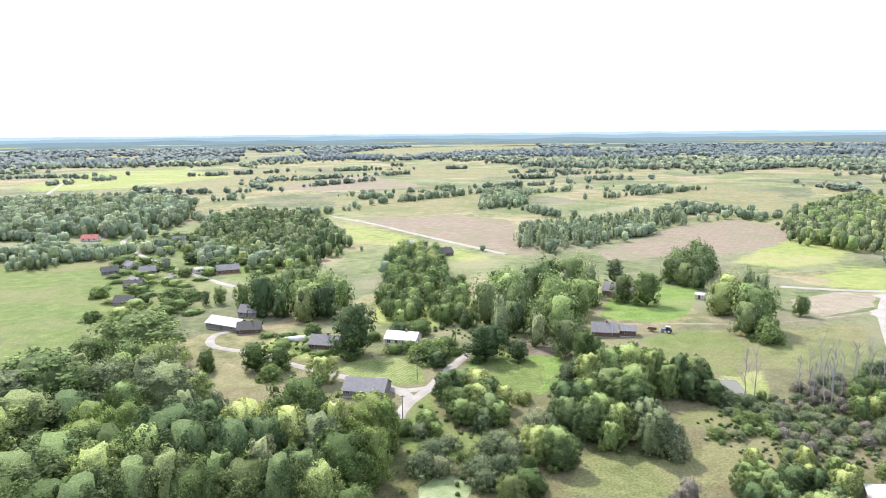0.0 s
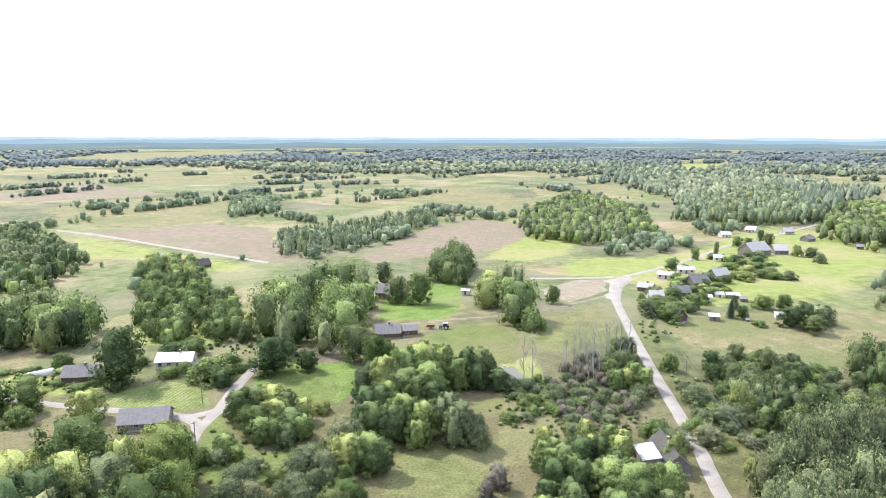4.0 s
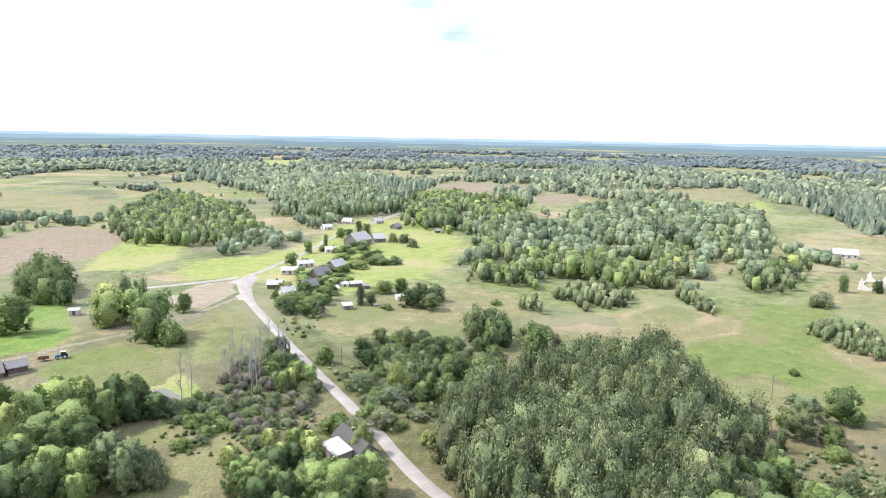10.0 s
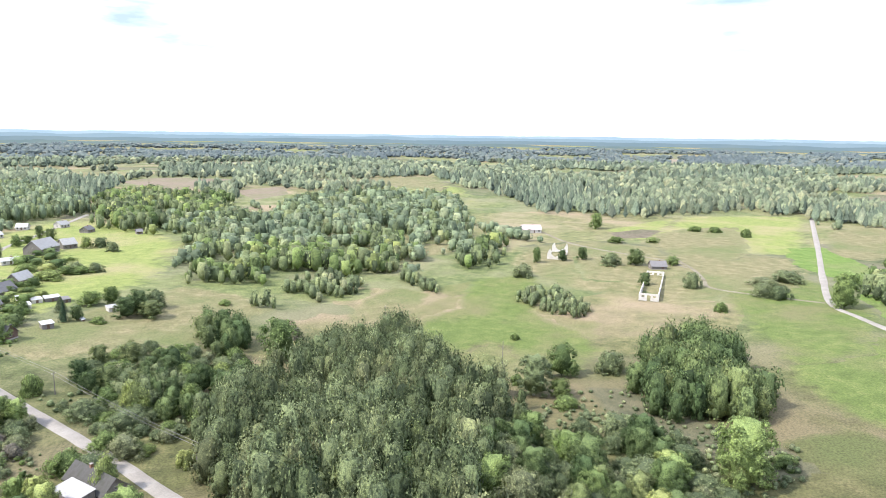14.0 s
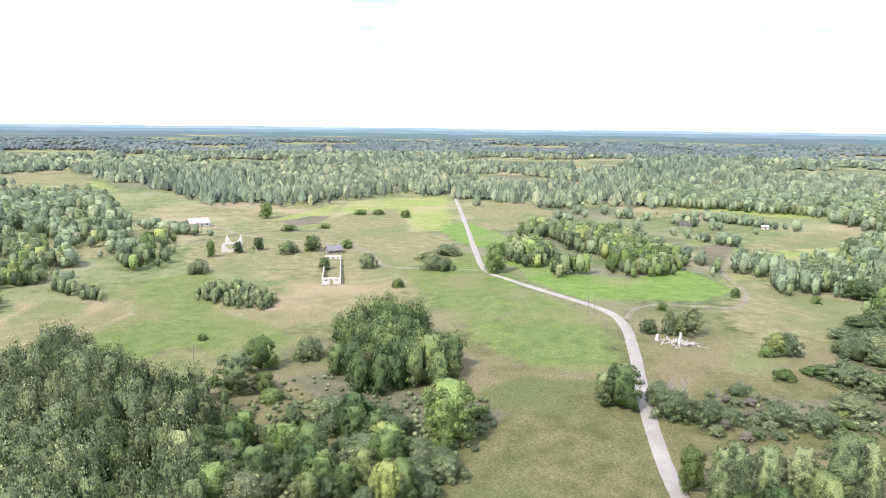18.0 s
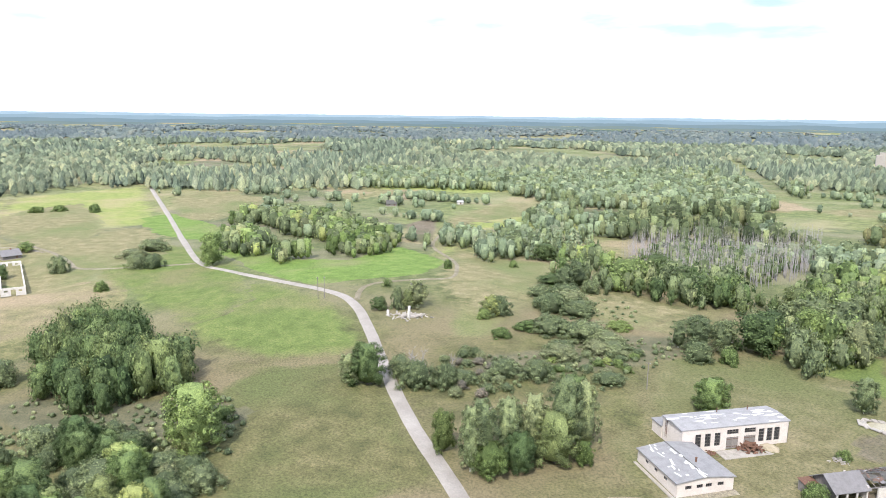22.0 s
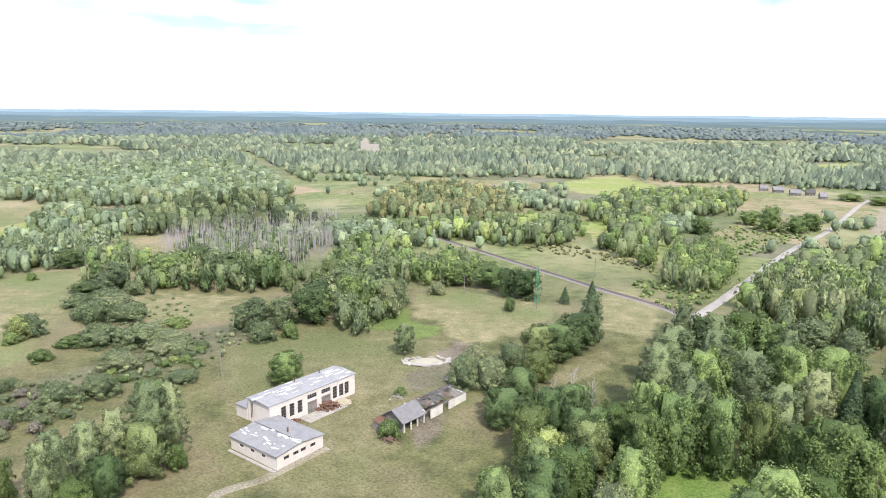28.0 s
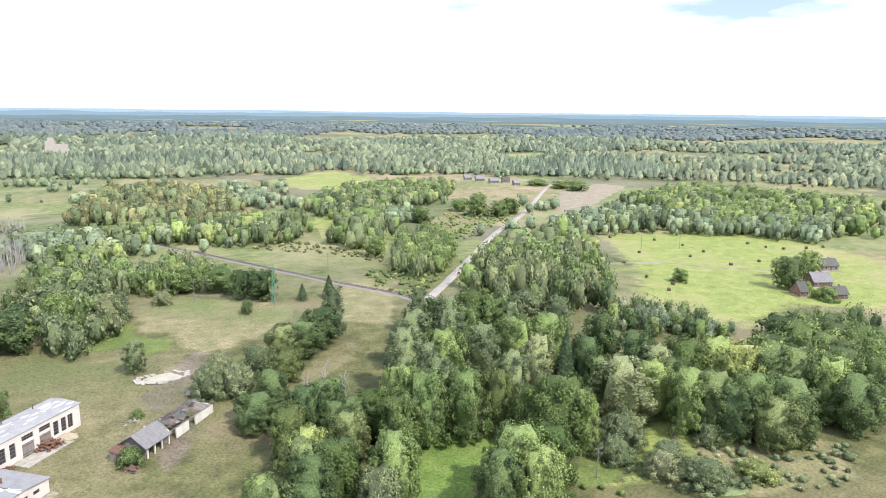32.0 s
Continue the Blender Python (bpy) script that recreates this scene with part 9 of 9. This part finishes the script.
def low_hall(x, y, turn, l, w, h):
    """The low annexe hall: shallow gable roof running back from the front, small windows under the eaves."""
    t = thing("low_hall", x, y, turn, "low pale farm building with a shallow grey felt roof", "building")
    f = -w / 2
    holes = [(l * s - 0.75, l * s + 0.75, 1.45, 2.25) for s in (-0.3, -0.1, 0.06, 0.27)]
    bm = pierced(l, h, 0.35, holes, f)
    part("wall", bm, PALE_WALL, t)
    part("gable", prism(bmesh.new(), ((-l / 2, h), (l / 2, h), (0, h + 0.75)), f - 0.175, f + 0.175), PALE_WALL, t).data.transform(Matrix(((0, 1, 0, 0), (1, 0, 0, 0), (0, 0, 1, 0), (0, 0, 0, 1))))
    side = [(s * w - 0.65, s * w + 0.65, 1.5, 2.2) for s in (-0.22, 0.02, 0.26)]
    for k in (-1, 1):
        wl_ = part("wall", pierced(w - 0.36, h, 0.35, side, 0), PALE_WALL, t)
        wl_.data.transform(pose(k * (l / 2 - 0.175), 0, 0, 0, 0, 90))
        for a, b, c, d in side:
            g = part("window", boxes((k * (l / 2 - 0.175) - 0.04, k * (l / 2 - 0.175) + 0.04, a, b, c, d)), DARK_GAP, t)
            part("glazing_bar", boxes((k * (l / 2 - 0.175) - 0.07, k * (l / 2 - 0.175) + 0.07, (a + b) / 2 - 0.04, (a + b) / 2 + 0.04, c, d)), GREY_WOOD, g)
    part("wall", boxes((-l / 2, l / 2, w / 2 - 0.175, w / 2 + 0.175, -0.6, h)), PALE_WALL, t)
    part("floor_slab", boxes((-l / 2 + 0.35, l / 2 - 0.35, -w / 2 + 0.2, w / 2 - 0.2, -0.5, 0.04)), CONCRETE, t)
    for q in holes:
        glazed(t, *q, f, 1, 3)
    rf = part("roof", prism(bmesh.new(), ((-l / 2 - 0.4, h - 0.02), (0, h + 0.75), (l / 2 + 0.4, h - 0.02), (l / 2 + 0.4, h + 0.18), (0, h + 0.97), (-l / 2 - 0.4, h + 0.18)), -w / 2 - 0.45, w / 2 + 0.3), FELT, t, "grey felt roof with pale torn strips")
    rf.data.transform(Matrix(((0, 1, 0, 0), (1, 0, 0, 0), (0, 0, 1, 0), (0, 0, 0, 1))))
    rf.data.flip_normals()
    r = random.Random(9)
    for i in range(26):
        px, py = r.choice((r.gauss(-l * 0.27, 0.7), r.gauss(-l * 0.27, 0.4), r.gauss(-0.3, 0.25))), r.uniform(-w / 2, w / 2)
        px = max(-l / 2, min(l / 2, px))
        z = h + 0.18 + 0.79 * (1 - abs(px) / (l / 2 + 0.4)) + 0.03
        sx, sy = r.uniform(0.1, 0.36), r.uniform(0.25, 1.2)
        bm = box(bmesh.new(), -sx, sx, -sy, sy, -0.02, 0.02)
        bm.transform(pose(px, py, z, 0, math.degrees(math.atan2(0.79, l / 2 + 0.4)) * (1 if px > 0 else -1), r.uniform(-22, 22)))
        part("felt_patch", bm, FELT_PATCH, rf)
    part("ridge_strip", boxes((-0.12, 0.12, -w / 2 - 0.4, w / 2 + 0.25, h + 0.96, h + 1.01)), DARK_SLATE, rf)
    c = part("chimney", rod(bmesh.new(), (l * 0.12, -w * 0.12, h + 0.6), (l * 0.12, -w * 0.12, h + 1.75), 0.22, 0.2, 10), RUST, t)
    part("chimney_cap", rod(bmesh.new(), (l * 0.12, -w * 0.12, h + 1.75), (l * 0.12, -w * 0.12, h + 1.9), 0.3, 0.12, 10), RUST, c)
    part("apron", boxes((-l / 2 - 1.2, -l / 2 - 0.4, -w / 2 - 0.4, w / 2, -0.4, 0.08)), CONCRETE, t, "cracked concrete apron along the wall")
    return t


def stable(x, y, turn, l, w, h):
    """The ruined stable: a gabled end with open bays, then a collapsed roof of bare rafters and slipped sheets."""
    t = thing("ruined_stable", x, y, turn, "ruined stable with a half-collapsed grey roof and white walls", "building")
    cut = -l / 2 + 7.5
    for i in range(7):
        a = cut + (l / 2 - cut) * i / 7
        b = cut + (l / 2 - cut) * (i + 1) / 7
        if i in (0, 3):
            part("opening_post", boxes((a, a + 0.2, -w / 2 - 0.12, -w / 2 + 0.12, -0.5, h)), BROWN_WOOD, t)
        else:
            part("wall_panel", boxes((a + 0.04, b - 0.04, -w / 2 - 0.15, -w / 2 + 0.15, -0.5, h - 0.1 * (i % 2))), WHITE_WALL, t)
        part("wall_panel", boxes((a + 0.03, b - 0.03, w / 2 - 0.15, w / 2 + 0.15, -0.5, h - 0.3 * (i % 3 == 1))), PALE_WALL, t)
    part("end_wall", boxes((l / 2 - 0.15, l / 2 + 0.15, -w / 2 - 0.15, w / 2 + 0.15, -0.5, h)), WHITE_WALL, t)
    part("inner_wall", boxes((cut - 0.1, cut + 0.1, -w / 2, w / 2, -0.5, h + 0.6)), PALE_WALL, t)
    part("gable_wall", prism(bmesh.new(), ((-w / 2 + 0.5, -0.5), (w / 2, -0.5), (w / 2, h), (0, h + 2.2), (-w / 2 + 0.5, h)), -l / 2 + 0.3, -l / 2 + 0.5), GREY_WOOD, t)
    part("back_wall", boxes((-l / 2 + 0.3, cut, w / 2 - 0.15, w / 2 + 0.15, -0.5, h)), GREY_WOOD, t)
    for i in range(4):
        px = -l / 2 + 0.4 + i * 2.3
        part("pillar", boxes((px - 0.15, px + 0.15, -w / 2 - 0.15, -w / 2 + 0.15, -0.5, h)), WHITE_WALL, t)
    for s in (-1, 1):
        rf = slope(8.4, s * (w / 2 + 0.5), h - 0.25, 0.0, h + 2.2, 0.1)
        rf.transform(pose(-l / 2 + 3.7, 0, 0))
        part("roof", rf, SLATE, t)
    for i in range(13):
        px = cut + 0.5 + (l / 2 - cut - 1) * i / 12
        for s in (-1, 1):
            part("rafter", rod(bmesh.new(), (px, s * (w / 2 + 0.3), h + 0.05), (px + 0.1 * (i % 3), 0, h + 1.15 + 0.12 * (i % 2)), 0.07, 0.06, 4), GREY_WOOD, t)
    r = random.Random(12)
    for i in range(170):
        px, s = r.uniform(cut + 0.3, l / 2 - 0.8), r.choice((1, 1, 1, -1))
        f = r.uniform(0.1, 0.95) if s > 0 else r.uniform(0.25, 0.95)
        if s < 0 and px > l / 2 - 5:
            continue
        bm = box(bmesh.new(), -0.62, 0.62, -0.42, 0.42, -0.025, 0.025)
        bm.transform(pose(px, s * (w / 2 + 0.2) * (1 - f), h + 0.16 + 1.1 * f + r.uniform(0, 0.1), -s * 18 + r.uniform(-7, 7), r.uniform(-5, 5), r.uniform(-12, 12)))
        part("roof_sheet", bm, r.choice((SLATE, DARK_SLATE, DARK_SLATE, BROWN_WOOD)), t)
    part("wall_plate", boxes((cut, l / 2, -w / 2 - 0.1, -w / 2 + 0.1, h, h + 0.14)), GREY_WOOD, t)
    lean = shed("lean_to", x, y, turn, 2.8, 2.6, 2.1, 0.4, GREY_WOOD, RUST, "low lean-to with a rusty sheet roof beside the stable")
    lean.matrix_world = Matrix(t.matrix_world) @ pose(-l / 2 - 1.6, w / 2 - 1.2, 0)
    return t


hall(51.65, -98.8, -118.7, 27.4, 7.9, 5.5)
low_hall(49.7, -77.4, -117.4, 13.0, 15.2, 3.0)
stable(20.9, -101.0, -119.6, 23.5, 6.6, 2.4)
pad = thing("concrete_pad", 45.4, -96.6, -118.7, "cracked concrete slabs before the workshop gates", "paving")
for i in range(8):
    for j in range(2):
        part("slab", boxes((-6.4 + i * 1.6, -4.86 + i * 1.6, -1.9 + j * 2.05, 0.05 + j * 2.05, -0.3, 0.10 + 0.02 * ((i + j) % 3))), CONCRETE, pad)
heap("scrap_heap", 45.3, -98.9, 6.5, 3.2, 2.2, RUST, "tangled heap of rusty scrap iron by the gate", "scrap", 95, 1, 0.6)
heap("scrap_heap", 50.6, -90.6, 3.2, 1.2, 0.7, RUST, "rusty machine parts against the wall", "scrap", 22, 2, 0.4)
heap("stone_pile", 29.6, -108.5, 4.2, 2.5, 0.9, CONCRETE, "pile of field stones overgrown with weeds", "stones", 30, 3, 0.4)
heap("rubble_pile", 26.0, -85.6, 5.0, 3.0, 0.7, BROWN_WOOD, "pile of rotten boards and rubble by the stable", "rubble", 34, 5, 0.5)
heap("rubble_pile", 17.6, -121.6, 6.0, 2.4, 0.6, CONCRETE, "broken concrete rubble among bushes", "rubble", 30, 6, 0.6)
heap("rubble_pile", 9.5, -119.8, 5.0, 2.0, 0.5, CONCRETE, "broken concrete rubble among bushes", "rubble", 22, 7, 0.6)
heap("rubble_pile", 170.5, -98.5, 13.0, 7.0, 0.8, CONCRETE, "pale rubble of a fallen building in the meadow", "rubble", 70, 8, 0.8)
for px, py, h in ((15.0, -123.9, 2.6), (6.0, -117.9, 2.4), (169.0, -97.5, 2.6), (172.5, -100.5, 3.0), (176.0, -93.5, 2.2), (-10.5, -150.5, 2.3), (-13.5, -148.0, 2.2)):
    p = thing("concrete_post", px, py, 20, "square pale concrete post standing alone in the grass", "post", "concrete posts")
    part("shaft", box(bmesh.new(), -0.4, 0.4, -0.3, 0.3, -0.4, h, 0.04), WHITE_WALL, p)
    part("footing", box(bmesh.new(), -0.6, 0.6, -0.5, 0.5, -0.5, 0.15, 0.03), CONCRETE, p)
sand = bmesh.new()
bmesh.ops.create_uvsphere(sand, u_segments=20, v_segments=10, radius=1.0)
for v in sand.verts:
    k = 1 + 0.25 * noise.noise(v.co * 2.2)
    v.co = Vector((v.co.x * 2.2 * k, v.co.y * 1.6 * k, max(-0.3, v.co.z) * 0.95 * k))
sm = bpy.data.meshes.new("sandpile")
sand.to_mesh(sm)
sand.free()
sm.materials.append(SAND)
so = tagged(new("sandpile", sm), "low heap of yellow sand beside the workshop", "sand heap")
so.matrix_world = pose(42.6, -102.9, height(42.6, -102.9) + 0.02)


def pool(name, x, y, turn, l, w, label, rim=True, water=WATER, lift=0.12):
    """A pond: water in a hollow, with a rim of broken concrete where it has one."""
    t = thing(name, x, y, turn, label, "pond")
    bm = bmesh.new()
    n = 36
    vs = [bm.verts.new((l / 2 * math.cos(i * 6.283 / n) * (1 + 0.16 * noise.noise(Vector((i * 0.4, x, 0)))), w / 2 * math.sin(i * 6.283 / n) * (1 + 0.2 * noise.noise(Vector((i * 0.4, y, 5)))), lift)) for i in range(n)]
    q = bmesh.ops.extrude_face_region(bm, geom=[bm.faces.new(vs)])
    bmesh.ops.translate(bm, vec=(0, 0, -0.6), verts=[v for v in q["geom"] if isinstance(v, bmesh.types.BMVert)])
    bmesh.ops.recalc_face_normals(bm, faces=bm.faces)
    part("water", bm, water, t)
    if rim:
        r = random.Random(2)
        for i in range(26):
            a = i * 6.283 / 26
            if 3.9 < a < 5.2 and i % 3:
                continue
            k = r.uniform(1.06, 1.34)
            l2, w2 = r.uniform(0.6, 1.5), r.uniform(0.35, 0.75)
            bm = box(bmesh.new(), -l2, l2, -w2, w2, -0.12, 0.12, 0.03)
            bm.transform(pose(l / 2 * k * math.cos(a), w / 2 * k * math.sin(a), lift + 0.08, r.uniform(-12, 12), r.uniform(-10, 10), math.degrees(a) + 90 + r.uniform(-15, 15)))
            part("rim_slab", bm, CONCRETE, t)
    return t


MUDDY = plain_mat("muddy_water", (0.37, 0.335, 0.25), (0.28, 0.25, 0.17), 0.12, scale=0.4, relief=0.02)
pool("fire_pond", 27.2, -134.5, 20, 10.5, 6.0, "shallow pale fire pond edged with broken concrete slabs", water=MUDDY)
tower = thing("brick_hut", 62.0, -112.5, -125, "small pale hut with a pitched roof behind the workshop", "hut")
part("wall", boxes((-1.0, 1.0, -0.8, 0.8, -0.5, 2.6)), PALE_WALL, tower)
part("roof", prism(bmesh.new(), ((-1.1, 2.55), (1.1, 2.55), (0, 3.2)), -1.25, 1.25), FELT, tower)
part("door", boxes((-0.4, 0.4, -0.85, -0.78, 0, 1.9)), BROWN_WOOD, tower)

# ---- the old house by the road ----
house("old_house", 97.2, 135.2, 67.7, 14.5, 6.0, 2.1, 2.8, GREY_WOOD, DARK_SLATE, "old roadside house with a steep dark roof and pale annexe", windows=3, gable=1)
an = shed("sheet_annexe", 91.6, 136.4, 67.7, 8.6, 4.3, 3.2, 0.7, GREY_WOOD, PALE_SLATE, "low annexe under a bright white sheet roof", "annexe", 2)
an.matrix_world = pose(91.6, 136.4, height(91.6, 136.4), 0, 0, 247.7)

# ---- roofless ruins in the hay meadow ----
rb = thing("roofless_stable", 352.0, -6.5, -9, "long roofless stable with white ruined walls", "ruin")
for s in (-1, 1):
    part("side_wall", pierced(62, 2.6, 0.5, [(-28 + i * 4.2, -26.8 + i * 4.2, 1.2, 2.0) for i in range(14)] + [(-3, 1, 0.4, 2.6), (16, 20, 1.0, 2.6)], s * 4.5), WHITE_WALL, rb)
for k in (-1, 1):
    e = part("end_wall", pierced(9.5, 3.0, 0.5, [(-0.9, 0.9, -0.6, 2.2), (-3.4, -2.0, 1.1, 2.0), (2.0, 3.4, 1.1, 2.0)], 0), WHITE_WALL, rb)
    e.data.transform(pose(k * 31, 0, 0, 0, 0, 90))
ra = thing("ruined_barn", 433.0, 45.5, -4, "ruined barn with jagged white gable walls", "ruin")
for k in (-1, 1):
    bm = prism(bmesh.new(), ((-5.5, -0.5), (5.5, -0.5), (5.2, 4.4), (3.6, 6.6), (2.8, 3.2), (0.5, 1.4), (-2.4, 2.2), (-4.6, 6.2), (-5.5, 4.0)), k * 14 - 0.3, k * 14 + 0.3)
    part("gable_wall", bm, WHITE_WALL, ra)
part("side_wall", boxes((-14, -3, -5.6, -5.1, -0.5, 1.6), (2, 8, -5.6, -5.1, -0.5, 2.2)), WHITE_WALL, ra)
part("side_wall", boxes((-14, 12, 5.1, 5.6, -0.5, 1.2)), WHITE_WALL, ra)

# ---- tractor, trailer, polytunnel, bales ----
def wheel(parent, x, y, r, w):
    t = part("wheel", rod(bmesh.new(), (x, y - w / 2, r), (x, y + w / 2, r), r, r, 16), RUBBER, parent)
    part("rim", rod(bmesh.new(), (x, y - w / 2 - 0.02, r), (x, y + w / 2 + 0.02, r), r * 0.55, r * 0.55, 12), TIN, t)


tr = thing("tractor", 83.4, 252.6, 150, "blue farm tractor parked beside the track", "tractor")
part("bonnet", box(bmesh.new(), 0.2, 2.0, -0.4, 0.4, 0.8, 1.5, 0.08), BLUE_PAINT, tr)
cab = part("cab", box(bmesh.new(), -1.2, 0.3, -0.75, 0.75, 0.9, 2.4, 0.08), DARK_GAP, tr)
part("cab_roof", box(bmesh.new(), -1.3, 0.4, -0.85, 0.85, 2.4, 2.55, 0.05), WHITE_WALL, cab)
for px, py, rr, ww in ((-0.9, -0.85, 0.8, 0.42), (-0.9, 0.85, 0.8, 0.42), (1.5, -0.65, 0.5, 0.28), (1.5, 0.65, 0.5, 0.28)):
    wheel(tr, px, py, rr, ww)
tl = thing("trailer", 78.6, 255.0, 150, "small rust-red farm trailer beside the tractor", "trailer")
part("load_bed", boxes((-1.6, 1.6, -0.9, 0.9, 0.75, 0.85), (-1.6, 1.6, -0.9, -0.84, 0.85, 1.3), (-1.6, 1.6, 0.84, 0.9, 0.85, 1.3), (-1.6, -1.54, -0.84, 0.84, 0.85, 1.3)), RUST, tl)
part("drawbar", rod(bmesh.new(), (1.6, 0, 0.7), (2.9, 0, 0.5), 0.06), RUST, tl)
for py in (-0.8, 0.8):
    wheel(tl, 0, py, 0.42, 0.22)


def tunnel(x, y, turn, l, w):
    t = thing("polytunnel", x, y, turn, "pale plastic polytunnel greenhouse in a garden", "greenhouse")
    bm = bmesh.new()
    rows = []
    for i in range(9):
        px = -l / 2 + l * i / 8
        rows.append([bm.verts.new((px, w / 2 * math.cos(a), (w * 0.5 + 0.03 * (i % 2)) * math.sin(a))) for a in [math.pi * j / 10 for j in range(11)]])
    for a, b in zip(rows, rows[1:]):
        for j in range(10):
            bm.faces.new((a[j], a[j + 1], b[j + 1], b[j]))
    bm.faces.new(rows[0][::-1])
    bm.faces.new(rows[-1])
    bmesh.ops.recalc_face_normals(bm, faces=bm.faces)
    part("film", bm, FILM, t)
    part("door", boxes((l / 2 - 0.02, l / 2 + 0.04, -0.5, 0.5, 0, 1.6)), GREY_WOOD, t)


bale = thing("hay_bale", -120, -300, 30, "round dark hay bale lying on the mown meadow", "hay bale", "hay bales")
part("roll", rod(bmesh.new(), (0, -0.7, 0.68), (0, 0.7, 0.68), 0.7, 0.7, 14), plain_mat("old_hay", (0.13, 0.105, 0.06), (0.08, 0.065, 0.04), scale=3), bale)


# ---- railway ----
def railway(pts):
    line = smooth_line(pts, 3.0)
    lane("railway_ballast", pts, 4.6, plain_mat("grey_ballast", (0.27, 0.24, 0.23), (0.19, 0.165, 0.15), scale=3), "grey stone ballast of the railway line", "railway", 0.5, 0.05)
    for s in (-0.76, 0.76):
        bm = bmesh.new()
        prev = None
        for i, p in enumerate(line):
            d = (line[min(i + 1, len(line) - 1)] - line[max(i - 1, 0)]).normalized()
            c = p + Vector((d.y, -d.x)) * s
            z = height(c.x, c.y) + (0.05 + 0.13 * (1 + p.length / 350)) * 1.12 + 0.2
            e = Vector((d.y, -d.x)) * 0.06
            row = [bm.verts.new((c.x + e.x, c.y + e.y, z - 0.14)), bm.verts.new((c.x + e.x, c.y + e.y, z)), bm.verts.new((c.x - e.x, c.y - e.y, z)), bm.verts.new((c.x - e.x, c.y - e.y, z - 0.14))]
            if prev:
                for j in range(3):
                    bm.faces.new((prev[j], prev[j + 1], row[j + 1], row[j]))
            prev = row
        me = bpy.data.meshes.new("rail")
        bm.to_mesh(me)
        bm.free()
        me.materials.append(METAL)
        tagged(new("rail", me), "steel rail of the single-track railway line", "rail", kind="structure")
    vs, fs = [], []
    for a, b in zip(line, line[1:]):
        d = (b - a).normalized()
        s = Vector((d.y, -d.x))
        for j in range(4):
            c = a.lerp(b, j / 4)
            z = height(c.x, c.y) + (0.05 + 0.13 * (1 + c.length / 350)) * 1.12 + 0.07
            k = len(vs)
            for u, v in ((-1.25, -0.13), (1.25, -0.13), (1.25, 0.13), (-1.25, 0.13)):
                q = c + s * u + d * v
                vs.append((q.x, q.y, z))
            fs.append((k, k + 1, k + 2, k + 3))
    tagged(new("railway_sleepers", mesh_of("railway_sleepers", vs, fs, BROWN_WOOD)), "dark timber sleepers under the rails", "sleepers", kind="stuff")


mast = thing("lattice_mast", -2.0, -200.5, 15, "slender green lattice signal mast by the railway", "mast")
for i, (a, b) in enumerate(((-1, -1), (1, -1), (1, 1), (-1, 1))):
    part("leg", rod(bmesh.new(), (a * 0.7, b * 0.7, -0.4), (a * 0.18, b * 0.18, 15), 0.06, 0.05, 5), GREEN_PAINT, mast)
for i in range(12):
    z, k = i * 1.2, 0.7 - 0.52 * i / 12.5
    k2 = 0.7 - 0.52 * (i + 1) / 12.5
    for a, b in ((1, 1), (-1, 1), (-1, -1), (1, -1)):
        part("brace", rod(bmesh.new(), (a * k, b * k, z), (-b * k2, a * k2, z + 1.2), 0.03, 0.03, 4), GREEN_PAINT, mast)
silo = thing("derelict_elevator", 311, -1078, 20, "far derelict pale concrete elevator block above the forest", "tower")
part("block", boxes((-14, 2, -6, 6, -1, 22), (2.1, 16, -6, 6, -1, 27)), CONCRETE, silo)
part("head_house", boxes((4, 12, -4, 4, 27, 31)), CONCRETE, silo)


# ---- poles, cables, ponds ----
tunnel(-58.4, 265.1, 20, 8, 3.2)
railway(((66.6, -355.9), (30.1, -309.9), (-5.6, -259.3), (-27.2, -227.7), (-46.1, -205.4), (-55.9, -189.3)))
pole(217.6, 59.6, 9)
pole(257.6, 114.8, 9)
pole(80.2, -110.9, 8)
pole(30.6, -236.0, 9)
pole(-2.4, -193.6, 8)
pole(4.2, 246.0, 8.5)
pole(-201.1, -290.0, 8)
pole(-223.6, -287.8, 8)
pole(182.6, -109.7, 8)
pole(-8.6, 212.6, 8)
pole(-11.5, 181.2, 8)
pole(27.4, -213.0, 8)
pole(-25.7, -255.6, 8)
pole(-57.7, -271.3, 9)
pole(213.6, -87.3, 9)
pole(212.5, -89.6, 9)
line = [(171.0, 243.0), (141.6, 181.8), (111.3, 119.7), (101.5, 100.0)]
for px, py in line:
    pole(px, py, 6.8, turn=-26)
for (ax_, ay_), (bx_, by_) in zip(line, line[1:]):
    for k in (-0.6, 0.6):
        wire((ax_ + k * 0.9, ay_ - k * 0.43, height(ax_, ay_) + 6.6), (bx_ + k * 0.9, by_ - k * 0.43, height(bx_, by_) + 6.6))
for i, (px, py) in enumerate(((-223, -314), (-216, -265), (-225, -243), (-166, -221), (-171, -207), (-163, -197), (-272, -294), (-275, -282), (-282, -276), (-297, -276), (-200, -326), (-230, -295), (-245, -248), (-172, -254), (-194, -279), (-309, -277))):
    copy_thing(bale, pose(px, py, height(px, py) + 0.1, 0, 0, i * 47))
bale.matrix_world = pose(-231, -276, height(-231, -276) + 0.1, 0, 0, 30)
pole(-66.9, -62.7, 7)
